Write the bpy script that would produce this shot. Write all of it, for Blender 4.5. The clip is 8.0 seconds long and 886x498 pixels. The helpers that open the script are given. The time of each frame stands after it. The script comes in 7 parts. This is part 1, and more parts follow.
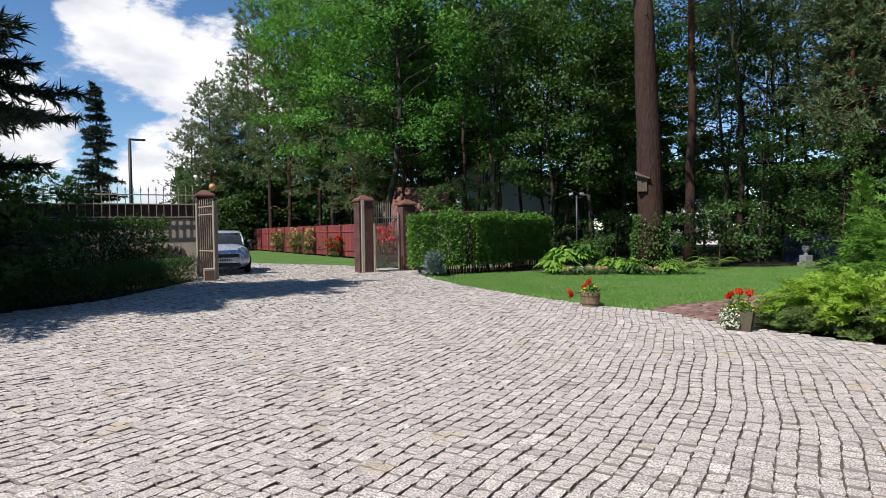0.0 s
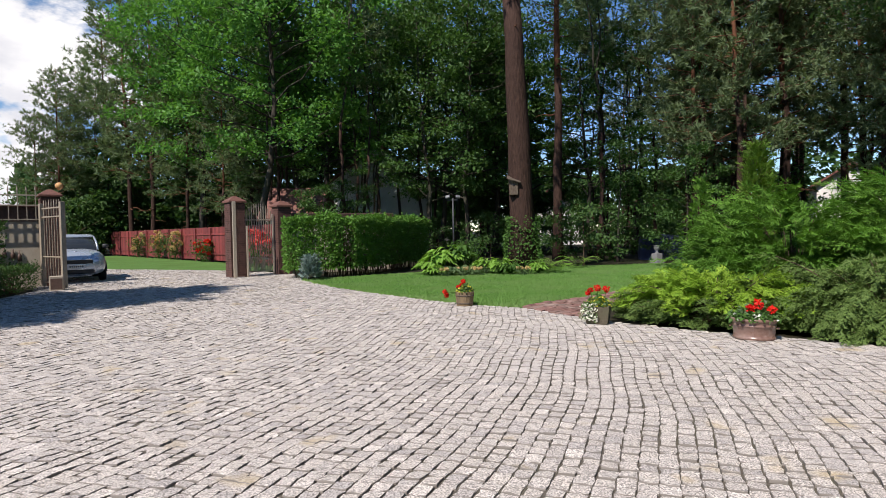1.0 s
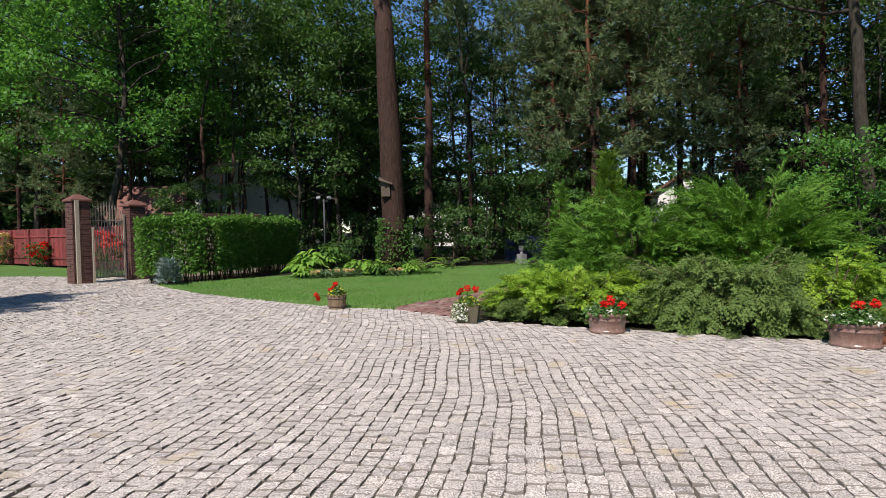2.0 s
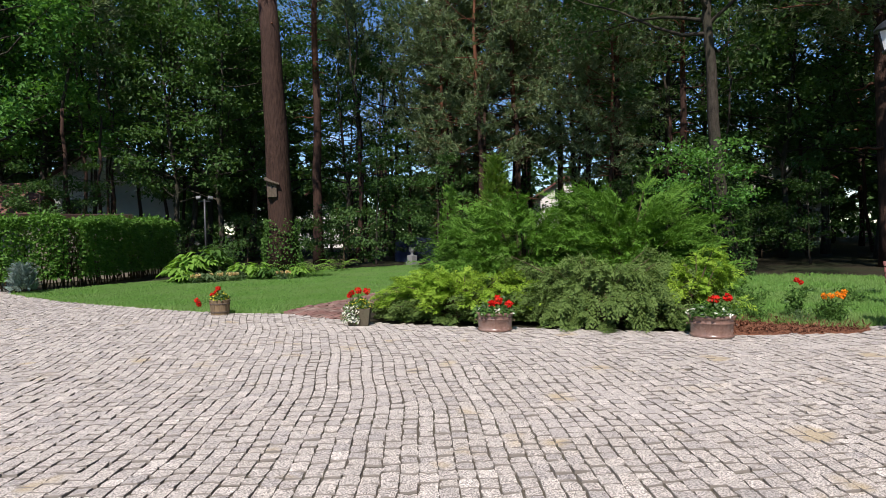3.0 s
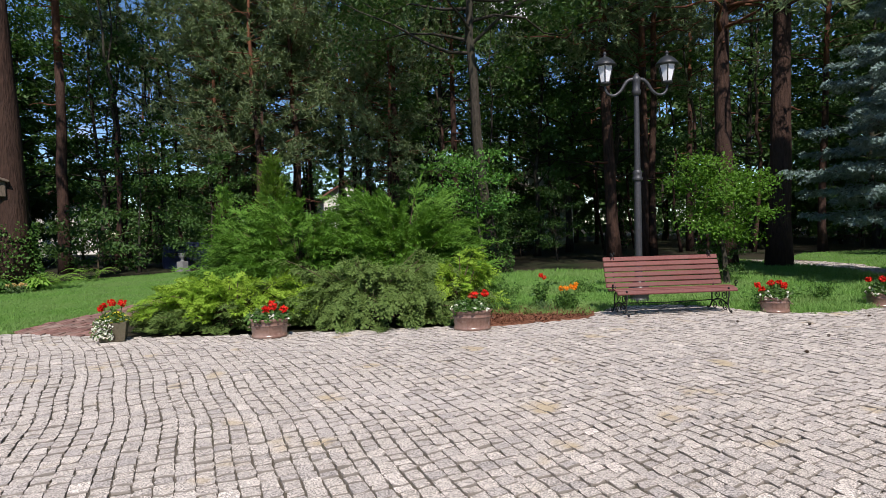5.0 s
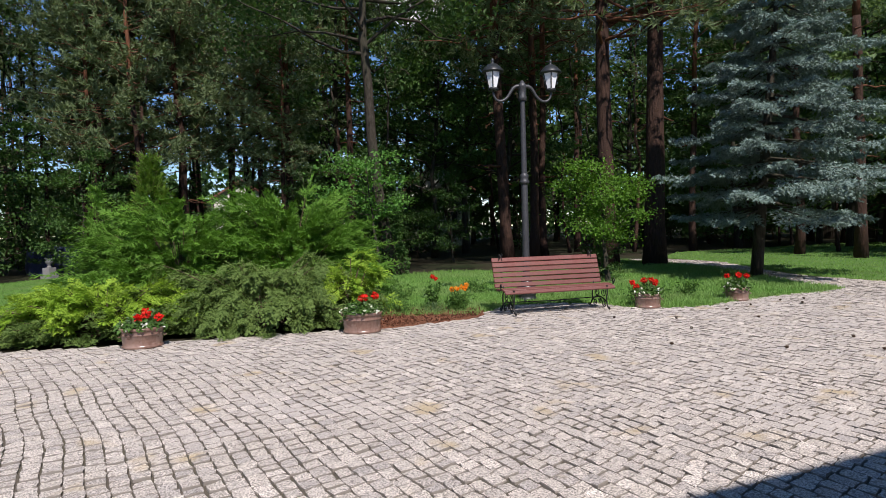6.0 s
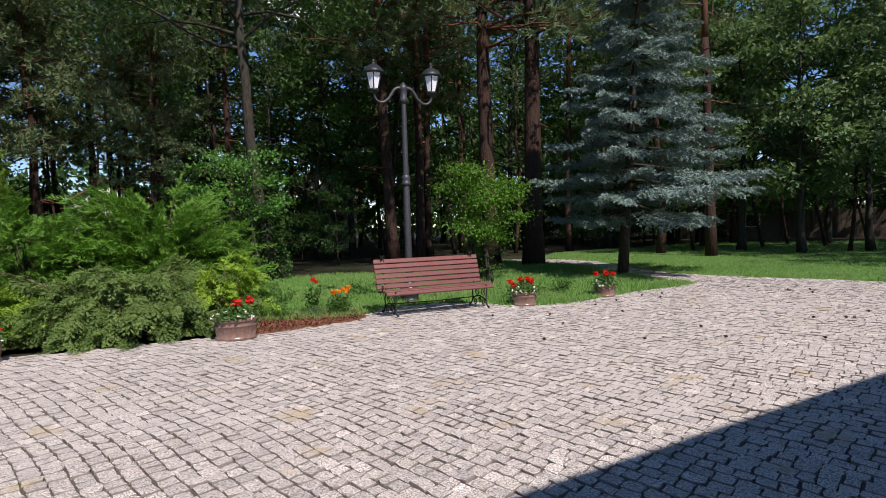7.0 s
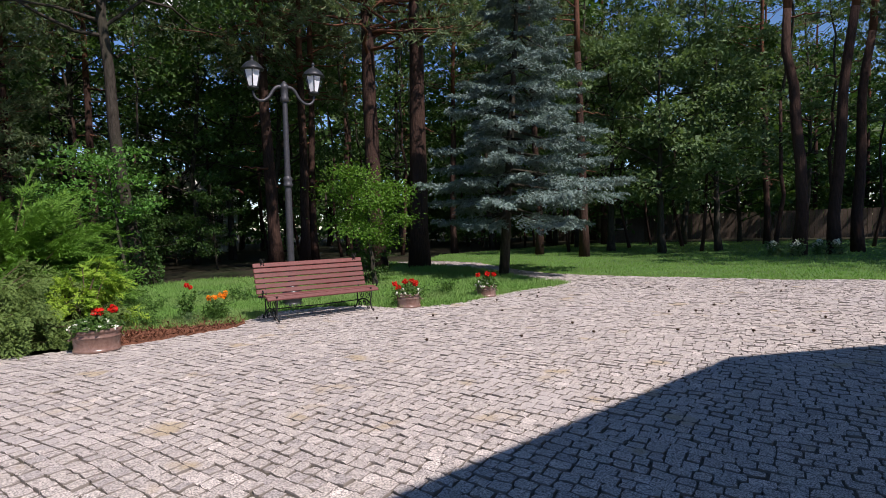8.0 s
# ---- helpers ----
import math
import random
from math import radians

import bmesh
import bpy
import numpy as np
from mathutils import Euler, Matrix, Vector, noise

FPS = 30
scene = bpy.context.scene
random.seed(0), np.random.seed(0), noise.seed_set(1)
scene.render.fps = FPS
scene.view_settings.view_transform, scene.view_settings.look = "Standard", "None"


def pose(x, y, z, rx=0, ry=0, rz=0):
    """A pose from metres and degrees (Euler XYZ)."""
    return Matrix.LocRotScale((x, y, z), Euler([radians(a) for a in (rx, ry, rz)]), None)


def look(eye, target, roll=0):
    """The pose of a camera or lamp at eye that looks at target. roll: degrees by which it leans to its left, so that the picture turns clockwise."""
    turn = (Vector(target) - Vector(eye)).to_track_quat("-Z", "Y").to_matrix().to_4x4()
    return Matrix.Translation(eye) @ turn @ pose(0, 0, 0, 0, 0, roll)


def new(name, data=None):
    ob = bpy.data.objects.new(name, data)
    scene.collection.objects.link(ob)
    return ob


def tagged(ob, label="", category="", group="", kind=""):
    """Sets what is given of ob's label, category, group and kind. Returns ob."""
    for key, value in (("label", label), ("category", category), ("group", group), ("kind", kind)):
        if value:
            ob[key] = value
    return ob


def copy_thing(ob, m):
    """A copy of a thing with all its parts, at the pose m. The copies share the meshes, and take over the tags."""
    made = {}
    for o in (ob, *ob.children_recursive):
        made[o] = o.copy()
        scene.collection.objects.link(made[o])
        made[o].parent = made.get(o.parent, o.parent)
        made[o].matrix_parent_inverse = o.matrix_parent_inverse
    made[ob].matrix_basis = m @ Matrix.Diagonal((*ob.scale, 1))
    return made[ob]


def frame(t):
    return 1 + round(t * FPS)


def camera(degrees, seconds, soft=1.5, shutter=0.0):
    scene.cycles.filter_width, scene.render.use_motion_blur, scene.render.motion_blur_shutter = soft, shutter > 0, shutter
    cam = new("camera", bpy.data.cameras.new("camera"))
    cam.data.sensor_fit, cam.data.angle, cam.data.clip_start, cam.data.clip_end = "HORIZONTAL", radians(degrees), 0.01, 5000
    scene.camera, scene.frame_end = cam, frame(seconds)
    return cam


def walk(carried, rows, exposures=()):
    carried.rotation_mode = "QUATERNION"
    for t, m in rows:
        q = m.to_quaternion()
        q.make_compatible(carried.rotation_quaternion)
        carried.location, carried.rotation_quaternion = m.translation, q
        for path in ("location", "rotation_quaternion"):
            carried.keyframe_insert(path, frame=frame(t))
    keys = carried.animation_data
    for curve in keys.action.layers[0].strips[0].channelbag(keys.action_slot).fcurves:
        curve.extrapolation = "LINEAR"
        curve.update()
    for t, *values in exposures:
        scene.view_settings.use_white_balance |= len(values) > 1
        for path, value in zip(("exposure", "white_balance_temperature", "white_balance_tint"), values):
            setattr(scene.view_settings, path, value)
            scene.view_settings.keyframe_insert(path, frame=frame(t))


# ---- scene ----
cam = camera(73.16, 8.0, soft=0.7)
ROWS = [
    (0.0, 0.016, 0.002, 1.412, -1.67, 0.76, -2.08),
    (0.5, 0.061, -0.018, 1.419, -1.68, 0.94, -7.74),
    (1.0, 0.094, -0.032, 1.415, -1.67, 1.07, -13.50),
    (1.5, 0.089, -0.035, 1.420, -1.72, 1.09, -19.83),
    (3.0, 0.074, -0.034, 1.425, -1.80, 1.08, -36.24),
    (3.5, 0.050, -0.077, 1.428, -1.86, 1.18, -41.41),
    (4.0, 0.039, -0.119, 1.432, -1.90, 1.24, -46.84),
    (4.5, 0.059, -0.171, 1.441, -1.96, 1.34, -51.89),
    (6.0, 0.197, -0.350, 1.431, -2.05, 1.57, -66.14),
    (6.5, 0.258, -0.409, 1.409, -2.06, 1.66, -71.33),
    (7.0, 0.271, -0.451, 1.407, -2.11, 1.71, -76.78),
    (7.5, 0.255, -0.483, 1.410, -2.17, 1.74, -82.25),
    (8.0, 0.247, -0.520, 1.409, -2.19, 1.67, -87.49),
]
walk(cam, [(t, pose(x, y, z, 90 + pitch, roll, yaw)) for t, x, y, z, pitch, roll, yaw in ROWS],
     exposures=((0.0, 0.45, 6600, 11), (1.5, 0.45, 6800, 13), (4.5, 0.40, 6750, 13), (7.0, 0.37, 6750, 17), (8.0, 0.34, 6750, 20)))

# ---- sun, sky, exposure ----
SUN_AZ, SUN_EL = 230.0, 50.0
sun_dir = Vector((math.sin(radians(SUN_AZ)) * math.cos(radians(SUN_EL)),
                  math.cos(radians(SUN_AZ)) * math.cos(radians(SUN_EL)), math.sin(radians(SUN_EL))))
sun_data = bpy.data.lights.new("sun", "SUN")
sun_data.energy, sun_data.angle, sun_data.color = 4.6, radians(0.55), (1.0, 0.96, 0.915)
sun = new("sun", sun_data)
sun.matrix_world = look(sun_dir * 80, (0, 0, 0))

world = bpy.data.worlds.new("world")
scene.world = world
world.use_nodes = True
wn, wl = world.node_tree.nodes, world.node_tree.links
wn.clear()
w_out = wn.new("ShaderNodeOutputWorld")
w_bg = wn.new("ShaderNodeBackground")
w_sky = wn.new("ShaderNodeTexSky")
w_sky.sky_type, w_sky.sun_disc = "NISHITA", False
w_sky.sun_elevation, w_sky.sun_rotation = radians(SUN_EL), radians(SUN_AZ)
w_sky.altitude, w_sky.air_density, w_sky.dust_density, w_sky.ozone_density = 300, 0.9, 0.0, 3.5
w_bg.inputs["Strength"].default_value = 0.1
w_co = wn.new("ShaderNodeTexCoord")
w_map = wn.new("ShaderNodeMapping")
w_map.inputs["Scale"].default_value = (1.0, 1.0, 2.2)
w_map.inputs["Location"].default_value = (0.35, 0.1, 0.0)
wl.new(w_co.outputs["Generated"], w_map.inputs["Vector"])
w_noise = wn.new("ShaderNodeTexNoise")
w_noise.inputs["Scale"].default_value, w_noise.inputs["Detail"].default_value, w_noise.inputs["Roughness"].default_value = 6.0, 10, 0.62
wl.new(w_map.outputs[0], w_noise.inputs["Vector"])
# fair-weather cumulus: a few cloud centres (azimuth, elevation, width), their edges broken up by the noise
last = None
for c_az, c_el, c_w in ((-27.5, 17.0, 4.2), (-23.5, 15.3, 5.5), (-19.5, 14.2, 5.8), (-15.5, 13.5, 5.5), (-23.5, 6.0, 4.2), (-20.5, 7.5, 4.0), (-38.0, 15.0, 4.0), (-36.0, 10.0, 5.0), (-32.5, 7.5, 4.5), (36.0, 22.0, 3.0), (64.0, 21.5, 4.0), (76.0, 22.0, 3.5), (110.0, 26.0, 6.0)):
    d = (math.sin(radians(c_az)) * math.cos(radians(c_el)), math.cos(radians(c_az)) * math.cos(radians(c_el)), math.sin(radians(c_el)))
    dot = wn.new("ShaderNodeVectorMath")
    dot.operation = "DOT_PRODUCT"
    wl.new(w_co.outputs["Generated"], dot.inputs[0])
    dot.inputs[1].default_value = d
    rng_node = wn.new("ShaderNodeMapRange")
    rng_node.inputs["From Min"].default_value, rng_node.inputs["From Max"].default_value = math.cos(radians(c_w)), 1.0
    wl.new(dot.outputs["Value"], rng_node.inputs["Value"])
    if last is None:
        last = rng_node.outputs[0]
    else:
        mx = wn.new("ShaderNodeMath")
        mx.operation = "MAXIMUM"
        wl.new(last, mx.inputs[0])
        wl.new(rng_node.outputs[0], mx.inputs[1])
        last = mx.outputs[0]
w_add = wn.new("ShaderNodeMath")
w_add.operation = "MULTIPLY_ADD"
wl.new(last, w_add.inputs[0])
w_add.inputs[1].default_value = 0.34
wl.new(w_noise.outputs[0], w_add.inputs[2])
w_mask = wn.new("ShaderNodeMapRange")
w_mask.interpolation_type = "SMOOTHSTEP"
w_mask.inputs["From Min"].default_value, w_mask.inputs["From Max"].default_value = 0.60, 0.74
wl.new(w_add.outputs[0], w_mask.inputs["Value"])
w_mix = wn.new("ShaderNodeMix")
w_mix.data_type = "RGBA"
wl.new(w_mask.outputs[0], w_mix.inputs["Factor"])
w_sat = wn.new("ShaderNodeHueSaturation")
w_sat.inputs["Saturation"].default_value = 1.15
wl.new(w_sky.outputs[0], w_sat.inputs["Color"])
wl.new(w_sat.outputs[0], w_mix.inputs["A"])
w_fine = wn.new("ShaderNodeTexNoise")
w_fine.inputs["Scale"].default_value, w_fine.inputs["Detail"].default_value = 9.0, 6
wl.new(w_map.outputs[0], w_fine.inputs["Vector"])
w_shade = wn.new("ShaderNodeMix")
w_shade.data_type = "RGBA"
w_shade.inputs["A"].default_value, w_shade.inputs["B"].default_value = (5.6, 5.8, 6.4, 1), (8.0, 8.1, 8.3, 1)
w_soft = wn.new("ShaderNodeMapRange")
w_soft.inputs["From Min"].default_value, w_soft.inputs["From Max"].default_value = 0.35, 0.6
wl.new(w_fine.outputs[0], w_soft.inputs["Value"])
wl.new(w_soft.outputs[0], w_shade.inputs["Factor"])
wl.new(w_shade.outputs["Result"], w_mix.inputs["B"])
wl.new(w_mix.outputs["Result"], w_bg.inputs["Color"])
wl.new(w_bg.outputs[0], w_out.inputs["Surface"])

# ---- materials ----
def node_mat(name):
    m = bpy.data.materials.new(name)
    m.use_nodes = True
    nt = m.node_tree
    return m, nt, nt.nodes["Principled BSDF"]


def noise_node(nt, scale, detail=4, rough=0.55, stretch=(1, 1, 1), coords="Position"):
    if coords == "Position":
        src = nt.nodes.new("ShaderNodeNewGeometry").outputs["Position"]
    else:
        src = nt.nodes.new("ShaderNodeTexCoord").outputs[coords]
    mp = nt.nodes.new("ShaderNodeMapping")
    mp.inputs["Scale"].default_value = stretch
    nt.links.new(src, mp.inputs["Vector"])
    n = nt.nodes.new("ShaderNodeTexNoise")
    n.inputs["Scale"].default_value, n.inputs["Detail"].default_value, n.inputs["Roughness"].default_value = scale, detail, rough
    nt.links.new(mp.outputs[0], n.inputs["Vector"])
    return n.outputs[0]


def ramp_node(nt, value, lo, hi):
    r = nt.nodes.new("ShaderNodeMapRange")
    r.inputs["From Min"].default_value, r.inputs["From Max"].default_value = lo, hi
    nt.links.new(value, r.inputs["Value"])
    return r.outputs[0]


def mix_node(nt, fac, a, b, blend="MIX"):
    m = nt.nodes.new("ShaderNodeMix")
    m.data_type, m.blend_type = "RGBA", blend
    for sock, v in (("Factor", fac), ("A", a), ("B", b)):
        if isinstance(v, (int, float)):
            m.inputs[sock].default_value = v
        elif isinstance(v, tuple):
            m.inputs[sock].default_value = (*v, 1)
        else:
            nt.links.new(v, m.inputs[sock])
    return m.outputs["Result"]


def bump_node(nt, bsdf, height, strength, distance):
    b = nt.nodes.new("ShaderNodeBump")
    b.inputs["Strength"].default_value, b.inputs["Distance"].default_value = strength, distance
    nt.links.new(height, b.inputs["Height"])
    nt.links.new(b.outputs[0], bsdf.inputs["Normal"])


def island_random(nt):
    """A random number for each loose piece, whether it is an island of a mesh or an object of its own."""
    g = nt.nodes.new("ShaderNodeNewGeometry").outputs["Random Per Island"]
    o = nt.nodes.new("ShaderNodeObjectInfo").outputs["Random"]
    a = nt.nodes.new("ShaderNodeMath")
    a.operation = "ADD"
    nt.links.new(g, a.inputs[0])
    nt.links.new(o, a.inputs[1])
    f = nt.nodes.new("ShaderNodeMath")
    f.operation = "FRACT"
    nt.links.new(a.outputs[0], f.inputs[0])
    return f.outputs[0]


def surface(name, c1, c2, rough=0.6, metal=0.0, fine=40.0, coarse=1.5, bump=0.3, dist=0.004, stretch=(1, 1, 1), stain=None, island=0.0, coords="Position"):
    """Two-scale surface: fine grain between c1 and c2, coarse stains, optional per-piece variation."""
    m, nt, b = node_mat(name)
    n1 = noise_node(nt, fine, 5, 0.6, stretch, coords)
    n2 = noise_node(nt, coarse, 4, 0.55, stretch, coords)
    col = mix_node(nt, ramp_node(nt, n1, 0.3, 0.7), c1, c2)
    if stain:
        col = mix_node(nt, ramp_node(nt, n2, 0.45, 0.75), col, stain)
    if island:
        r = island_random(nt)
        dark = mix_node(nt, ramp_node(nt, r, 0, 1), (1 - island,) * 3, (1 + island,) * 3)
        col = mix_node(nt, 1.0, col, dark, "MULTIPLY")
    nt.links.new(col, b.inputs["Base Color"])
    rr = nt.nodes.new("ShaderNodeMapRange")
    rr.inputs["To Min"].default_value, rr.inputs["To Max"].default_value = max(rough - 0.12, 0.02), min(rough + 0.12, 1)
    nt.links.new(n2, rr.inputs["Value"])
    nt.links.new(rr.outputs[0], b.inputs["Roughness"])
    b.inputs["Metallic"].default_value = metal
    b.inputs["Specular IOR Level"].default_value = 0.15 if rough > 0.8 else 0.5
    if bump:
        bump_node(nt, b, n1, bump, dist)
    return m


def foliage(name, c1, c2, c3, trans=0.3, rough=0.5, patch=0.5, gloss=0.22):
    """Leaves: each leaf its own shade between c1 and c2, patches of c3, light shining through."""
    m, nt, b = node_mat(name)
    r = island_random(nt)
    n = noise_node(nt, patch, 3, 0.5)
    col = mix_node(nt, r, c1, c2)
    col = mix_node(nt, ramp_node(nt, n, 0.42, 0.68), col, c3)
    nt.links.new(col, b.inputs["Base Color"])
    b.inputs["Roughness"].default_value = rough + 0.12
    b.inputs["Specular IOR Level"].default_value = gloss
    if trans:
        tr = nt.nodes.new("ShaderNodeBsdfTranslucent")
        bright = mix_node(nt, 1.0, col, (1.3, 1.35, 0.7), "MULTIPLY")
        nt.links.new(bright, tr.inputs["Color"])
        ms = nt.nodes.new("ShaderNodeMixShader")
        ms.inputs[0].default_value = trans
        nt.links.new(b.outputs[0], ms.inputs[1])
        nt.links.new(tr.outputs[0], ms.inputs[2])
        nt.links.new(ms.outputs[0], nt.nodes["Material Output"].inputs["Surface"])
    return m


def granite():
    m, nt, b = node_mat("granite")
    sp = noise_node(nt, 95, 4, 0.75)
    mid = noise_node(nt, 26, 4, 0.6)
    big = noise_node(nt, 0.55, 4, 0.6)
    r = island_random(nt)
    col = mix_node(nt, ramp_node(nt, sp, 0.43, 0.57), (0.17, 0.156, 0.148), (0.71, 0.66, 0.615))
    tint = nt.nodes.new("ShaderNodeValToRGB")
    tint.color_ramp.interpolation = "LINEAR"
    els = tint.color_ramp.elements
    els[0].position, els[0].color = 0.0, (0.80, 0.79, 0.80, 1)
    els[1].position, els[1].color = 1.0, (1.28, 1.25, 1.22, 1)
    for p, c in ((0.25, (0.95, 0.92, 0.90, 1)), (0.55, (1.02, 1.0, 0.98, 1)), (0.78, (1.0, 0.97, 0.93, 1)), (0.93, (1.10, 1.07, 1.05, 1))):
        e = els.new(p)
        e.color = c
    nt.links.new(r, tint.inputs[0])
    col = mix_node(nt, 1.0, col, tint.outputs[0], "MULTIPLY")
    col = mix_node(nt, ramp_node(nt, mid, 0.5, 0.85), col, (0.36, 0.33, 0.30))
    # ochre rust stains in places
    rust = noise_node(nt, 1.9, 2, 0.5)
    f = nt.nodes.new("ShaderNodeMath")
    f.operation = "MULTIPLY"
    nt.links.new(ramp_node(nt, rust, 0.63, 0.72), f.inputs[0])
    f.inputs[1].default_value = 0.6
    col = mix_node(nt, f.outputs[0], col, (0.42, 0.32, 0.17))
    col = mix_node(nt, ramp_node(nt, big, 0.55, 0.8), col, (0.46, 0.42, 0.40))
    # the steep split sides of the stones are darker than their tops
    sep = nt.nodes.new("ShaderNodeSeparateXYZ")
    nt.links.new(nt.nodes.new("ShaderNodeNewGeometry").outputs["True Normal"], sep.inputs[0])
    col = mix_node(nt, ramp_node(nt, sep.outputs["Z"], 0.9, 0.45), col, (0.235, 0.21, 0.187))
    nt.links.new(col, b.inputs["Base Color"])
    b.inputs["Roughness"].default_value = 0.75
    b.inputs["Specular IOR Level"].default_value = 0.3
    bump_node(nt, b, mid, 0.9, 0.008)
    return m


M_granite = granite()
M_joint = surface("joint_sand", (0.068, 0.058, 0.047), (0.14, 0.12, 0.10), 0.95, fine=60, coarse=1.2, stain=(0.085, 0.08, 0.055))
M_soil = surface("forest_soil", (0.018, 0.016, 0.010), (0.042, 0.036, 0.022), 0.95, fine=9, coarse=0.4, bump=0.8, dist=0.03, stain=(0.018, 0.03, 0.010))
M_turf = surface("turf", (0.06, 0.125, 0.028), (0.105, 0.205, 0.052), 0.9, fine=14, coarse=0.6, bump=0.8, dist=0.03, stain=(0.07, 0.12, 0.03))
M_grass = foliage("grass_blades", (0.12, 0.26, 0.055), (0.21, 0.38, 0.10), (0.21, 0.33, 0.11), 0.3, 0.55, 0.7)
M_mulch = surface("bark_mulch", (0.09, 0.035, 0.02), (0.22, 0.10, 0.06), 0.9, fine=28, coarse=4, bump=0.6, dist=0.01, island=0.35)
M_brick = surface("clay_brick", (0.15, 0.075, 0.062), (0.26, 0.15, 0.13), 0.85, fine=35, coarse=2.0, island=0.3, stain=(0.25, 0.2, 0.17))
M_pinebark = surface("pine_bark", (0.026, 0.015, 0.012), (0.068, 0.038, 0.028), 0.9, fine=7, coarse=0.8, bump=1.0, dist=0.05, stretch=(2.2, 2.2, 0.55), stain=(0.05, 0.03, 0.024))
M_pinetop = surface("pine_bark_orange", (0.085, 0.036, 0.022), (0.17, 0.072, 0.04), 0.85, fine=7, coarse=0.6, bump=0.8, dist=0.03, stretch=(2.2, 2.2, 0.7), stain=(0.09, 0.05, 0.036))
M_bark = surface("grey_bark", (0.025, 0.021, 0.017), (0.07, 0.058, 0.046), 0.9, fine=9, coarse=0.9, bump=0.9, dist=0.03, stretch=(2, 2, 0.5), stain=(0.045, 0.048, 0.032))
M_twig = surface("twig", (0.06, 0.045, 0.03), (0.12, 0.085, 0.055), 0.9, fine=20, coarse=2)
M_needle_pine = foliage("pine_needles", (0.08, 0.125, 0.062), (0.185, 0.245, 0.118), (0.16, 0.215, 0.105), 0.28, 0.5, 0.35)
M_needle_dark = foliage("spruce_needles", (0.018, 0.032, 0.02), (0.035, 0.055, 0.03), (0.028, 0.045, 0.028), 0.08, 0.5, 0.4)
M_needle_blue = foliage("blue_spruce_needles", (0.115, 0.175, 0.165), (0.25, 0.335, 0.31), (0.17, 0.235, 0.215), 0.08, 0.5, 0.6)
M_leaf_dark = foliage("woodland_leaves", (0.032, 0.075, 0.023), (0.082, 0.155, 0.043), (0.056, 0.112, 0.033), 0.36, 0.45, 0.25)
M_leaf_mid = foliage("alder_leaves", (0.034, 0.083, 0.022), (0.080, 0.16, 0.038), (0.055, 0.118, 0.03), 0.34, 0.42, 0.3)
M_leaf_maple = foliage("maple_leaves", (0.06, 0.175, 0.036), (0.14, 0.31, 0.066), (0.10, 0.235, 0.05), 0.4, 0.42, 0.35)
M_leaf_lime = foliage("lime_green_leaves", (0.065, 0.16, 0.018), (0.13, 0.26, 0.035), (0.09, 0.20, 0.028), 0.4, 0.45, 0.8)
M_leaf_grey = foliage("greyish_leaves", (0.08, 0.14, 0.065), (0.16, 0.235, 0.11), (0.12, 0.19, 0.08), 0.35, 0.5, 0.5)
M_leaf_hedge = foliage("hedge_leaves", (0.065, 0.16, 0.025), (0.13, 0.28, 0.045), (0.09, 0.20, 0.035), 0.3, 0.4, 0.9)
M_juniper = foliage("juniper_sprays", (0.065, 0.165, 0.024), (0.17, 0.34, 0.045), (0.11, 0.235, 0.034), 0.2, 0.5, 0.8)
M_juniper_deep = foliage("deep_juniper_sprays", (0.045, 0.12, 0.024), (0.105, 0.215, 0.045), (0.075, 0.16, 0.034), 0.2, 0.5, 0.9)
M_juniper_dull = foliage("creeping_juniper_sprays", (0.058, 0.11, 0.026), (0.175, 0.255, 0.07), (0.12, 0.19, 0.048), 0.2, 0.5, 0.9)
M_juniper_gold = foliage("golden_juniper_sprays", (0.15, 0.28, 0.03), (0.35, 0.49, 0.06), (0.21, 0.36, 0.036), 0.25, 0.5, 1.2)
M_thuja = foliage("golden_thuja_sprays", (0.075, 0.16, 0.02), (0.16, 0.26, 0.035), (0.10, 0.19, 0.025), 0.25, 0.5, 1.2)
M_leaf_plant = foliage("garden_leaves", (0.05, 0.12, 0.025), (0.10, 0.20, 0.045), (0.07, 0.15, 0.03), 0.3, 0.4, 2.0)
M_leaf_hosta = foliage("hosta_leaves", (0.15, 0.30, 0.045), (0.25, 0.42, 0.085), (0.19, 0.35, 0.06), 0.35, 0.4, 1.5)
M_petal_red = foliage("red_petals", (0.55, 0.012, 0.01), (0.75, 0.03, 0.015), (0.62, 0.02, 0.012), 0.2, 0.5, 3)
M_petal_pink = foliage("rose_petals", (0.6, 0.06, 0.07), (0.75, 0.16, 0.14), (0.65, 0.10, 0.08), 0.2, 0.5, 3)
M_petal_white = foliage("white_petals", (0.7, 0.7, 0.62), (0.82, 0.82, 0.78), (0.75, 0.75, 0.68), 0.2, 0.5, 3)
M_petal_orange = foliage("orange_petals", (0.8, 0.22, 0.01), (0.85, 0.34, 0.02), (0.8, 0.27, 0.015), 0.2, 0.5, 3)
M_petal_yellow = foliage("yellow_flowers", (0.55, 0.5, 0.05), (0.7, 0.62, 0.08), (0.5, 0.5, 0.08), 0.2, 0.5, 3)
M_petal_cream = foliage("cream_roses", (0.58, 0.46, 0.22), (0.68, 0.56, 0.3), (0.6, 0.38, 0.18), 0.2, 0.5, 3)
M_slat = surface("painted_slat", (0.125, 0.037, 0.032), (0.19, 0.065, 0.055), 0.5, fine=30, coarse=3, stretch=(1, 1, 1), stain=(0.16, 0.062, 0.054), island=0.15)
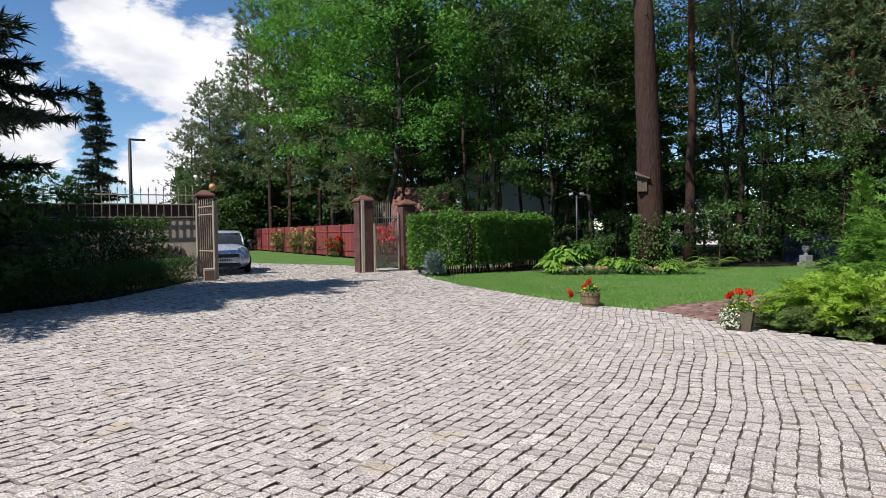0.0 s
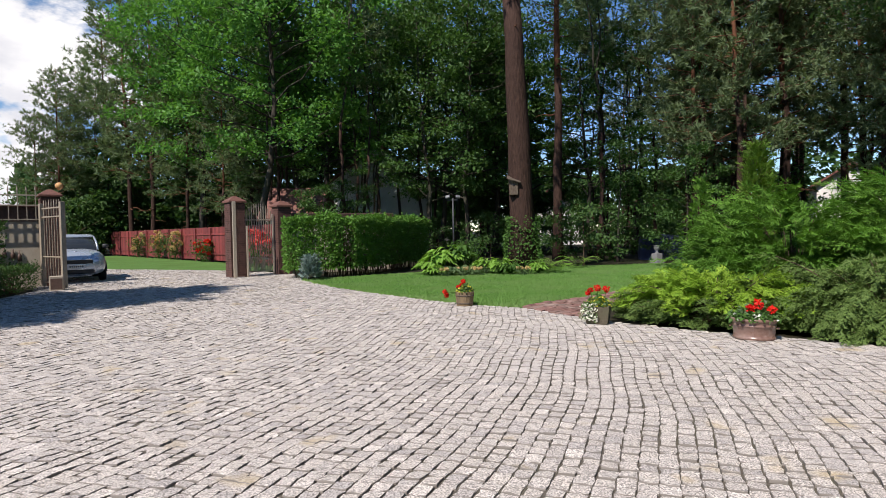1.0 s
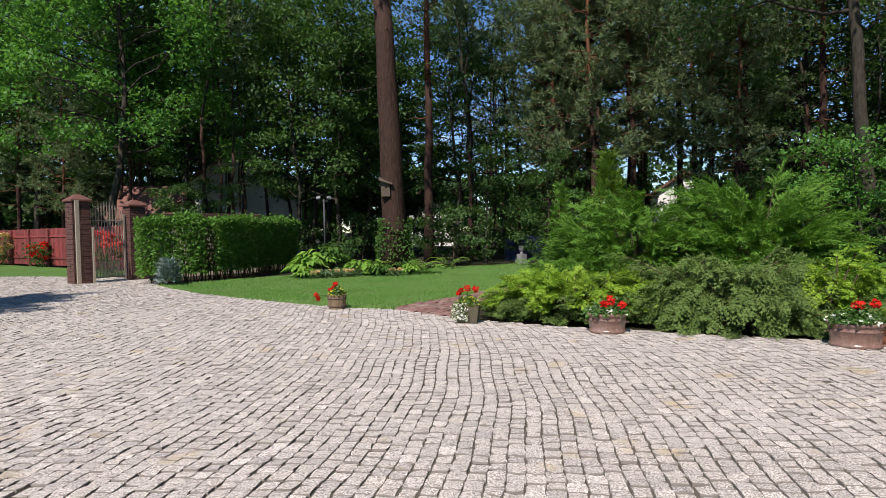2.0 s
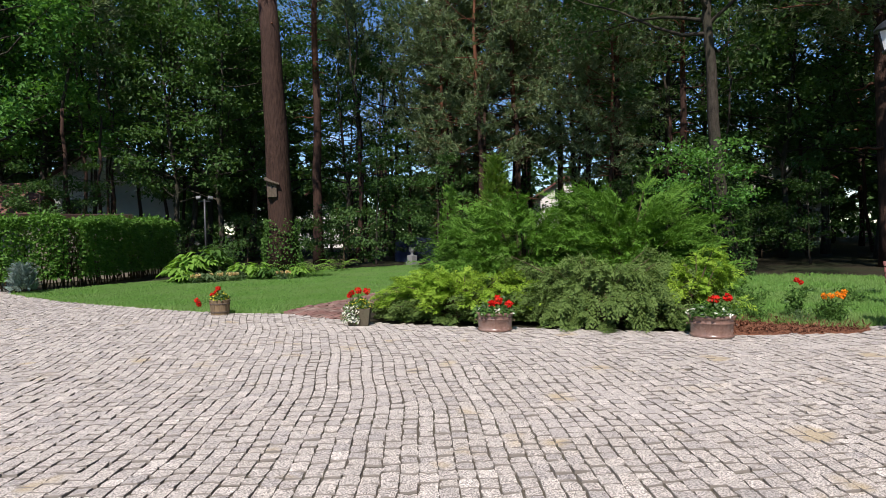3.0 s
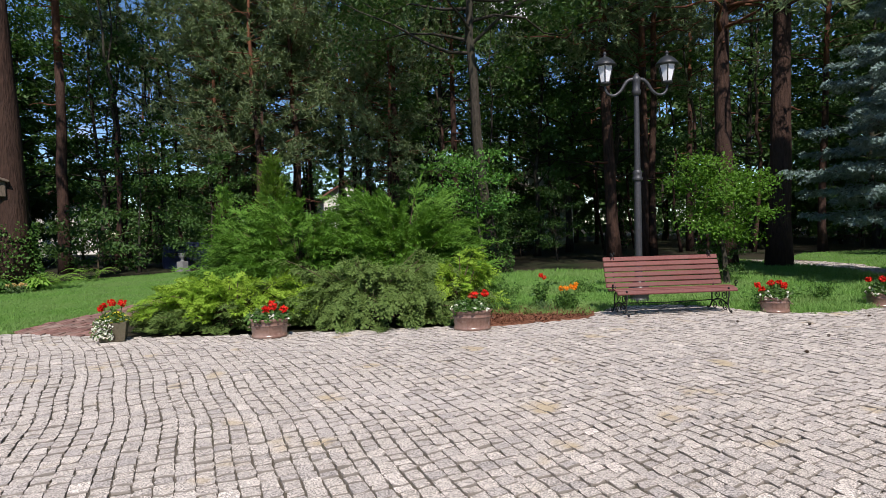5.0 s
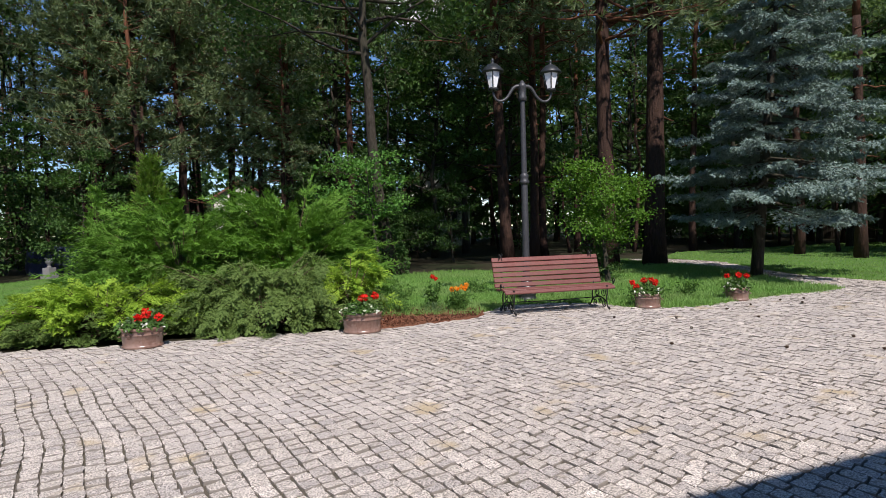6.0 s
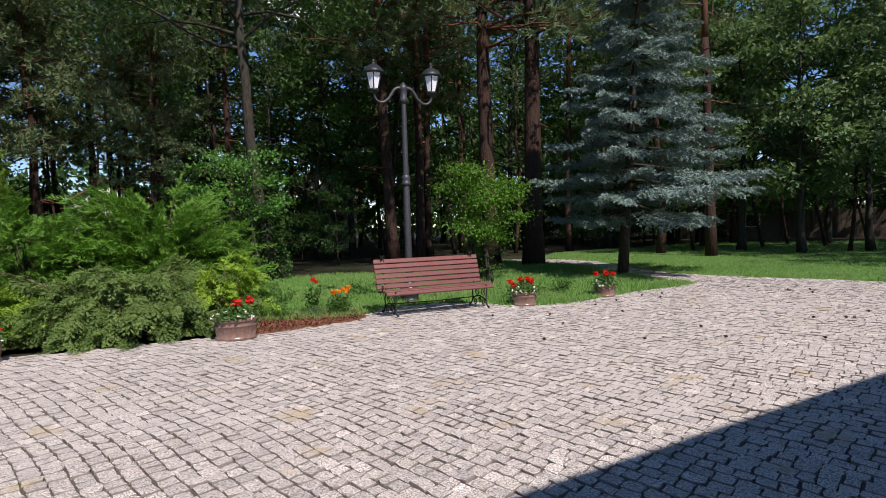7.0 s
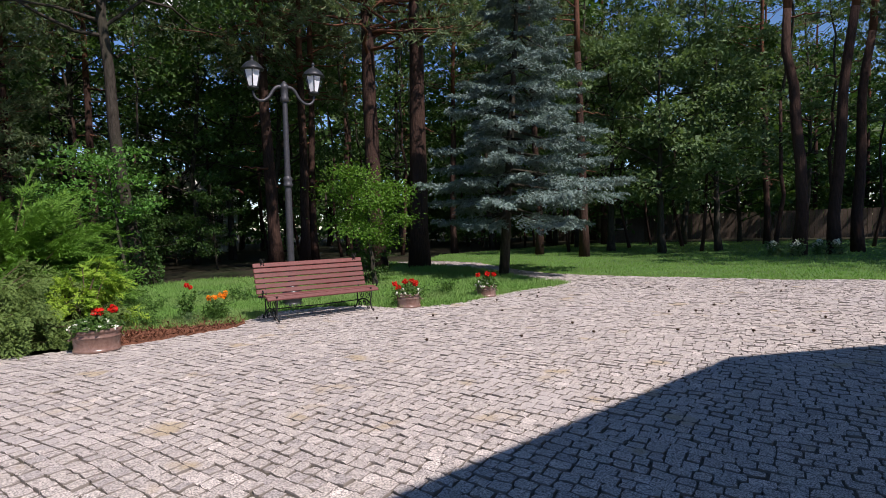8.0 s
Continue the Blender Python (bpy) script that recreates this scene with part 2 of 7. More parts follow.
M_iron = surface("wrought_iron", (0.02, 0.02, 0.02), (0.05, 0.048, 0.045), 0.55, 0.7, fine=40, coarse=3)
M_lamp_iron = surface("grey_cast_iron", (0.034, 0.035, 0.04), (0.066, 0.068, 0.075), 0.5, 0.35, fine=30, coarse=2.5)
M_lantern_cap = surface("black_lantern_paint", (0.018, 0.02, 0.022), (0.04, 0.044, 0.048), 0.4, 0.3, fine=30, coarse=4)
M_opal = surface("opal_glass", (0.72, 0.75, 0.78), (0.80, 0.82, 0.84), 0.25, fine=12, coarse=3, bump=0)
M_terracotta = surface("brown_glazed_clay", (0.14, 0.078, 0.06), (0.23, 0.14, 0.112), 0.28, fine=22, coarse=4, bump=0.15, stain=(0.27, 0.19, 0.16))
M_woodpot = surface("weathered_wood", (0.16, 0.11, 0.065), (0.30, 0.22, 0.13), 0.85, fine=14, coarse=3, stretch=(3, 3, 0.6), stain=(0.12, 0.09, 0.06))
M_stonepot = surface("concrete_planter", (0.075, 0.062, 0.042), (0.13, 0.11, 0.08), 0.9, fine=40, coarse=5, stain=(0.10, 0.095, 0.06))
M_pot_soil = surface("potting_soil", (0.02, 0.015, 0.01), (0.05, 0.04, 0.03), 0.95, fine=60, coarse=8)
M_pier = surface("pier_brick", (0.065, 0.03, 0.024), (0.12, 0.058, 0.045), 0.8, fine=12, coarse=2, stain=(0.11, 0.05, 0.04))
M_mortar = surface("mortar", (0.05, 0.036, 0.03), (0.085, 0.062, 0.052), 0.95, fine=40, coarse=3)
M_cap = surface("clay_cap_tile", (0.10, 0.04, 0.03), (0.17, 0.075, 0.055), 0.7, fine=20, coarse=3)
M_gate = surface("beige_gate_paint", (0.27, 0.225, 0.175), (0.37, 0.315, 0.245), 0.5, 0.1, fine=20, coarse=2)
M_redfence = surface("red_fence_board", (0.15, 0.024, 0.024), (0.24, 0.044, 0.04), 0.7, fine=10, coarse=0.8, stretch=(3, 3, 0.5), island=0.3, stain=(0.14, 0.026, 0.024))
M_render = surface("beige_render", (0.42, 0.36, 0.28), (0.52, 0.46, 0.37), 0.9, fine=40, coarse=1, stain=(0.38, 0.33, 0.26))
M_white_render = surface("white_render", (0.68, 0.66, 0.62), (0.78, 0.76, 0.72), 0.9, fine=40, coarse=0.7, stain=(0.6, 0.58, 0.55))
M_rooftile = surface("red_roof_tile", (0.12, 0.042, 0.032), (0.20, 0.078, 0.056), 0.75, fine=6, coarse=0.8, bump=0.6, dist=0.03, stain=(0.13, 0.055, 0.04))
M_fascia = surface("brown_fascia", (0.05, 0.028, 0.02), (0.10, 0.055, 0.04), 0.6, fine=18, coarse=2)
M_window = surface("dark_window_glass", (0.02, 0.024, 0.03), (0.03, 0.035, 0.04), 0.08, fine=3, coarse=1, bump=0)
M_carpaint = surface("silver_blue_car_paint", (0.46, 0.51, 0.57), (0.50, 0.55, 0.61), 0.28, 0.55, fine=200, coarse=2, bump=0)
M_black = surface("black_plastic", (0.015, 0.015, 0.016), (0.03, 0.03, 0.032), 0.55, fine=60, coarse=5, bump=0.1)
M_tyre = surface("tyre_rubber", (0.012, 0.012, 0.012), (0.025, 0.025, 0.024), 0.85, fine=50, coarse=5)
M_chrome = surface("chrome", (0.6, 0.61, 0.62), (0.68, 0.69, 0.70), 0.15, 1.0, fine=20, coarse=3, bump=0)
M_plate = surface("number_plate_white", (0.72, 0.72, 0.70), (0.78, 0.78, 0.76), 0.5, fine=30, coarse=5, bump=0)
M_headlight = surface("headlight_glass", (0.55, 0.58, 0.62), (0.7, 0.72, 0.75), 0.1, 0.2, fine=20, coarse=6, bump=0)
M_boardwood = surface("grey_board", (0.07, 0.055, 0.042), (0.14, 0.11, 0.085), 0.85, fine=14, coarse=2, stretch=(2, 2, 0.6))
M_grey_plastic = surface("grey_plastic", (0.10, 0.104, 0.11), (0.16, 0.165, 0.17), 0.45, fine=30, coarse=4)
M_blue = surface("navy_tarpaulin", (0.012, 0.018, 0.06), (0.025, 0.035, 0.10), 0.55, fine=10, coarse=2)
M_stone = surface("pale_stone", (0.16, 0.16, 0.17), (0.26, 0.26, 0.26), 0.85, fine=40, coarse=4)
M_cone = surface("pine_cone", (0.03, 0.02, 0.014), (0.07, 0.045, 0.03), 0.85, fine=60, coarse=8)
M_amber = surface("amber_glass", (0.50, 0.26, 0.10), (0.62, 0.36, 0.16), 0.2, fine=12, coarse=4, bump=0)

# ---- geometry helpers ----
UP = np.array((0.0, 0.0, 1.0))


def unit(v):
    v = np.asarray(v, float)
    return v / np.maximum(np.linalg.norm(v, axis=-1, keepdims=True), 1e-9)


class Soup:
    """Gathers vertices and faces (arrays of triangles or quads) for one mesh."""

    def __init__(self):
        self.v, self.f, self.n = [], [], 0

    def add(self, verts, faces):
        verts = np.asarray(verts, float).reshape(-1, 3)
        for fa in (faces if isinstance(faces, list) else [faces]):
            self.f.append(np.asarray(fa, int) + self.n)
        self.v.append(verts)
        self.n += len(verts)
        return self

    def tube(self, path, radii, sides=8, cap=True):
        path = np.asarray(path, float)
        radii = np.broadcast_to(np.asarray(radii, float), (len(path),))
        tan = unit(np.gradient(path, axis=0))
        ref = np.array((1.0, 0, 0)) if abs(tan[0][0]) < 0.8 else np.array((0, 1.0, 0))
        a = 2 * np.pi * np.arange(sides) / sides
        rings = []
        for p, t, r in zip(path, tan, radii):
            e1 = unit(ref - t * (ref @ t))
            e2 = np.cross(t, e1)
            ref = e1
            rings.append(p + r * (np.cos(a)[:, None] * e1 + np.sin(a)[:, None] * e2))
        v = np.concatenate(rings)
        i, j = np.meshgrid(np.arange(len(path) - 1), np.arange(sides), indexing="ij")
        i, j = i.ravel(), j.ravel()
        k = (j + 1) % sides
        q = np.stack([i * sides + j, i * sides + k, (i + 1) * sides + k, (i + 1) * sides + j], 1)
        faces = [q]
        if cap:
            v = np.concatenate([v, path[:1], path[-1:]])
            c0, c1, off = len(v) - 2, len(v) - 1, (len(path) - 1) * sides
            jj = np.arange(sides)
            kk = (jj + 1) % sides
            faces.append(np.stack([np.full(sides, c0), kk, jj], 1))
            faces.append(np.stack([np.full(sides, c1), off + jj, off + kk], 1))
        return self.add(v, faces)

    def lathe(self, profile, sides=24, centre=(0, 0, 0), squash=(1, 1)):
        """profile: rows of radius, height."""
        a = 2 * np.pi * np.arange(sides) / sides
        v = np.concatenate([np.stack([centre[0] + r * np.cos(a) * squash[0], centre[1] + r * np.sin(a) * squash[1], np.full(sides, centre[2] + z)], 1) for r, z in profile])
        i, j = np.meshgrid(np.arange(len(profile) - 1), np.arange(sides), indexing="ij")
        i, j = i.ravel(), j.ravel()
        k = (j + 1) % sides
        return self.add(v, np.stack([i * sides + j, i * sides + k, (i + 1) * sides + k, (i + 1) * sides + j], 1))

    def box(self, lo, hi, m=None, bevel=0.0):
        """A box with chamfered edges between two corners, then moved by the matrix m."""
        lo, hi = np.asarray(lo, float), np.asarray(hi, float)
        b = min(bevel, 0.45 * float((hi - lo).min()))
        if b <= 0:
            v = np.array([[x, y, z] for x in (lo[0], hi[0]) for y in (lo[1], hi[1]) for z in (lo[2], hi[2])])
            f = [np.array([[0, 1, 3, 2], [4, 6, 7, 5], [0, 4, 5, 1], [2, 3, 7, 6], [0, 2, 6, 4], [1, 5, 7, 3]])]
        else:
            v, idx = [], {}
            for sx in (0, 1):
                for sy in (0, 1):
                    for sz in (0, 1):
                        c = np.array([(lo, hi)[sx][0], (lo, hi)[sy][1], (lo, hi)[sz][2]])
                        s = np.array([1 - 2 * sx, 1 - 2 * sy, 1 - 2 * sz]) * b
                        for ax in range(3):
                            w = c + s
                            w[ax] = c[ax]
                            idx[sx, sy, sz, ax] = len(v)
                            v.append(w)
            v = np.array(v)
            quads, tris = [], []
            for ax in range(3):
                o = [k for k in range(3) if k != ax]
                for s in (0, 1):
                    loop = []
                    for p, q in ((0, 0), (1, 0), (1, 1), (0, 1)):
                        key = [0, 0, 0]
                        key[ax], key[o[0]], key[o[1]] = s, p, q
                        loop.append(idx[(*key, ax)])
                    quads.append(loop)
                for p in (0, 1):
                    for q in (0, 1):
                        k0, k1 = [0, 0, 0], [0, 0, 0]
                        k0[ax], k1[ax] = 0, 1
                        k0[o[0]] = k1[o[0]] = p
                        k0[o[1]] = k1[o[1]] = q
                        quads.append([idx[(*k0, o[0])], idx[(*k1, o[0])], idx[(*k1, o[1])], idx[(*k0, o[1])]])
            for sx in (0, 1):
                for sy in (0, 1):
                    for sz in (0, 1):
                        tris.append([idx[sx, sy, sz, k] for k in range(3)])
            f = [np.array(quads), np.array(tris)]
        if m is not None:
            mm = np.array(m)
            v = v @ mm[:3, :3].T + mm[:3, 3]
        return self.add(v, f)

    def mesh(self, name, material, smooth=True, fix=False):
        me = bpy.data.meshes.new(name)
        v = np.concatenate(self.v) if self.v else np.zeros((0, 3))
        me.vertices.add(len(v))
        me.vertices.foreach_set("co", v.astype(np.float32).ravel())
        loops, starts, at = [], [], 0
        for fa in self.f:
            if len(fa):
                k = fa.shape[1]
                loops.append(fa.ravel())
                starts.append(at + k * np.arange(len(fa)))
                at += fa.size
        if loops:
            loops, starts = np.concatenate(loops), np.concatenate(starts)
            me.loops.add(len(loops))
            me.loops.foreach_set("vertex_index", loops.astype(np.int32))
            me.polygons.add(len(starts))
            me.polygons.foreach_set("loop_start", starts.astype(np.int32))
            me.polygons.foreach_set("use_smooth", np.full(len(starts), smooth))
        me.update(calc_edges=True)
        if fix:
            bm = bmesh.new()
            bm.from_mesh(me)
            bmesh.ops.recalc_face_normals(bm, faces=bm.faces)
            bm.to_mesh(me)
            bm.free()
        me.materials.append(material)
        return me


def part(name, geo, material, parent, label="", smooth=True, fix=False):
    """Links geo as one mesh object under a thing or a part."""
    if isinstance(geo, Soup):
        me = geo.mesh(name, material, smooth, fix)
    else:
        me = geo
    ob = new(name, me)
    ob.parent = parent
    if label:
        tagged(ob, label)
    return ob


def thing(name, label, category, m=None, group="", kind=""):
    ob = new(name)
    ob.empty_display_size = 0.2
    if m is not None:
        ob.matrix_world = m
    return tagged(ob, label, category, group, kind)


def solo(name, geo, material, label, category, m=None, group="", kind="", smooth=True, fix=False):
    """A thing that is one mesh."""
    ob = new(name, geo.mesh(name, material, smooth, fix))
    if m is not None:
        ob.matrix_world = m
    return tagged(ob, label, category, group, kind)


def rand_dirs(rng, n):
    return unit(rng.normal(size=(n, 3)))


def leaves(soup, c, size, rng, up=0.4, out=None, aspect=0.62, droop=0.15, tri=False):
    """Folded, pointed leaves at the places c."""
    n = len(c)
    if not n:
        return
    size = size * rng.uniform(0.65, 1.3, (n, 1))
    d = rand_dirs(rng, n)
    if out is not None:
        d = d + out * 0.7
    d[:, 2] -= droop
    d = unit(d)
    nrm = rand_dirs(rng, n) + UP * up * 2
    if out is not None:
        nrm = nrm + out * 0.5
    side = unit(np.cross(d, nrm))
    nn = np.cross(side, d)
    w = size * aspect * 0.5
    mid = c + d * size * 0.45
    if tri:
        v = np.stack([c - side * w, c + d * size, c + side * w], 1).reshape(-1, 3)
        soup.add(v, np.arange(3 * n).reshape(-1, 3))
        return
    v = np.stack([c, mid + side * w + nn * w * 0.35, c + d * size - nn * size * 0.12, mid - side * w + nn * w * 0.35], 1).reshape(-1, 3)
    i = 4 * np.arange(n)
    soup.add(v, [np.stack([i, i + 1, i + 2], 1), np.stack([i, i + 2, i + 3], 1)])


def needles(soup, c, axis, length, width, per, rng, spread=0.8):
    """Tufts: thin blades fanned round each axis."""
    n = len(c)
    if not n:
        return
    c = np.repeat(c, per, 0)
    a = np.repeat(axis, per, 0)
    d = unit(a + spread * rng.normal(size=(n * per, 3)))
    s = unit(np.cross(d, rand_dirs(rng, n * per))) * width * 0.5
    ln = length * rng.uniform(0.7, 1.25, (n * per, 1))
    v = np.stack([c - s, c + s, c + d * ln], 1).reshape(-1, 3)
    soup.add(v, np.arange(3 * n * per).reshape(-1, 3))


def wander(a, b, n, amount, rng):
    """A path from a to b that bends a little."""
    t = np.linspace(0, 1, n)[:, None]
    p = np.asarray(a) * (1 - t) + np.asarray(b) * t
    off = np.cumsum(rng.normal(size=(n, 3)), 0)
    off -= off[0] * (1 - t) + off[-1] * t
    return p + off * amount / math.sqrt(n)


def inside(poly, x, y):
    """Which of the points lie within the outline."""
    res = np.zeros(len(x), bool)
    px, py = np.array([p[0] for p in poly]), np.array([p[1] for p in poly])
    j = len(poly) - 1
    for i in range(len(poly)):
        cross = ((py[i] > y) != (py[j] > y)) & (x < (px[j] - px[i]) * (y - py[i]) / (py[j] - py[i] + 1e-12) + px[i])
        res ^= cross
        j = i
    return res


def round_outline(poly, times=2):
    """Softens the corners of a closed outline."""
    p = np.array(poly, float)
    for _ in range(times):
        q = np.roll(p, -1, 0)
        p = np.stack([0.75 * p + 0.25 * q, 0.25 * p + 0.75 * q], 1).reshape(-1, 2)
    return [tuple(r) for r in p]


def slab(name, poly, z, depth, material, label, category):
    """A flat sheet of ground with a rim, from its outline."""
    bm = bmesh.new()
    vs = [bm.verts.new((x, y, z)) for x, y in poly]
    f = bm.faces.new(vs)
    if f.normal.z < 0:
        f.normal_flip()
    ext = bmesh.ops.extrude_face_region(bm, geom=[f])
    for v in ext["geom"]:
        if isinstance(v, bmesh.types.BMVert):
            v.co.z -= depth
    bmesh.ops.triangulate(bm, faces=bm.faces)
    bmesh.ops.recalc_face_normals(bm, faces=bm.faces)
    me = bpy.data.meshes.new(name)
    bm.to_mesh(me)
    bm.free()
    me.materials.append(material)
    ob = new(name, me)
    return tagged(ob, label, category, "", "structure")

# ---- ground, paving, lawns ----
FRONT_EDGE = [(0.15, 18.9), (1.1, 15.6), (2.0, 13.56), (2.86, 11.75), (3.45, 10.8), (4.0, 10.25)]
PATH_MOUTH = [(4.25, 9.4), (4.5, 8.6)]
BED_EDGE = [(4.72, 8.05), (5.4, 7.02), (6.2, 6.05), (6.95, 5.1), (7.5, 4.42), (7.72, 3.9), (8.3, 3.45), (9.02, 2.95)]
BENCH_EDGE = [(9.6, 3.1), (10.4, 3.05), (11.0, 2.3), (11.1, 1.4), (10.62, 0.85), (10.7, 0.4), (10.96, -0.11), (11.86, -0.81), (12.9, -1.51), (13.7, -2.35), (14.4, -2.75), (14.75, -2.6)]
SIDE_PATH_IN = [(15.3, -2.2), (16.6, -1.83), (18.3, -1.3), (19.9, -0.73), (21.9, 0.55), (24.5, 2.6)]
SIDE_PATH_OUT = [(25.6, 1.4), (22.6, -0.9), (18.9, -2.0), (17.3, -2.7)]
LAWN_EDGE = [(16.4, -3.45), (15.5, -4.9), (14.6, -6.3), (13.8, -7.6), (13.3, -9.6), (12.4, -14.0)]
BACK = [(5.0, -17.0), (-6.0, -12.0), (-12.0, -2.0), (-9.6, 5.0), (-8.3, 9.5)]
LEFT_EDGE = [(-7.65, 11.9), (-6.95, 13.6), (-6.95, 18.4), (-7.3, 19.2)]
STREET = [(-8.3, 22.5), (-10.5, 28.0), (-13.0, 33.0), (-11.5, 34.0), (-8.1, 29.4), (-4.6, 27.0), (-2.6, 25.4), (-1.2, 24.0), (-0.2, 22.2)]
PAVED = FRONT_EDGE + PATH_MOUTH + BED_EDGE + BENCH_EDGE + SIDE_PATH_IN + SIDE_PATH_OUT + LAWN_EDGE + BACK + LEFT_EDGE + STREET

g = Soup()
rings, sides = [0, 6, 14, 24, 40, 70, 120, 250, 600, 1600], 48
ang = 2 * np.pi * np.arange(sides) / sides
pts = [np.array([[0, 0, 0]])] + [np.stack([r * np.sin(ang), r * np.cos(ang), 0 * ang], 1) for r in rings[1:]]
v = np.concatenate(pts)
v[:, 2] = -0.06
fq, ft = [], []
for k in range(len(rings) - 2):
    for j in range(sides):
        a, b = 1 + k * sides + j, 1 + k * sides + (j + 1) % sides
        fq.append([a, b, b + sides, a + sides])
for j in range(sides):
    ft.append([0, 1 + (j + 1) % sides, 1 + j])
ground = solo("ground", g.add(v, [np.array(fq)[:, ::-1], np.array(ft)]), M_soil, "dark woodland soil with needles and moss", "ground", kind="structure", fix=True)

paving = slab("pavement", PAVED, -0.013, 0.03, M_joint, "courtyard paving of grey granite setts in sand", "pavement")

LAWN_1 = FRONT_EDGE + [(4.6, 10.85), (5.9, 11.4), (7.6, 12.6), (9.5, 14.6), (14.0, 18.0), (14.0, 21.0), (8.0, 21.0), (4.2, 20.6), (1.5, 19.7), (0.3, 19.2)]
LAWN_2 = [(9.2, 3.02), (8.6, 4.6), (8.4, 6.5), (11.0, 9.6), (15.0, 9.6), (18.0, 7.4), (18.4, 4.4), (18.6, 2.6), (20.5, 2.2), (24.2, 2.75)] + SIDE_PATH_IN[-2::-1] + BENCH_EDGE[::-1]
LAWN_3 = SIDE_PATH_OUT + LAWN_EDGE + [(20.0, -22.0), (34.0, -24.0), (40.0, -8.0), (30.0, 1.0)]
LAWN_4 = [(-13.0, 33.1), (-11.5, 34.05), (-8.1, 29.45), (-4.6, 27.05), (-2.6, 25.45), (-1.2, 24.05), (-0.3, 26.8), (-3.7, 33.3), (-14.2, 52.5), (-20.0, 48.0)]
lawn_1 = slab("lawn_1", LAWN_1, -0.012, 0.04, M_turf, "sunlit mown lawn beside the paved yard", "lawn")
lawn_2 = slab("lawn_2", LAWN_2, -0.014, 0.04, M_turf, "rough grass behind the bench and the pots", "lawn")
lawn_3 = slab("lawn_3", LAWN_3, -0.012, 0.04, M_turf, "mown lawn running under shady trees", "lawn")
lawn_4 = slab("lawn_4", LAWN_4, -0.02, 0.03, M_turf, "grass verge along a red board fence", "lawn")


def sward(name, poly, count, h, seed, near, label):
    """Tufts of grass scattered within an outline, thicker near its front edge."""
    rng = np.random.default_rng(seed)
    p = np.array(poly)
    x = rng.uniform(p[:, 0].min(), p[:, 0].max(), count * 3)
    y = rng.uniform(p[:, 1].min(), p[:, 1].max(), count * 3)
    dist = np.hypot(x, y)
    ok = inside(poly, x, y) & (rng.uniform(size=len(x)) < np.clip((near / dist) ** 2, 0.08, 1))
    x, y = x[ok][:count], y[ok][:count]
    c = np.stack([x, y, np.full(len(x), -0.02)], 1)
    s = Soup()
    needles(s, c, np.tile(UP, (len(c), 1)), h, 0.02, 4, rng, 0.42)
    return solo(name, s, M_grass, label, "grass", kind="stuff", smooth=False)


sward("lawn_grass", LAWN_1, 34000, 0.055, 11, 13, "short bright green lawn grass blades")
sward("rough_grass", LAWN_2, 30000, 0.11, 12, 11, "longer uneven grass blades in half shade")
sward("lawn_grass", LAWN_3, 16000, 0.075, 13, 18, "short green lawn grass, partly shaded")

# tufts that creep over the edge of the paving
rng = np.random.default_rng(5)
edge_pts = np.array(FRONT_EDGE + [(np.nan, np.nan)] + BENCH_EDGE + [(np.nan, np.nan)] + SIDE_PATH_OUT + LAWN_EDGE)
s = Soup()
for a, b in zip(edge_pts[:-1], edge_pts[1:]):
    if np.isnan(a).any() or np.isnan(b).any():
        continue
    n = int(60 * np.hypot(*(b - a)))
    t = rng.uniform(size=(n, 1))
    c = a * (1 - t) + b * t + rng.normal(size=(n, 2)) * 0.05
    needles(s, np.column_stack([c, np.full(n, -0.02)]), np.tile(UP, (n, 1)), 0.09, 0.016, 5, rng, 0.6)
solo("edge_grass", s, M_grass, "grass tufts along the paving edge", "grass", kind="stuff", smooth=False)

# bark mulch bed between the junipers and the bench
MULCH = round_outline([(7.6, 3.95), (8.3, 3.4), (9.1, 2.9), (9.9, 3.25), (9.75, 4.3), (9.0, 4.75), (8.1, 4.75), (7.5, 4.5)], 1)
mulch = slab("mulch_bed", MULCH, 0.008, 0.05, M_mulch, "reddish bark mulch bed", "flower bed")
rng = np.random.default_rng(6)
x, y = rng.uniform(7.3, 10.1, 6000), rng.uniform(2.8, 4.9, 6000)
ok = inside(MULCH, x, y)
x, y = x[ok], y[ok]
s = Soup()
leaves(s, np.column_stack([x, y, rng.uniform(0.008, 0.035, len(x))]), 0.06, rng, up=1.5, aspect=0.35, droop=0)
solo("bark_chips", s, M_mulch, "loose reddish bark chips", "mulch", kind="stuff", smooth=False)

# the unseen house behind the walk; its wing, turned by thirty degrees, is fitted to the shadow that the eaves throw on
# the paving
EAVE_Z = 5.2
corner = np.array((6.35 + sun_dir.x / sun_dir.z * EAVE_Z, -3.10 + sun_dir.y / sun_dir.z * EAVE_Z))
front_way, wing_way = unit(np.array((-1.0, 1.0))), unit(np.array((0.25, -0.97)))
front_in, wing_in = np.array((-front_way[1], front_way[0])), np.array((wing_way[1], -wing_way[0]))
eaves = np.array([corner + front_way * 7.7, corner, corner + wing_way * 9.0, corner + wing_way * 9.0 + wing_in * 8.0, corner + front_way * 7.7 + front_in * 8.0])
mid = eaves.mean(0)


def ring_at(outline, z):
    return np.column_stack([outline, np.full(len(outline), z)])


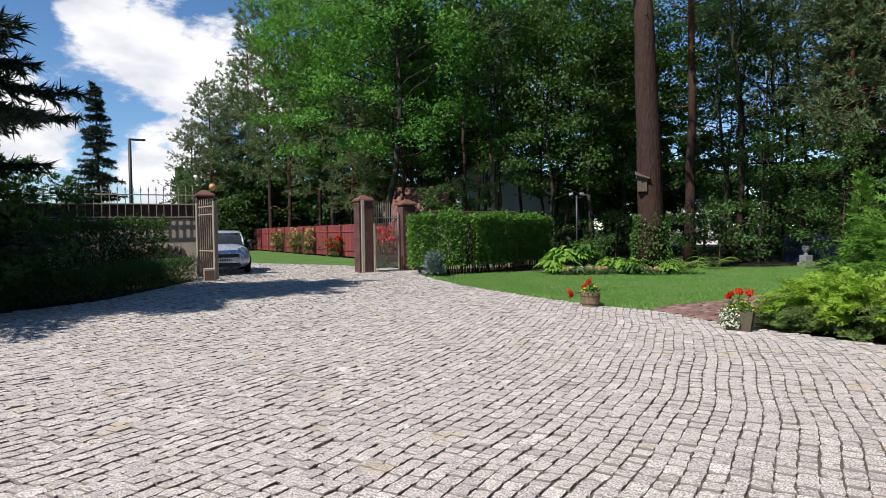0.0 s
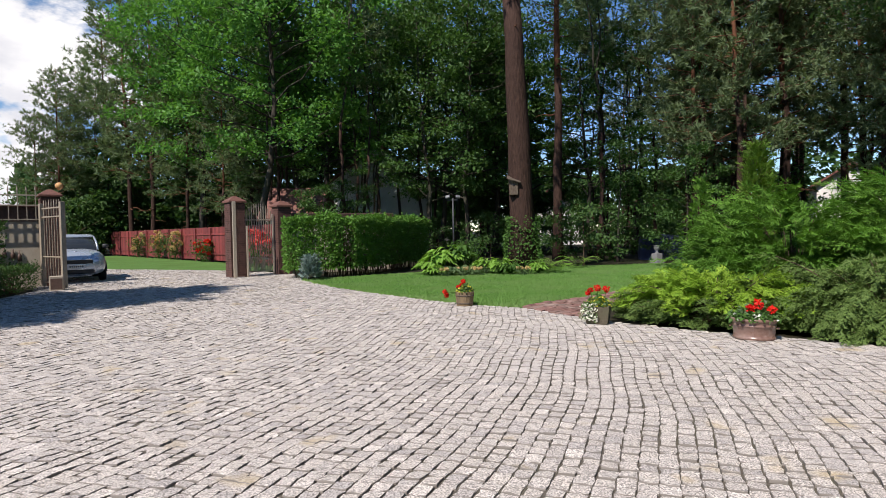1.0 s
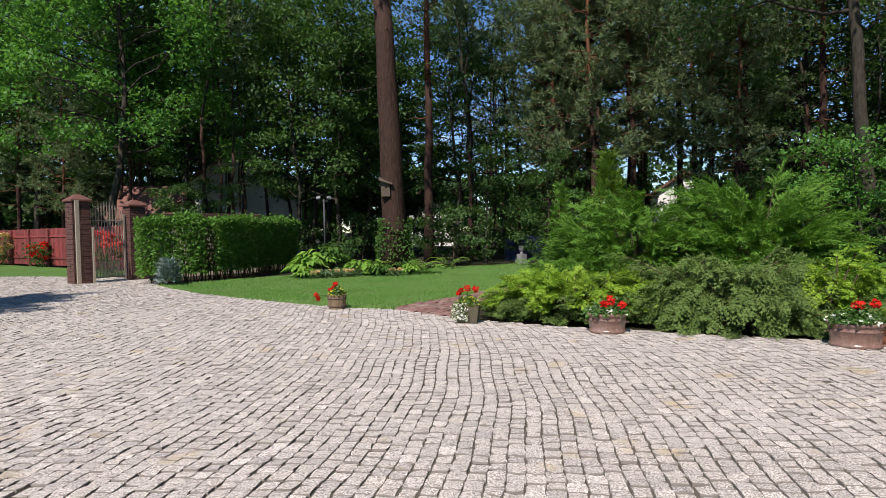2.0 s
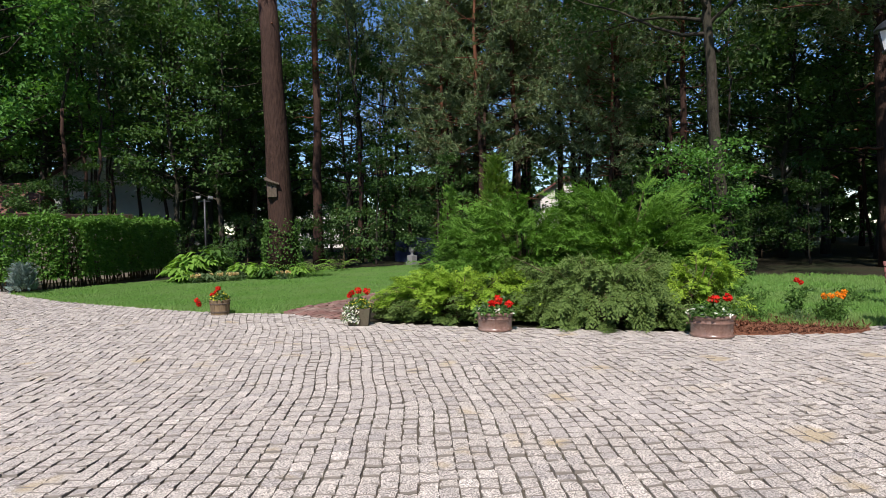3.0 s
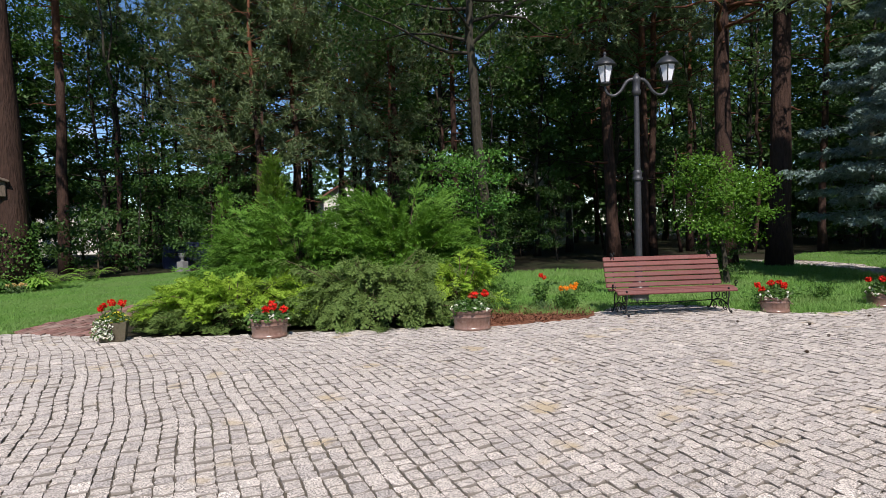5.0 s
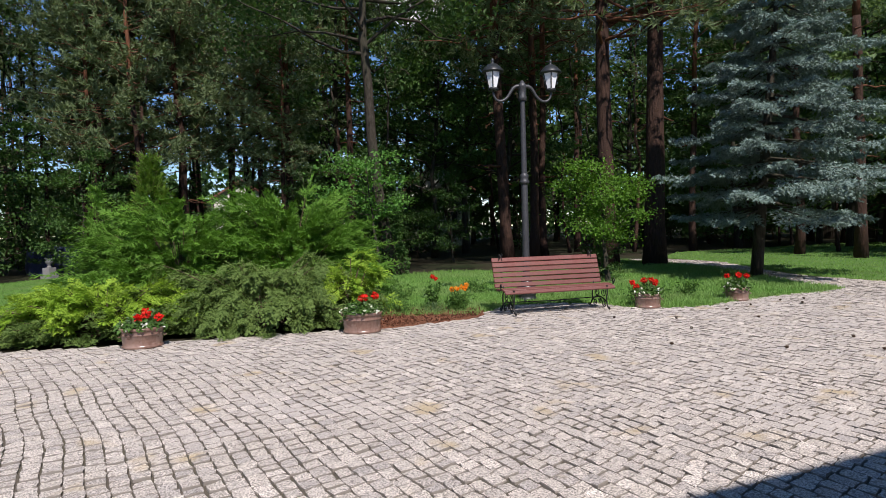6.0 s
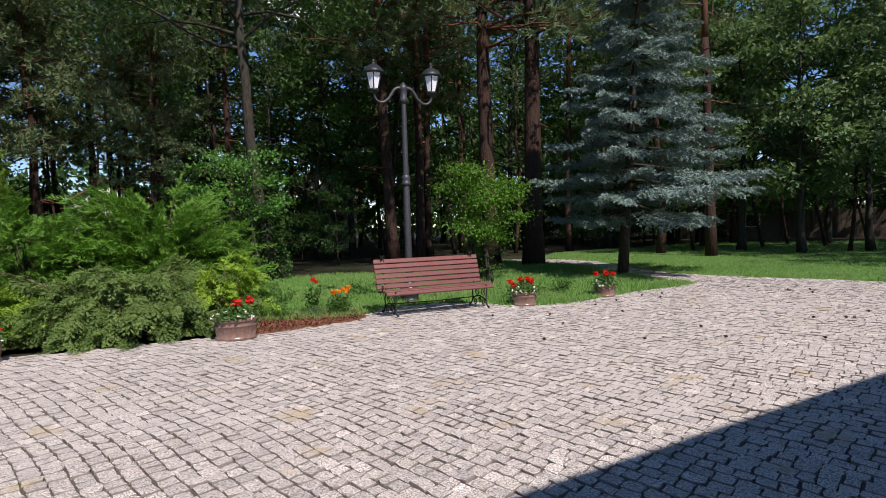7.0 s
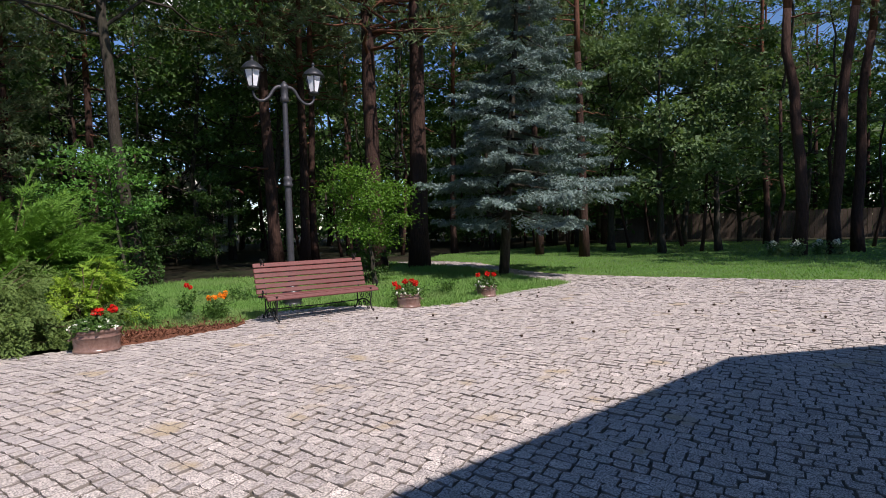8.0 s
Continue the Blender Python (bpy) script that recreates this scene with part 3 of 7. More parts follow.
home = thing("house", "beige rendered house with a shallow tiled roof", "house", kind="")
n = len(eaves)
loop = np.arange(n)
nxt = (loop + 1) % n
foot = mid + (eaves - mid) * 0.92
s = Soup()
s.add(np.concatenate([ring_at(foot, -0.05), ring_at(foot, EAVE_Z + 0.05)]), np.stack([loop, nxt, nxt + n, loop + n], 1))
part("wall", s, M_render, home, smooth=False, fix=True)
s = Soup()
apex = np.array([[*mid, EAVE_Z + 2.4]])
s.add(np.concatenate([ring_at(eaves, EAVE_Z), apex]), np.stack([loop, nxt, np.full(n, n)], 1))
s.add(np.concatenate([ring_at(eaves, EAVE_Z - 0.16), apex - np.array([[0, 0, 0.16]])]), np.stack([nxt, loop, np.full(n, n)], 1))
s.add(np.concatenate([ring_at(eaves, EAVE_Z - 0.16), ring_at(eaves, EAVE_Z)]), np.stack([loop, nxt, nxt + n, loop + n], 1))
part("roof", s, M_rooftile, home, smooth=False)
for a, b in ((foot[0], foot[1]), (foot[1], foot[2])):
    e = unit(b - a)
    out = np.array((-e[1], e[0]))
    out = out if out @ (a - mid) > 0 else -out
    for f in (0.28, 0.7):
        c = a + (b - a) * f + out * 0.02
        s = Soup()
        s.add([(*(c - e * 0.6), 0.9), (*(c + e * 0.6), 0.9), (*(c + e * 0.6), 2.2), (*(c - e * 0.6), 2.2)], np.array([[0, 1, 2, 3]]))
        part("window", s, M_window, home, smooth=False)

# ---- trees and shrubs ----
def broadleaf(height, radius, base, leaf, count, seed, bark, leafmat, thick=0.14, lean=(0, 0), clump=0.55, label="", name="broadleaf_tree", tri=False, spots=(0.62, 1.0)):
    """Tapered trunk with forking limbs and leaves in clumps at the limb ends."""
    rng = np.random.default_rng(seed)
    tree = thing(name, label, "tree")
    w = Soup()
    top = np.array([lean[0], lean[1], height * 0.86])
    trunk = wander((0, 0, -0.1), top, 12, height * 0.02, rng)
    tr = np.linspace(1, 0.12, 12) * thick
    tr[0] *= 1.35
    w.tube(trunk, tr, 9)
    ends = []
    n_limb = max(10, int(height * 2.2))
    for i in range(n_limb):
        f = base / height + (0.97 - base / height) * (i + rng.uniform()) / n_limb
        k = min(int(f * 11), 10)
        a = trunk[k] + (trunk[k + 1] - trunk[k]) * (f * 11 - k)
        ang = i * 2.4 + rng.uniform(-0.5, 0.5)
        span = (f - base / height) / (1 - base / height)
        reach = radius * (0.35 + 0.65 * math.sin(math.pi * min(1, 0.22 + 0.72 * span))) * rng.uniform(0.75, 1.12)
        tip = a + np.array([math.cos(ang) * reach, math.sin(ang) * reach, reach * rng.uniform(0.1, 0.6)])
        limb = wander(a, tip, 6, reach * 0.1, rng)
        r0 = max(0.012, tr[k] * 0.45)
        w.tube(limb, np.linspace(r0, 0.008, 6), 4, cap=False)
        for q in spots:
            p = a + (tip - a) * q
            sub = p + rand_dirs(rng, 1)[0] * reach * 0.28 * (1.2 - 0.5 * q) * np.array([1, 1, 0.6])
            w.tube(np.array([p, sub]), (0.012, 0.006), 3, cap=False)
            ends.append(sub)
    part("trunk", w, bark, tree)
    ends = np.array(ends)
    pick = rng.integers(0, len(ends), count)
    off = rng.normal(size=(count, 3)) * np.array([1, 1, 0.42]) * clump * 0.92
    c = ends[pick] + off
    axis = np.stack([trunk[0][0] + 0 * c[:, 0], trunk[0][1] + 0 * c[:, 1], c[:, 2] * 0.8], 1)
    s = Soup()
    leaves(s, c, leaf, rng, up=0.85, out=unit(c - axis), tri=tri, aspect=0.62 if not tri else 0.8)
    part("crown", s, leafmat, tree, smooth=False)
    return tree


def pine(height, crown_base, radius, seed, thick=0.2, lean=(0, 0), tufts=14, limbs=44, needle=0.2, width=0.034, per=8, dead=6, label="", name="pine_tree", bend=0.012, topmat=None):
    """A tall bare trunk, orange higher up, with a loose crown of needle tufts."""
    rng = np.random.default_rng(seed)
    tree = thing(name, label, "pine")
    top = np.array([lean[0], lean[1], height])
    trunk = wander((0, 0, -0.1), top, 16, height * bend, rng)
    rad = np.linspace(1, 0.16, 16) * thick
    rad[0] *= 1.3
    rough = rng.uniform(0.97, 1.03, 16)
    lo, hi = Soup(), Soup()
    k = 6
    lo.tube(trunk[:k + 1], (rad * rough)[:k + 1], 14)
    hi.tube(trunk[k:], (rad * rough)[k:], 10)
    c, ax = [], []
    for i in range(limbs + dead):
        live = i < limbs
        f = crown_base / height + (1 - crown_base / height) * (i + 0.5) / limbs if live else rng.uniform(0.4, 1.0) * crown_base / height
        f = min(f, 0.995)
        k = min(int(f * 15), 14)
        a = trunk[k] + (trunk[k + 1] - trunk[k]) * (f * 15 - k)
        ang = rng.uniform(0, 2 * math.pi)
        span = (f * height - crown_base) / (height - crown_base)
        reach = radius * (math.sin(math.pi * (0.25 + 0.72 * span)) * 0.85 + 0.15) * rng.uniform(0.6, 1.15) if live else rng.uniform(0.4, 1.4)
        rise = reach * (rng.uniform(-0.12, 0.35) + 0.5 * span) if live else -0.1
        tip = a + np.array([math.cos(ang) * reach, math.sin(ang) * reach, rise])
        limb = wander(a, tip, 7, reach * 0.12, rng)
        hi.tube(limb, np.linspace(max(0.018, rad[k] * 0.28), 0.008, 7), 4, cap=False)
        if not live:
            continue
        n = max(4, int(tufts * reach / radius))
        q = rng.uniform(0.3, 1.02, n) ** 0.8
        base = a + (tip - a) * q[:, None]
        sub = base + rng.normal(size=(n, 3)) * np.array([0.3, 0.3, 0.16]) * (0.35 + reach * 0.28)
        for b, e in zip(base[::4], sub[::4]):
            hi.tube(np.array([b, e]), (0.009, 0.005), 3, cap=False)
        d = unit(sub - base + 0.3 * unit(tip - a) + np.array([0, 0, 0.25]))
        # each shoot carries two whorls of needles
        for back in (0.0, 0.14):
            c.append(sub - d * back)
            ax.append(d)
    part("trunk", lo, M_pinebark, tree)
    part("limb_work", hi, topmat or M_pinetop, tree, "" if topmat else "reddish flaking bark")
    s = Soup()
    needles(s, np.concatenate(c), np.concatenate(ax), needle, width, per, rng, 0.75)
    part("crown", s, M_needle_pine, tree, smooth=False)
    return tree


def spruce(height, radius, base, seed, mat, whorls=22, arms=9, thick=0.16, shoot=0.16, droop=0.25, label="", name="spruce_tree", density=1.0, nw=0.012, curve=1.0):
    """Tiers of flat drooping boughs, each with side shoots covered in needles."""
    rng = np.random.default_rng(seed)
    tree = thing(name, label, "spruce")
    w = Soup()
    trunk = wander((0, 0, -0.1), (0, 0, height), 10, height * 0.004, rng)
    w.tube(trunk, np.linspace(thick, 0.012, 10), 9)
    cs, axs = [], []
    for i in range(whorls):
        f = (i + rng.uniform(-0.2, 0.2)) / whorls
        z = base + (height - base) * max(f, 0)
        reach0 = radius * (1 - max(f, 0)) ** curve + 0.12
        for j in range(arms):
            ang = 2 * math.pi * (j + rng.uniform(-0.35, 0.35)) / arms + i * 1.3
            reach = reach0 * rng.uniform(0.55, 1.18)
            zz = z + rng.uniform(-1.1, 1.1) * (height - base) / whorls
            hang = droop * rng.uniform(0.5, 1.6)
            t = np.linspace(0, 1, 7)
            sag = -hang * reach * (t ** 1.3) + 0.55 * hang * reach * t ** 3
            rise = 0.35 * max(f - 0.45, 0) * reach * t
            p = np.stack([math.cos(ang) * reach * t, math.sin(ang) * reach * t, zz + sag + rise], 1)
            w.tube(p, np.linspace(0.02 + 0.012 * reach, 0.006, 7), 5, cap=False)
            out = np.array([math.cos(ang), math.sin(ang), 0])
            side = np.array([-math.sin(ang), math.cos(ang), 0])
            n = max(4, int(reach * 11 * density))
            for q in np.linspace(0.22, 1.0, n):
                b = np.array([np.interp(q, t, p[:, 0]), np.interp(q, t, p[:, 1]), np.interp(q, t, p[:, 2])])
                ln = (0.12 + 0.30 * reach * (1.05 - q) ** 0.8) * rng.uniform(0.7, 1.2)
                for sgn in (-1, 1):
                    d = unit(out * 0.75 + side * sgn * 0.8 + UP * rng.uniform(-0.6, 0.2))
                    m = max(2, int(ln / 0.10))
                    st = (np.arange(m) + 0.5) / m * ln
                    cs.append(b + d * st[:, None])
                    axs.append(np.tile(d, (m, 1)))
            m = max(3, int(reach / 0.12))
            tt = np.linspace(0.2, 1, m)
            cs.append(np.stack([np.interp(tt, t, p[:, k]) for k in range(3)], 1))
            axs.append(np.tile(out, (m, 1)))
    part("trunk", w, M_bark, tree)
    s = Soup()
    needles(s, np.concatenate(cs), np.concatenate(axs), shoot, nw, 6, rng, 0.55)
    part("crown", s, mat, tree, smooth=False)
    return tree


def plumes(soup, base, way, length, rng, n_side=14, n_blade=6, spread=0.34, blade=0.04, bw=0.013, droop=0.25, flat=0.35, brush=0.45, fan=0.68, splay=0.55):
    """Feathery plumes: from each axis side twigs branch off in a plane, and small scaly blades clothe the twigs."""
    n = len(base)
    t = np.linspace(0.06, 1, n_side)[None, :, None]
    ln = np.asarray(length, float)[:, None, None]
    d = unit(way)[:, None, :]
    sag = (droop * rng.uniform(0.4, 1.4, n))[:, None, None]
    p = base[:, None, :] + d * ln * t - UP * sag * ln * t ** 2
    tang = unit(d - UP * 2 * sag * t)
    side = unit(np.cross(tang, np.broadcast_to((UP + rng.normal(size=(n, 3)) * flat)[:, None, :], tang.shape)))
    nrm = np.cross(side, tang)
    sgn = np.where(np.arange(n_side) % 2 == 0, 1.0, -1.0)[None, :, None]
    bd = unit(tang * 0.8 + side * sgn * fan + nrm * rng.normal(size=(n, n_side, 1)) * 0.3)
    bl = ln * spread * (1.06 - t) ** 0.75 * rng.uniform(0.7, 1.25, (n, n_side, 1)) + 0.015
    s = np.linspace(0.12, 1, n_blade)[None, None, :, None]
    q = p[:, :, None, :] + (bd * bl)[:, :, None, :] * s - UP * 0.12 * bl[:, :, None, :] * s ** 2
    across = np.cross(bd, nrm)[:, :, None, :]
    sg = np.where(np.arange(n_blade) % 2 == 0, 1.0, -1.0)[None, None, :, None]
    e = unit(bd[:, :, None, :] * 0.85 + across * sg * splay + nrm[:, :, None, :] * rng.normal(size=(n, n_side, n_blade, 1)) * brush)
    el = blade * (1.35 - 0.55 * s) * rng.uniform(0.7, 1.3, (n, n_side, n_blade, 1))
    w = unit(np.cross(e, nrm[:, :, None, :] + rng.normal(size=e.shape) * 0.4)) * bw * 0.5
    v = np.stack([q - w, q + w, q + e * el], 3).reshape(-1, 3)
    soup.add(v, np.arange(len(v)).reshape(-1, 3))


def spray_shrub(name, label, spots, mat, seed, stem=0.5, blades=22, blade=0.05, arch=0.4, flat=0.5, bw=0.014):
    """A conifer: feathery sprays that arch outward from the places in spots (rows of x, y, z, outward x, y, z, scale)."""
    rng = np.random.default_rng(seed)
    shrub = thing(name, label, "juniper")
    s, w = Soup(), Soup()
    for k, (x, y, z, ox, oy, oz, sc) in enumerate(spots):
        a = np.array([x, y, z])
        d = unit(np.array([ox, oy, oz]) + rng.normal(size=3) * 0.42)
        ln = stem * sc * rng.uniform(0.7, 1.25)
        t = np.linspace(0, 1, blades)
        bendv = np.array([0, 0, -arch * rng.uniform(0.3, 1.1)])
        p = a + d * (ln * t)[:, None] + bendv * (ln * t ** 2)[:, None]
        if k % 3 == 0:
            w.tube(p[::7], 0.005, 3, cap=False)
        tang = unit(np.gradient(p, axis=0))
        side = unit(np.cross(tang, UP + rng.normal(size=3) * flat))
        nrm = np.cross(side, tang)
        sgn = np.where(np.arange(blades) % 2 == 0, 1.0, -1.0)[:, None]
        roll = rng.uniform(-1, 1, (blades, 1))
        bd = unit(tang * 0.62 + side * sgn * 0.8 + nrm * roll * 0.45)
        bl = blade * sc * (1.15 - 0.75 * t[:, None]) * rng.uniform(0.7, 1.3, (blades, 1))
        ww = np.cross(bd, nrm) * bw * 0.5
        mid = p + bd * bl * 0.5
        v = np.stack([p, mid + ww, p + bd * bl + tang * bl * 0.3, mid - ww], 1).reshape(-1, 3)
        i = 4 * np.arange(blades)
        s.add(v, np.stack([i, i + 1, i + 2, i + 3], 1))
    tagged(part("spray_work", s, mat, shrub, smooth=False), kind="stuff")
    if w.n:
        tagged(part("stem_work", w, M_twig, shrub), kind="stuff")
    return shrub


def hedge(name, label, line, width, height, leaf, count, mat, seed, low=0.05, grow=0.08):
    """A clipped hedge along a line of ground points, leafy on all faces, with twigs inside."""
    rng = np.random.default_rng(seed)
    h = thing(name, label, "hedge")
    line = np.array(line, float)
    seg = np.diff(line, axis=0)
    ln = np.hypot(seg[:, 0], seg[:, 1])
    cum = np.concatenate([[0], np.cumsum(ln)])
    t = rng.uniform(-0.4, cum[-1] + 0.4, count)
    i = np.clip(np.searchsorted(cum, t) - 1, 0, len(seg) - 1)
    along = unit(seg)[i]
    p = line[i] + along * (t - cum[i])[:, None]
    nrm = np.stack([-along[:, 1], along[:, 0]], 1)
    face = rng.uniform(size=count)
    per = 2 * height + width
    top = face < width / per * 1.2
    sgn = np.where(rng.uniform(size=count) < 0.5, 1, -1)
    off = np.where(top, rng.uniform(-0.5, 0.5, count) * width, sgn * width * 0.5)
    z = np.where(top, height, rng.uniform(low, height, count))
    wob = grow * (np.sin(t * 2.3 + z * 3) + np.sin(t * 5.1 + 2) * 0.6)
    inward = np.abs(rng.normal(size=count)) * 0.12
    off = np.where(top, off, off + sgn * (wob * 0.6 - inward))
    z = np.where(top, z + wob - inward, z)
    z = np.where(top & (rng.uniform(size=count) < 0.16), z + rng.uniform(0, 0.22, count) * (0.5 + 0.5 * np.sin(t * 9.0)), z)
    end = (t < 0) | (t > cum[-1])
    off = np.where(end, rng.uniform(-0.5, 0.5, count) * width, off)
    z = np.where(end & ~top, rng.uniform(low, height, count), z)
    c = np.column_stack([p + nrm * off[:, None], z])
    out = np.column_stack([nrm * np.where(top, 0, sgn)[:, None], np.where(top, 1.0, 0.25)])
    s = Soup()
    leaves(s, c, leaf, rng, up=0.3, out=unit(out))
    part("foliage", s, mat, h, smooth=False)
    tw = Soup()
    for k in range(int(cum[-1] * 14)):
        tt = rng.uniform(0, cum[-1])
        j = min(np.searchsorted(cum, tt) - 1 if tt > 0 else 0, len(seg) - 1)
        b = line[j] + unit(seg)[j] * (tt - cum[j])
        e = np.array([*(b + rng.normal(size=2) * width * 0.22), height * rng.uniform(0.6, 0.98)])
        tw.tube(wander((*b, -0.05), e, 5, 0.08, rng), np.linspace(0.02, 0.006, 5), 4, cap=False)
    tagged(part("stem_work", tw, M_twig, h), kind="stuff")
    return h


def polar(az, dist, z=0.0):
    return (math.sin(radians(az)) * dist, math.cos(radians(az)) * dist, z)


def put(ob, az, dist, turn=0.0, scale=1.0, z=0.0):
    ob.matrix_world = Matrix.Translation(polar(az, dist, z)) @ Matrix.Rotation(radians(turn), 4, "Z") @ Matrix.Scale(scale, 4)
    return ob


def again(ob, az, dist, turn=0.0, scale=1.0):
    m = Matrix.Translation(polar(az, dist)) @ Matrix.Rotation(radians(turn), 4, "Z") @ Matrix.Scale(scale / ob.scale[0], 4)
    return copy_thing(ob, m)


# the tall pine with ivy beside the front lawn, and its slimmer neighbour
big_pine = put(pine(24, 10.4, 5.0, 21, 0.45, (-0.5, 0.2), bend=0.006, limbs=70, tufts=24, needle=0.26, width=0.05, label="tall mature pine with a thick reddish trunk and ivied foot", dead=2), 21.3, 21.0)
slim_pine = put(pine(22, 11, 2.8, 22, 0.24, (0.4, 0.0), bend=0.006, label="tall slim pine with a bare trunk behind the lawn", dead=4), 24.6, 29.0)


def ivy(az, dist, top, r, n, seed, label, slant=(0.0, 0.0), mat=None):
    """Leaves that clothe the foot of a trunk, thinning out upward."""
    rng = np.random.default_rng(seed)
    s = Soup()
    zz = top * rng.uniform(size=n) ** 1.2
    aa = rng.uniform(0, 2 * math.pi, n)
    rr = r + 0.3 * r * (1 - zz / top) ** 2 + rng.uniform(-0.03, 0.06, n) + 0.05 * np.sin(zz * 5 + aa)
    leaves(s, np.stack([rr * np.cos(aa) + slant[0] * zz, rr * np.sin(aa) + slant[1] * zz, zz], 1), 0.085, rng, out=np.stack([np.cos(aa), np.sin(aa), 0 * aa], 1), aspect=0.9)
    solo("ivy", s, mat or M_leaf_plant, label, "ivy", Matrix.Translation(polar(az, dist)), smooth=False)


ivy(21.3, 21.0, 1.9, 0.52, 1500, 31, "ivy climbing the foot of the pine trunk")
ivy(62.6, 18.2, 2.5, 0.33, 1300, 32, "dark ivy over the leaning tree's trunk", (-0.07, 0.06), M_leaf_mid)
# pines behind the bench and along the shady lawn
pine_m1 = put(pine(23, 7.4, 5.2, 23, 0.30, (-0.3, 0.1), bend=0.004, limbs=96, tufts=26, needle=0.26, width=0.05, label="straight tall pine behind the bench", dead=3), 82.6, 21.2)
pine_m2 = put(pine(23, 7.8, 5.2, 24, 0.34, (-0.2, -0.3), bend=0.005, limbs=96, tufts=26, needle=0.26, width=0.05, label="straight tall pine beside the blue spruce", dead=3), 86.6, 21.4)
pine_r1 = put(pine(22, 11, 3.2, 25, 0.215, (0.6, 0.4), bend=0.026, label="leaning pine with orange bark on the lawn", dead=3), 119.0, 25.3)
pine_r2 = put(pine(22, 11, 3.0, 26, 0.21, (-0.6, -1.6), bend=0.014, label="leaning pine with orange bark on the lawn", dead=3), 121.4, 26.1)
again(pine_r2, 122.9, 28.0, 30, 0.95)

# blue spruce by the side path: flat tiers of boughs, longer on its sunny side
def silver_spruce(height, radius, base, seed, whorls, arms, lean, sunny, label):
    rng = np.random.default_rng(seed)
    tree = thing("blue_spruce", label, "spruce")
    w = Soup()
    trunk = np.stack([np.linspace(0, lean[0], 10), np.linspace(0, lean[1], 10), np.linspace(-0.1, height, 10)], 1)
    w.tube(trunk, np.linspace(0.15, 0.012, 10), 9)
    b_, d_, l_ = [], [], []
    for i in range(whorls):
        f = i / whorls
        for j in range(arms):
            ang = 2 * math.pi * (j + rng.uniform(-0.4, 0.4)) / arms + i * 1.3
            out = np.array([math.cos(ang), math.sin(ang), 0])
            reach = (radius * min(1.0, 0.74 + 3 * f) * (1 - f) ** 0.95 + 0.15) * rng.uniform(0.55, 1.12) * (1 + 0.2 * (out[0] * sunny[0] + out[1] * sunny[1]))
            z = base + (height - base) * f + rng.uniform(-0.07, 0.07) + 0.14 * reach
            a = np.array([lean[0] * z / height, lean[1] * z / height, z])
            t = np.linspace(0, 1, 7)[:, None]
            drop = rng.uniform(0.2, 0.36) if f < 0.6 else rng.uniform(-0.2, 0.12)
            p = a + out * reach * t + UP * reach * (-drop * t ** 1.3 + 0.6 * abs(drop) * t ** 3.2)
            w.tube(p, np.linspace(0.014 + 0.01 * reach, 0.005, 7), 5, cap=False)
            side = np.array([-out[1], out[0], 0])
            # side branches of the bough, densest towards its end, and its own tip
            for q in np.linspace(0.3, 1.0, max(3, int(reach * 6))):
                c = np.array([np.interp(q, t[:, 0], p[:, k]) for k in range(3)])
                for sg in (-1, 1):
                    b_.append(c)
                    d_.append(out * 0.8 + side * sg * rng.uniform(0.5, 0.95) + UP * rng.uniform(-0.28, 0.06))
                    l_.append((0.16 + 0.30 * reach * (1.02 - q) ** 0.7) * rng.uniform(0.75, 1.2))
            b_.append(p[-2])
            d_.append(out + UP * 0.05)
            l_.append(0.34)
    part("trunk", w, M_bark, tree)
    s = Soup()
    plumes(s, np.array(b_), np.array(d_), np.array(l_), rng, 10, 8, 0.36, 0.06, 0.034, 0.22, 0.25, 0.6)
    part("crown", s, M_needle_blue, tree, smooth=False)
    return tree


blue = put(silver_spruce(10.4, 3.0, 1.5, 41, 18, 9, (0.0, -0.75), (-0.1, -1.0), "blue spruce with tiers of silvery boughs"), 94.9, 16.9)

# dark spruce that hangs over the yard's entrance, an unseen second one, and a far one
dark = put(spruce(12.8, 4.4, 2.0, 42, M_needle_dark, whorls=17, arms=9, thick=0.24, droop=0.36, label="large dark spruce with drooping boughs", name="spruce", nw=0.045, shoot=0.26, density=0.5, curve=0.5), -45.0, 14.8)
# out-of-view copy, added to throw shade on the boundary wall
again(dark, -53.0, 20.5, 70, 1.0)
far_spruce = put(spruce(11.2, 1.9, 0.8, 43, M_needle_dark, whorls=24, arms=8, thick=0.16, label="slender spruce beyond the fence", name="spruce", nw=0.05, shoot=0.26, density=0.4), -27.8, 44.0)

# lime-green round tree beside the bench
put(broadleaf(3.2, 1.0, 1.15, 0.08, 6600, 51, M_bark, M_leaf_lime, 0.075, (-0.1, 0.1), 0.27, label="small bushy tree with lime-green leaves", name="small_tree", spots=(0.45, 0.75, 1.0)), 82.9, 15.0)

# woodland: a few kinds, repeated with other turns and sizes
maple = put(broadleaf(20, 5.2, 6.0, 0.24, 13000, 61, M_bark, M_leaf_maple, 0.2, (0.4, 0.1), 0.55, label="tall maple with bright green sunlit leaves", name="maple_tree"), -3.0, 31.5)
oak = put(broadleaf(17, 4.2, 4.4, 0.22, 7600, 62, M_bark, M_leaf_dark, 0.17, (0.5, -0.3), 0.5, label="dense dark green woodland tree", name="woodland_tree"), 15.0, 36.0)
alder = put(broadleaf(15, 3.3, 3.0, 0.20, 6800, 63, M_bark, M_leaf_mid, 0.13, (-0.6, 0.4), 0.42, label="slender woodland tree with mid-green leaves", name="woodland_tree"), 12.6, 30.5)
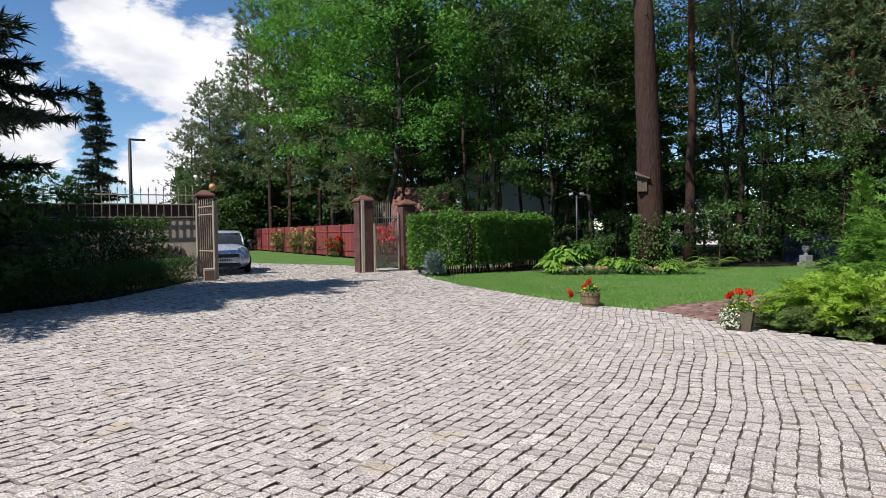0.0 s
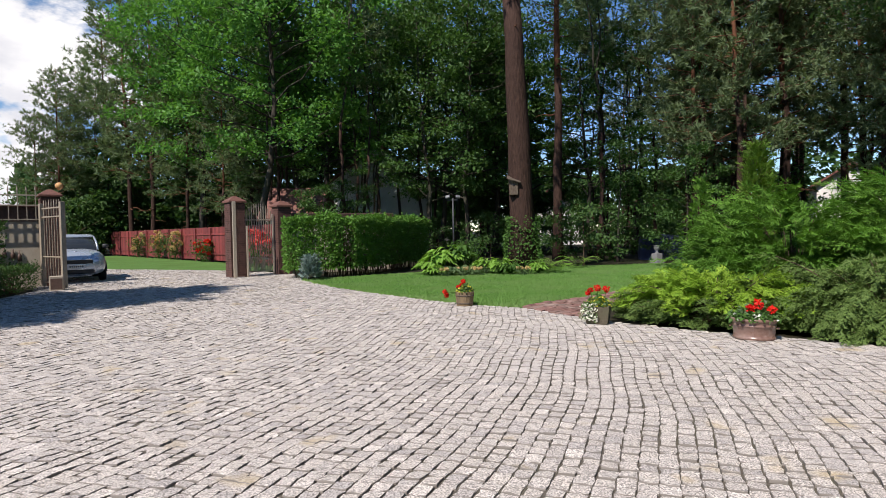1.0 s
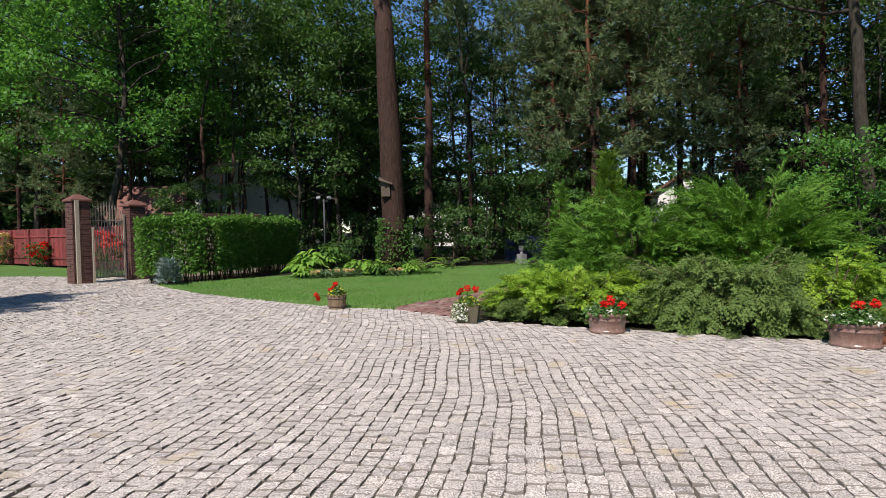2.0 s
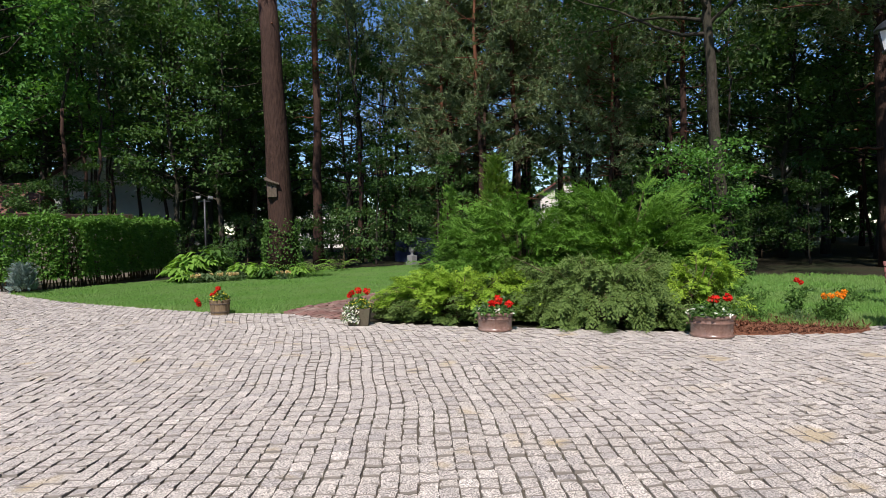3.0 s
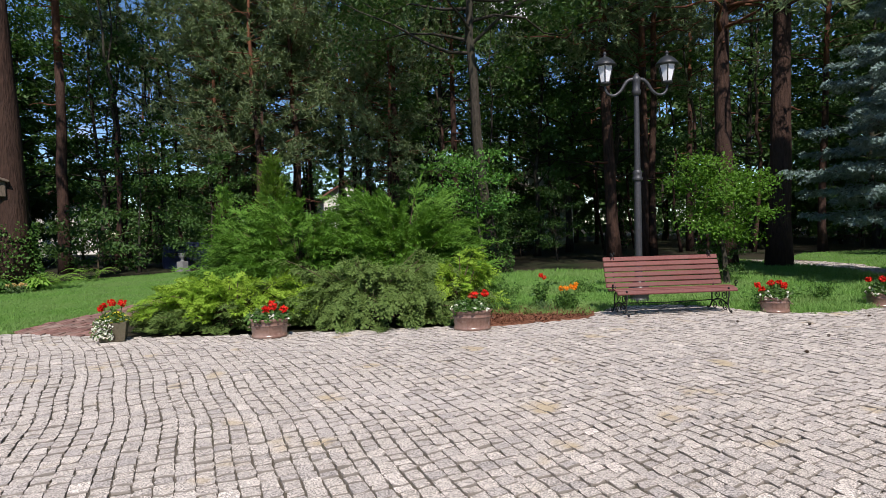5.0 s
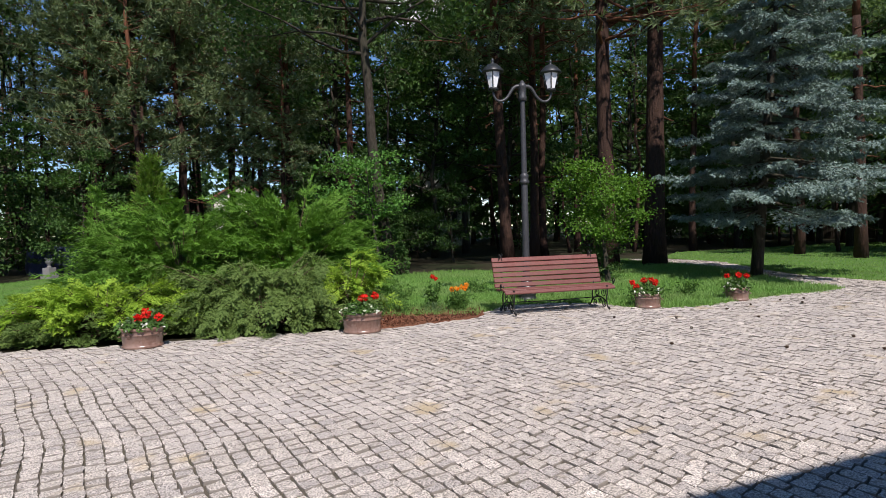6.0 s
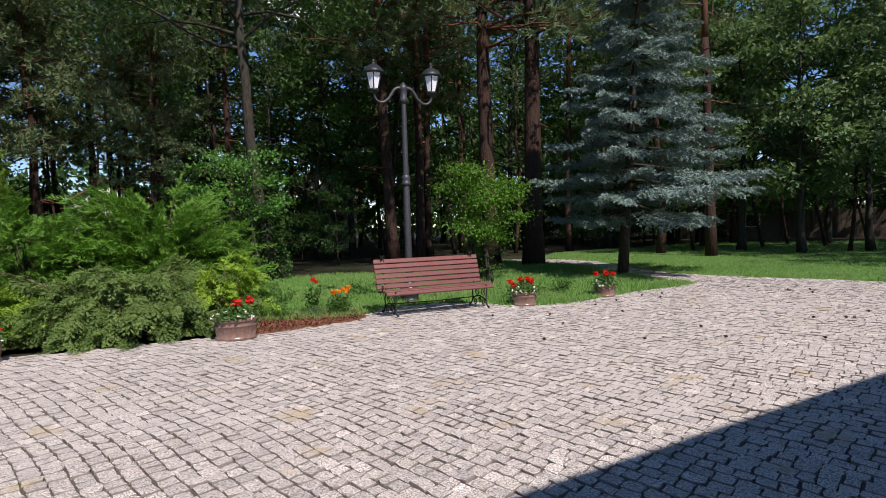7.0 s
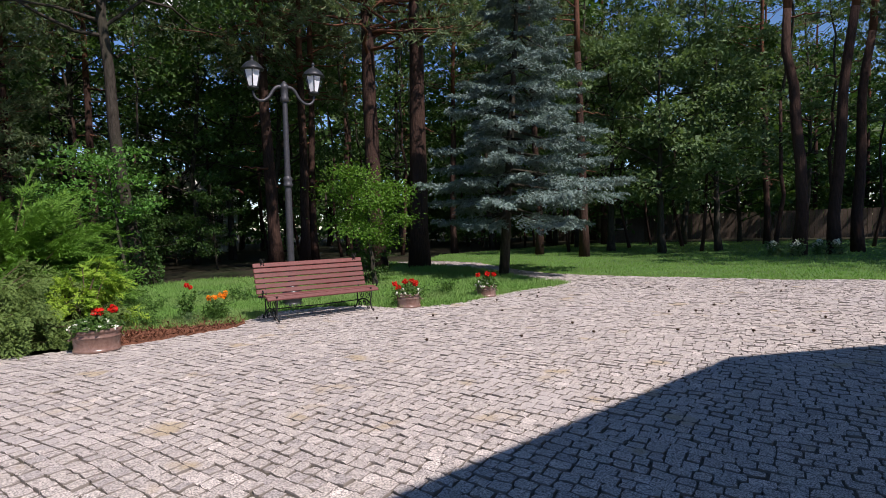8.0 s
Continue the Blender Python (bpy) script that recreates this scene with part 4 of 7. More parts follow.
sapling = put(broadleaf(6.5, 1.7, 0.6, 0.16, 3000, 64, M_bark, M_leaf_mid, 0.06, (0.3, 0.2), 0.3, label="leafy young tree at the wood's edge", name="young_tree"), 30.0, 27.0)
scots = put(pine(20, 8.0, 3.4, 65, 0.17, (0.5, 0.3), limbs=50, tufts=18, needle=0.24, width=0.042, per=8, label="woodland pine with grey-green needles", bend=0.012), 40.0, 31.0)
scots2 = put(pine(17, 4.4, 3.3, 66, 0.15, (-0.5, 0.2), limbs=70, tufts=28, needle=0.26, width=0.058, per=8, label="bushy pine with branches low on the trunk", bend=0.012), 40.4, 27.0)
bush = put(broadleaf(2.6, 1.5, 0.15, 0.16, 1500, 67, M_twig, M_leaf_dark, 0.035, (0, 0), 0.28, label="dark leafy bush at the wood's edge", name="bush"), 27.0, 24.5)
limetree = put(broadleaf(10.5, 3.4, 2.3, 0.22, 7800, 68, M_bark, M_leaf_grey, 0.16, (0, 0), 0.42, label="broad tree with pale green leaves over a shady lawn", name="linden_tree"), 108.5, 27.5)
# plainer kinds for the depth of the wood
oak_far = put(broadleaf(18, 4.4, 3.0, 0.52, 3000, 72, M_bark, M_leaf_dark, 0.17, (0.4, 0.3), 0.55, label="dark woodland tree deep in the wood", name="woodland_tree", tri=True), 2.0, 47.0)
alder_far = put(broadleaf(16, 3.4, 1.6, 0.46, 2800, 73, M_bark, M_leaf_mid, 0.13, (-0.4, 0.2), 0.5, label="slender woodland tree deep in the wood", name="woodland_tree", tri=True), 18.0, 46.0)
pine_far = put(pine(21, 7.5, 3.4, 74, 0.17, (0.4, 0.2), limbs=44, tufts=11, needle=0.36, width=0.10, per=6, label="tall pine deep in the wood", bend=0.01), 56.0, 45.0)

KINDS = {"m": maple, "o": oak, "a": alder, "y": sapling, "p": scots, "q": scots2, "b": bush, "l": limetree, "O": oak_far, "A": alder_far, "P": pine_far}
# trunks that stand out at the wood's edge
put(broadleaf(3.9, 1.3, 2.0, 0.115, 1900, 69, M_bark, M_leaf_maple, 0.05, (-0.3, 0.2), 0.24, label="slim young tree with spreading sunlit leaves", name="young_tree"), 61.4, 17.0)
crook = put(broadleaf(18, 6.2, 7.2, 0.17, 15000, 76, M_bark, M_leaf_dark, 0.2, (-1.1, 0.9), 0.6, label="dark ivied tree with a wide crown at the wood's edge", name="leaning_tree"), 62.6, 18.2)
red_pine = put(pine(21, 9.0, 3.2, 77, 0.19, (0.3, 0.1), limbs=46, tufts=18, needle=0.24, width=0.042, per=8, dead=9, label="pine with a reddish trunk and dead lower twigs", bend=0.006), 52.8, 27.5)
dark_pine = put(pine(23, 8.0, 5.2, 78, 0.25, (-0.4, 0.5), limbs=90, tufts=26, needle=0.26, width=0.05, per=8, dead=4, label="thick dark pine trunk behind the lamp post", bend=0.008), 73.2, 24.5)
again(dark_pine, 75.6, 26.5, 100, 0.85)
again(red_pine, 58.4, 28.5, 140, 0.95)
again(red_pine, 101.8, 25.5, 60, 1.0)
again(red_pine, 37.4, 30.0, 60, 1.0)
# azimuth, distance, kind, scale
PLANTED = (
    (-8.6, 44, "m", 1.1), (-9.6, 45, "q", 0.9), (-6.6, 37, "q", 0.62), (-3.6, 41, "q", 0.6), (-5.8, 40, "m", 1.05), (2.0, 35, "m", 0.95), (0.2, 37, "o", 1.1), (13.4, 33, "o", 0.95), (2.6, 29.5, "y", 0.75), (4.4, 30.5, "y", 0.8), (1.4, 31, "y", 0.62), (16.0, 31, "a", 1.05), (18.6, 35, "o", 1.0), (22.6, 37, "o", 1.0),
    (27.5, 33, "a", 1.0), (31.5, 36, "o", 1.05), (35.8, 34, "q", 0.8), (38.0, 38, "a", 1.0), (50.0, 28, "q", 0.95), (36.8, 29, "q", 0.9), (52.0, 26.5, "q", 0.75), (57.0, 33, "a", 1.05), (57.5, 30, "o", 1.05), (62.5, 25, "y", 0.8), (60.6, 24, "y", 0.62),
    (61.0, 35, "o", 1.1), (66.0, 30, "a", 1.1), (69.0, 34, "o", 1.1), (72.5, 30, "o", 1.0), (76.5, 27, "p", 1.05), (79.5, 33, "p", 1.0), (84.5, 36, "o", 1.1), (89.5, 32, "p", 1.05), (93.0, 36, "o", 1.0), (97.6, 28, "p", 1.0),
    (101.0, 35, "o", 1.1), (104.0, 30, "l", 1.1), (113.0, 29, "l", 0.95), (110.0, 37, "o", 1.0), (116.5, 36, "p", 1.0), (119.0, 40, "o", 1.0), (126.0, 32, "p", 1.0), (129.0, 30, "q", 1.0),
    (-19.2, 58, "q", 0.9), (-18.2, 61, "q", 0.85), (-20.6, 60, "q", 0.68), (-16.6, 60, "q", 0.86), (-15.4, 60, "q", 1.15), (-13.8, 54, "q", 1.4), (-12.2, 50, "q", 1.3), (-15.0, 58, "A", 0.7), (-8.0, 48, "q", 1.2), (-17.4, 60, "A", 0.55), (-11.0, 60, "O", 1.1),
    (43.2, 36, "p", 1.0), (43.8, 29, "q", 1.1), (39.4, 31, "q", 1.05), (47.8, 30.5, "q", 1.15), (48.9, 35, "p", 1.05), (44.3, 58, "p", 1.15), (47.2, 84, "P", 1.3), (44.2, 80, "P", 1.2), (50.0, 62, "P", 1.1), (41.5, 33, "a", 1.0),
    (-33.0, 52, "A", 0.5), (-30.0, 56, "A", 0.45), (-36.0, 48, "O", 0.5),
)
rng = np.random.default_rng(71)
for a, d, k, sc in PLANTED:
    again(KINDS[k], a, d, rng.uniform(0, 360), sc)
taken = [(polar(a, d)[0], polar(a, d)[1]) for a, d, _, _ in PLANTED]
n_far = 0
for _ in range(6000):
    a, d = rng.uniform(-9, 131), math.sqrt(rng.uniform(37 ** 2, 64 ** 2))
    x, y, _z = polar(a, d)
    if n_far >= 70 or min(math.hypot(x - p, y - q) for p, q in taken) < 3.0:
        continue
    if (45.4 < a < 48.0) or (65.0 < a < 66.8 and d < 52) or (4.0 < a < 12.0 and d < 46) or 22.2 < a < 24.2 or 26.0 < a < 28.5 or 32.8 < a < 35.0 or 67.0 < a < 69.0 or 95 < a < 97:
        continue
    taken.append((x, y))
    n_far += 1
    again(KINDS["P" if 41.0 < a < 52.5 else rng.choice(list("OOOAAPPPP"))], a, d, rng.uniform(0, 360), rng.uniform(0.8, 1.15))
# bare young trunks among the trees
pole_tree = put(pine(15, 9.5, 1.5, 75, 0.085, (0.5, 0.3), limbs=16, tufts=10, needle=0.3, width=0.07, per=6, dead=8, label="thin drawn-up pine with a bare trunk", bend=0.05, topmat=M_bark), 28.6, 29.0)
for _ in range(58):
    a, d = rng.uniform(-3, 130), rng.uniform(27, 42)
    if 45.4 < a < 47.6:
        continue
    again(pole_tree, a, d, rng.uniform(0, 360), rng.uniform(0.75, 1.2))
for a, d, t, sc in ((5.4, 33.0, 20, 1.1), (6.9, 36.0, 80, 1.2), (8.3, 34.5, 140, 1.05), (9.6, 37.0, 200, 1.2), (10.9, 34.0, 260, 1.1), (3.4, 36.0, 320, 1.2), (-1.6, 33.0, 45, 1.15), (-0.4, 36.5, 190, 1.2)):
    again(pole_tree, a, d, t, sc)
# dark shrubs under the spruce at the entrance
for a, d, t, sc in ((-34.6, 16.4, 20, 1.05), (-36.0, 14.6, 200, 1.0)):
    again(bush, a, d, t, sc)
again(bush, 82.3, 15.4, 40, 0.36)
again(bush, 81.4, 16.2, 150, 0.3)
# bushes and saplings along the wood's edge
for a in np.arange(13, 66, 4.3):
    if not 43.5 < a < 50 and not 18 < a < 24:
        again(bush, a + rng.uniform(-1, 1), rng.uniform(26, 31), rng.uniform(0, 360), rng.uniform(0.5, 0.95))
for a in (36.0, 54.5, 62.3, 68.0):
    again(sapling, a, rng.uniform(22, 26), rng.uniform(0, 360), rng.uniform(0.55, 0.8))
for _ in range(46):
    a, d = rng.uniform(-4, 131), rng.uniform(36, 56)
    if not 44.5 < a < 49.0:
        again(bush, a, d, rng.uniform(0, 360), rng.uniform(1.0, 2.0))
for a in np.arange(-20, -7, 1.3):
    again(bush, a, rng.uniform(56, 62), rng.uniform(0, 360), rng.uniform(1.8, 2.6))
for a in np.arange(84.0, 132.0, 1.7):
    again(bush, a, rng.uniform(49, 57), rng.uniform(0, 360), rng.uniform(1.6, 2.3))
# unseen tall pines added to the south so that their shade falls over the far lawn
shade_pine = put(pine(26, 13.5, 4.8, 79, 0.3, (0.3, 0.2), limbs=80, tufts=28, needle=0.3, width=0.08, per=8, label="unseen tall dense pine added to shade the far lawn", bend=0.008), 159.2, 24.2)
for x, y, sc in ((10.6, -25.5, 1.0), (14.0, -27.5, 1.0), (18.0, -29.5, 1.0), (6.5, -26.0, 1.0), (22.0, -31.0, 1.0)):
    again(shade_pine, math.degrees(math.atan2(x, y)), math.hypot(x, y), rng.uniform(0, 360), sc)
# the wood goes on behind: one thick belt of foliage
n = 60000
a, d = rng.uniform(-22, 132, n), rng.uniform(66, 86, n)
top = 6.5 + 2.5 * np.sin(a * 0.31) + 2.5 * np.sin(a * 0.83 + 1) + 1.5 * np.sin(a * 2.1)
top = np.maximum(top, 7.5)
top = np.where(a < -12, 8.5, np.where(a > 70, 5.0 + 0.95 * top, top))
z = top * rng.uniform(size=n) ** 0.8
ok = ~((a > 44.8) & (a < 48.4) & (d < 74)) & (np.sin(a * 1.7 + z * 0.9) + np.sin(a * 0.6 - z * 0.5 + 2) > -1.2)
c = np.stack([np.sin(np.radians(a)) * d, np.cos(np.radians(a)) * d, z], 1)[ok]
s = Soup()
leaves(s, c, 0.8, rng, up=0.2, tri=True, aspect=0.8)
solo("far_wood", s, M_leaf_dark, "thick dark woodland in the distance", "woodland", kind="stuff", smooth=False)

# ---- juniper group ----
def juniper(label, cx, cy, ax, rx, ry, h, boughs, per, seed, mat, lowmat=None, plume=0.5, rise=0.55, droop=0.25, spread=0.34, blade=0.042, bw=0.014, lump=0.2, lift=0.4, n_side=14, n_blade=6, wild=0.3, brush=0.45, fan=0.68, splay=0.55):
    """A spreading juniper: boughs arch from the foot to a lumpy outline, and each bears a bunch of plumes that point on outward."""
    rng = np.random.default_rng(seed)
    shrub = thing("juniper", label, "juniper")
    c, sn = math.cos(radians(ax)), math.sin(radians(ax))
    k = np.arange(boughs) + 0.5
    ph = (k * 2.39996 + rng.uniform(-0.25, 0.25, boughs)) % (2 * math.pi)
    el = np.arccos(np.clip(1 - k / boughs * 0.97, 0, 1))
    reach = rng.uniform(0.74, 1.12, boughs) * (1 + lump * np.sin(3 * ph + seed) * np.sin(el))
    wide = np.sin(el) ** 0.8
    tip = np.stack([wide * np.cos(ph) * rx * reach, wide * np.sin(ph) * ry * reach, np.maximum(h * np.cos(el) * reach, 0.05)], 1)
    out = unit(np.stack([np.cos(ph) * wide, np.sin(ph) * wide, np.zeros(boughs)], 1) + 1e-6)
    turn = np.array([[c, -sn, 0], [sn, c, 0], [0, 0, 1]])
    tip, out = tip @ turn.T, out @ turn.T
    base, way, ln, low = [], [], [], []
    wood = Soup()
    for b in range(boughs):
        foot = tip[b] * np.array([0.12, 0.12, 0]) + rng.normal(size=3) * np.array([0.08, 0.08, 0])
        bend = np.array([*(tip[b][:2] * 0.45), tip[b][2] * 0.72])
        f = np.linspace(0, 1, 7)[:, None]
        arc = (1 - f) ** 2 * foot + 2 * f * (1 - f) * bend + f ** 2 * tip[b] + np.array([cx, cy, 0])
        wood.tube(arc, np.linspace(0.02, 0.006, 7), 4, cap=False)
        u = rng.uniform(0.45, 1.0, per) ** 0.7
        at = np.stack([np.interp(u, f[:, 0], arc[:, q]) for q in range(3)], 1) + rng.normal(size=(per, 3)) * np.array([0.05, 0.05, 0.03])
        head = unit(out[b] * (0.55 + 0.6 * math.sin(el[b])) + UP * rise * (0.35 + math.cos(el[b])) + rng.normal(size=(per, 3)) * np.array([wild, wild, wild * 0.6]))
        base.append(at)
        way.append(head)
        ln.append(plume * rng.uniform(0.6, 1.25, per) * (0.7 + 0.3 * u))
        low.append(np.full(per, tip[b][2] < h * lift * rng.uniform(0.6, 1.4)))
    base, way, ln, low = np.concatenate(base), np.concatenate(way), np.concatenate(ln), np.concatenate(low)
    base[:, 2] = np.maximum(base[:, 2], 0.04)
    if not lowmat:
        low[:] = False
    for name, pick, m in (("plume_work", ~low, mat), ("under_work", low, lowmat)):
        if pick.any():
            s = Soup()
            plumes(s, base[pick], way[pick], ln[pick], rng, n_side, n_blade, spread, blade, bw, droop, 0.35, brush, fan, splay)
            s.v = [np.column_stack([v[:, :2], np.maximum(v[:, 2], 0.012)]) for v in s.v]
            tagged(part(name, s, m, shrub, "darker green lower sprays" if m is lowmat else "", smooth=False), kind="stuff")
    tagged(part("branch_work", wood, M_twig, shrub), kind="stuff")
    return shrub


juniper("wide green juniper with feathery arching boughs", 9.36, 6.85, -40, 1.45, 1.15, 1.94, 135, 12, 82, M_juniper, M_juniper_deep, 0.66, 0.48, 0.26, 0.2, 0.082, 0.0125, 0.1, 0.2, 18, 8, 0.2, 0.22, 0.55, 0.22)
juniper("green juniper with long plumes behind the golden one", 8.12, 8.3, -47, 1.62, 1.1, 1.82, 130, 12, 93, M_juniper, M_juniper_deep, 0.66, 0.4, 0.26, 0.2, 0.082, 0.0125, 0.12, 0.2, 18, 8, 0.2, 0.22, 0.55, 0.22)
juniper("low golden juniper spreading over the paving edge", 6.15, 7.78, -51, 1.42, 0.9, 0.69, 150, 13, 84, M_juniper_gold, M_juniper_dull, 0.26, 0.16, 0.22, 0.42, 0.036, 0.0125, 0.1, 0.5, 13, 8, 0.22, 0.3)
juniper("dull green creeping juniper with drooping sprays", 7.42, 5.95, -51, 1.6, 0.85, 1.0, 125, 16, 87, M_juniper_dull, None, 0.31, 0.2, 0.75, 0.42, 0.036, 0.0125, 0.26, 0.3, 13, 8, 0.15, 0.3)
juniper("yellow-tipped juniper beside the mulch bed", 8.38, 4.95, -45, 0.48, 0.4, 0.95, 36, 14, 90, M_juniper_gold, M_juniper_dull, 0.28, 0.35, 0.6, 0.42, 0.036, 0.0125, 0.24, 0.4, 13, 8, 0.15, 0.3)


def cone_shrub(name, label, x, y, h, r, n, mat, seed):
    rng = np.random.default_rng(seed)
    f = rng.uniform(size=n) ** 0.85
    ph = rng.uniform(0, 2 * math.pi, n)
    rr = r * (1 - f) ** 0.8 * rng.uniform(0.75, 1.05, n) + 0.04
    spots = np.column_stack([x + rr * np.cos(ph), y + rr * np.sin(ph), 0.05 + f * h * 0.93, np.cos(ph) * 0.6, np.sin(ph) * 0.6, np.full(n, 0.9), rng.uniform(0.7, 1.2, n)])
    return spray_shrub(name, label, spots, mat, seed + 1, 0.26, 18, blade=0.07, arch=0.2, bw=0.024)


tx, ty, _ = polar(41.6, 15.2)
tagged(cone_shrub("thuja", "upright golden thuja above the junipers", tx, ty, 3.35, 0.6, 900, M_thuja, 101), category="thuja")
tx, ty, _ = polar(37.2, 20.5)
tagged(cone_shrub("thuja", "small dark pointed thuja behind the junipers", tx, ty, 3.0, 0.5, 380, M_juniper, 103), category="thuja")
tagged(cone_shrub("dwarf_spruce", "small grey-green dwarf conifer at the hedge corner", 0.4, 18.85, 0.62, 0.22, 260, M_needle_blue, 105), category="conifer")

# ---- hedges ----
hedge("hedge", "clipped green hedge beside the garden gate", [(-0.05, 20.0), (1.45, 20.15), (1.85, 20.6), (4.9, 24.8)], 1.0, 1.95, 0.10, 30000, M_leaf_hedge, 111, 0.26)
hedge("tall_hedge", "tall dark shrub row against the boundary wall", [(-14.2, 15.2), (-11.5, 16.6), (-8.2, 18.6)], 1.1, 1.85, 0.09, 17000, M_leaf_dark, 115)
hedge("low_hedge", "low dark clipped hedge along the paving", [(-8.9, 10.5), (-8.15, 12.1), (-7.5, 13.7), (-7.5, 18.6)], 1.0, 0.66, 0.06, 16000, M_leaf_dark, 113)


# ---- plant pots ----
def geranium(pot, z, r, n_leaf, heads, seed, white=0, yellow=0, headmat=None, squash=1.0):
    """Leaves, flower heads and small trailing flowers over a pot's rim."""
    rng = np.random.default_rng(seed)
    s = Soup()
    ph, q = rng.uniform(0, 2 * math.pi, n_leaf), rng.uniform(0, 1.1, n_leaf) ** 0.6
    c = np.stack([np.cos(ph) * r * q * squash, np.sin(ph) * r * q, z + rng.uniform(0, 0.16, n_leaf) * (1.25 - q)], 1)
    leaves(s, c, 0.065, rng, up=0.7, aspect=0.95)
    tagged(part("leaf_mass", s, M_leaf_plant, pot, smooth=False), kind="stuff")
    s = Soup()
    leaves(s, c[::3] + rng.normal(size=c[::3].shape) * 0.02 + UP * 0.015, 0.05, rng, up=0.7, aspect=0.9)
    tagged(part("pale_leaf_mass", s, M_leaf_grey, pot, "grey-green pale-edged leaves", smooth=False), kind="stuff")
    for hx, hy, hz, hr in heads:
        st = Soup()
        st.tube(np.array([[hx * 0.5, hy * 0.5, z], [hx, hy, z + (hz - z) * 0.6], [hx * 1.2, hy * 1.2, hz]]), 0.006, 5)
        part("stalk", st, M_leaf_plant, pot)
        p = Soup()
        d = rand_dirs(rng, 64)
        leaves(p, np.array([hx * 1.2, hy * 1.2, hz]) + d * hr * 0.5 * np.array([1, 1, 0.8]), 0.036, rng, out=d, aspect=0.95, up=0.2)
        part("flower_head", p, headmat or M_petal_red, pot, "red geranium bloom", smooth=False)
    if white:
        p = Soup()
        ph, q = rng.uniform(0, 2 * math.pi, white), rng.uniform(0.5, 1.12, white)
        c = np.stack([np.cos(ph) * r * q * squash, np.sin(ph) * r * q, z + rng.uniform(-0.03, 0.13, white) * (1.4 - q)], 1)
        for k in range(4):
            leaves(p, c + rng.normal(size=c.shape) * 0.008, 0.036, rng, up=0.8, aspect=0.95)
        tagged(part("white_bloom", p, M_petal_white, pot, "small white blooms", smooth=False), kind="stuff")
    if yellow:
        p = Soup()
        ph, q = rng.uniform(0, 2 * math.pi, yellow), rng.uniform(0.2, 1.15, yellow)
        c = np.stack([np.cos(ph) * r * q * squash, np.sin(ph) * r * q, z + rng.uniform(0.0, 0.14, yellow) * (1.4 - q)], 1)
        leaves(p, c, 0.06, rng, up=0.6, aspect=0.8)
        part("yellow_foliage", p, M_petal_yellow, pot, "yellow-green trailing foliage", smooth=False)


def bowl_pot(label, m, r, h, seed, heads, white, group="flower pots", squash=1.0, mat=None, n_leaf=420):
    pot = thing("flower_pot", label, "flower pot", m, group)
    s = Soup()
    s.lathe([(0.0, 0.0), (r * 0.88, 0.0), (r * 0.93, 0.008), (r * 0.94, 0.028), (r * 0.925, 0.036), (r * 0.89, 0.044), (r * 0.905, h * 0.3), (r * 0.935, h * 0.62), (r * 0.965, h * 0.64), (r * 0.97, h * 0.68), (r * 0.94, h * 0.705), (r * 0.95, h * 0.84),
             (r * 1.0, h * 0.855), (r * 1.035, h * 0.90), (r * 1.04, h * 0.96), (r * 1.02, h), (r * 0.94, h), (r * 0.90, h * 0.9), (r * 0.88, h * 0.55)], 40, squash=(squash, 1))
    part("bowl", s, mat or M_terracotta, pot)
    e = Soup()
    e.lathe([(0.0, h * 0.86), (r * 0.45, h * 0.88), (r * 0.9, h * 0.84)], 24, squash=(squash, 1))
    part("soil", e, M_pot_soil, pot)
    for sgn in (-1, 1):
        k = Soup()
        a = np.linspace(-0.9, 0.9, 9)
        k.tube(np.stack([sgn * r * squash * 0.955 + sgn * 0.03 * np.cos(a * 1.6), 0.05 * np.sin(a * 1.6), h * 0.62 - 0.02 * np.cos(a)], 1), 0.008, 6)
        part("ear", k, mat or M_terracotta, pot)
    geranium(pot, h * 0.95, r, n_leaf, heads, seed, white, squash=squash)
    return pot


def turned(x, y, deg, z=0.0):
    return Matrix.Translation((x, y, z)) @ Matrix.Rotation(radians(deg), 4, "Z")


bowl_pot("oval brown clay bowl with red geraniums and white blooms", turned(5.62, 6.33, -49), 0.235, 0.265, 121, [(0.05, -0.05, 0.42, 0.075), (0.17, -0.03, 0.38, 0.065), (0.03, 0.08, 0.44, 0.06), (-0.02, -0.1, 0.39, 0.05)], 22, squash=1.12)
bowl_pot("oval brown clay bowl with red geraniums and white blooms", turned(7.36, 4.1, -58), 0.255, 0.285, 122, [(0.02, -0.04, 0.48, 0.085), (0.16, 0.02, 0.50, 0.07)], 46, squash=1.12)
bowl_pot("round terracotta pot with red geraniums on the grass edge", turned(10.72, 0.58, -80), 0.225, 0.245, 123, [(-0.16, -0.05, 0.36, 0.065), (-0.04, 0.0, 0.46, 0.07), (0.10, -0.03, 0.42, 0.07), (0.06, 0.1, 0.45, 0.06), (-0.2, 0.0, 0.42, 0.05)], 30)
bowl_pot("round terracotta pot with red geraniums under the spruce", turned(12.0, -0.82, -92), 0.205, 0.23, 124, [(0.02, -0.02, 0.45, 0.065), (-0.13, 0.03, 0.43, 0.05), (0.13, 0.0, 0.44, 0.05)], 20, n_leaf=460)

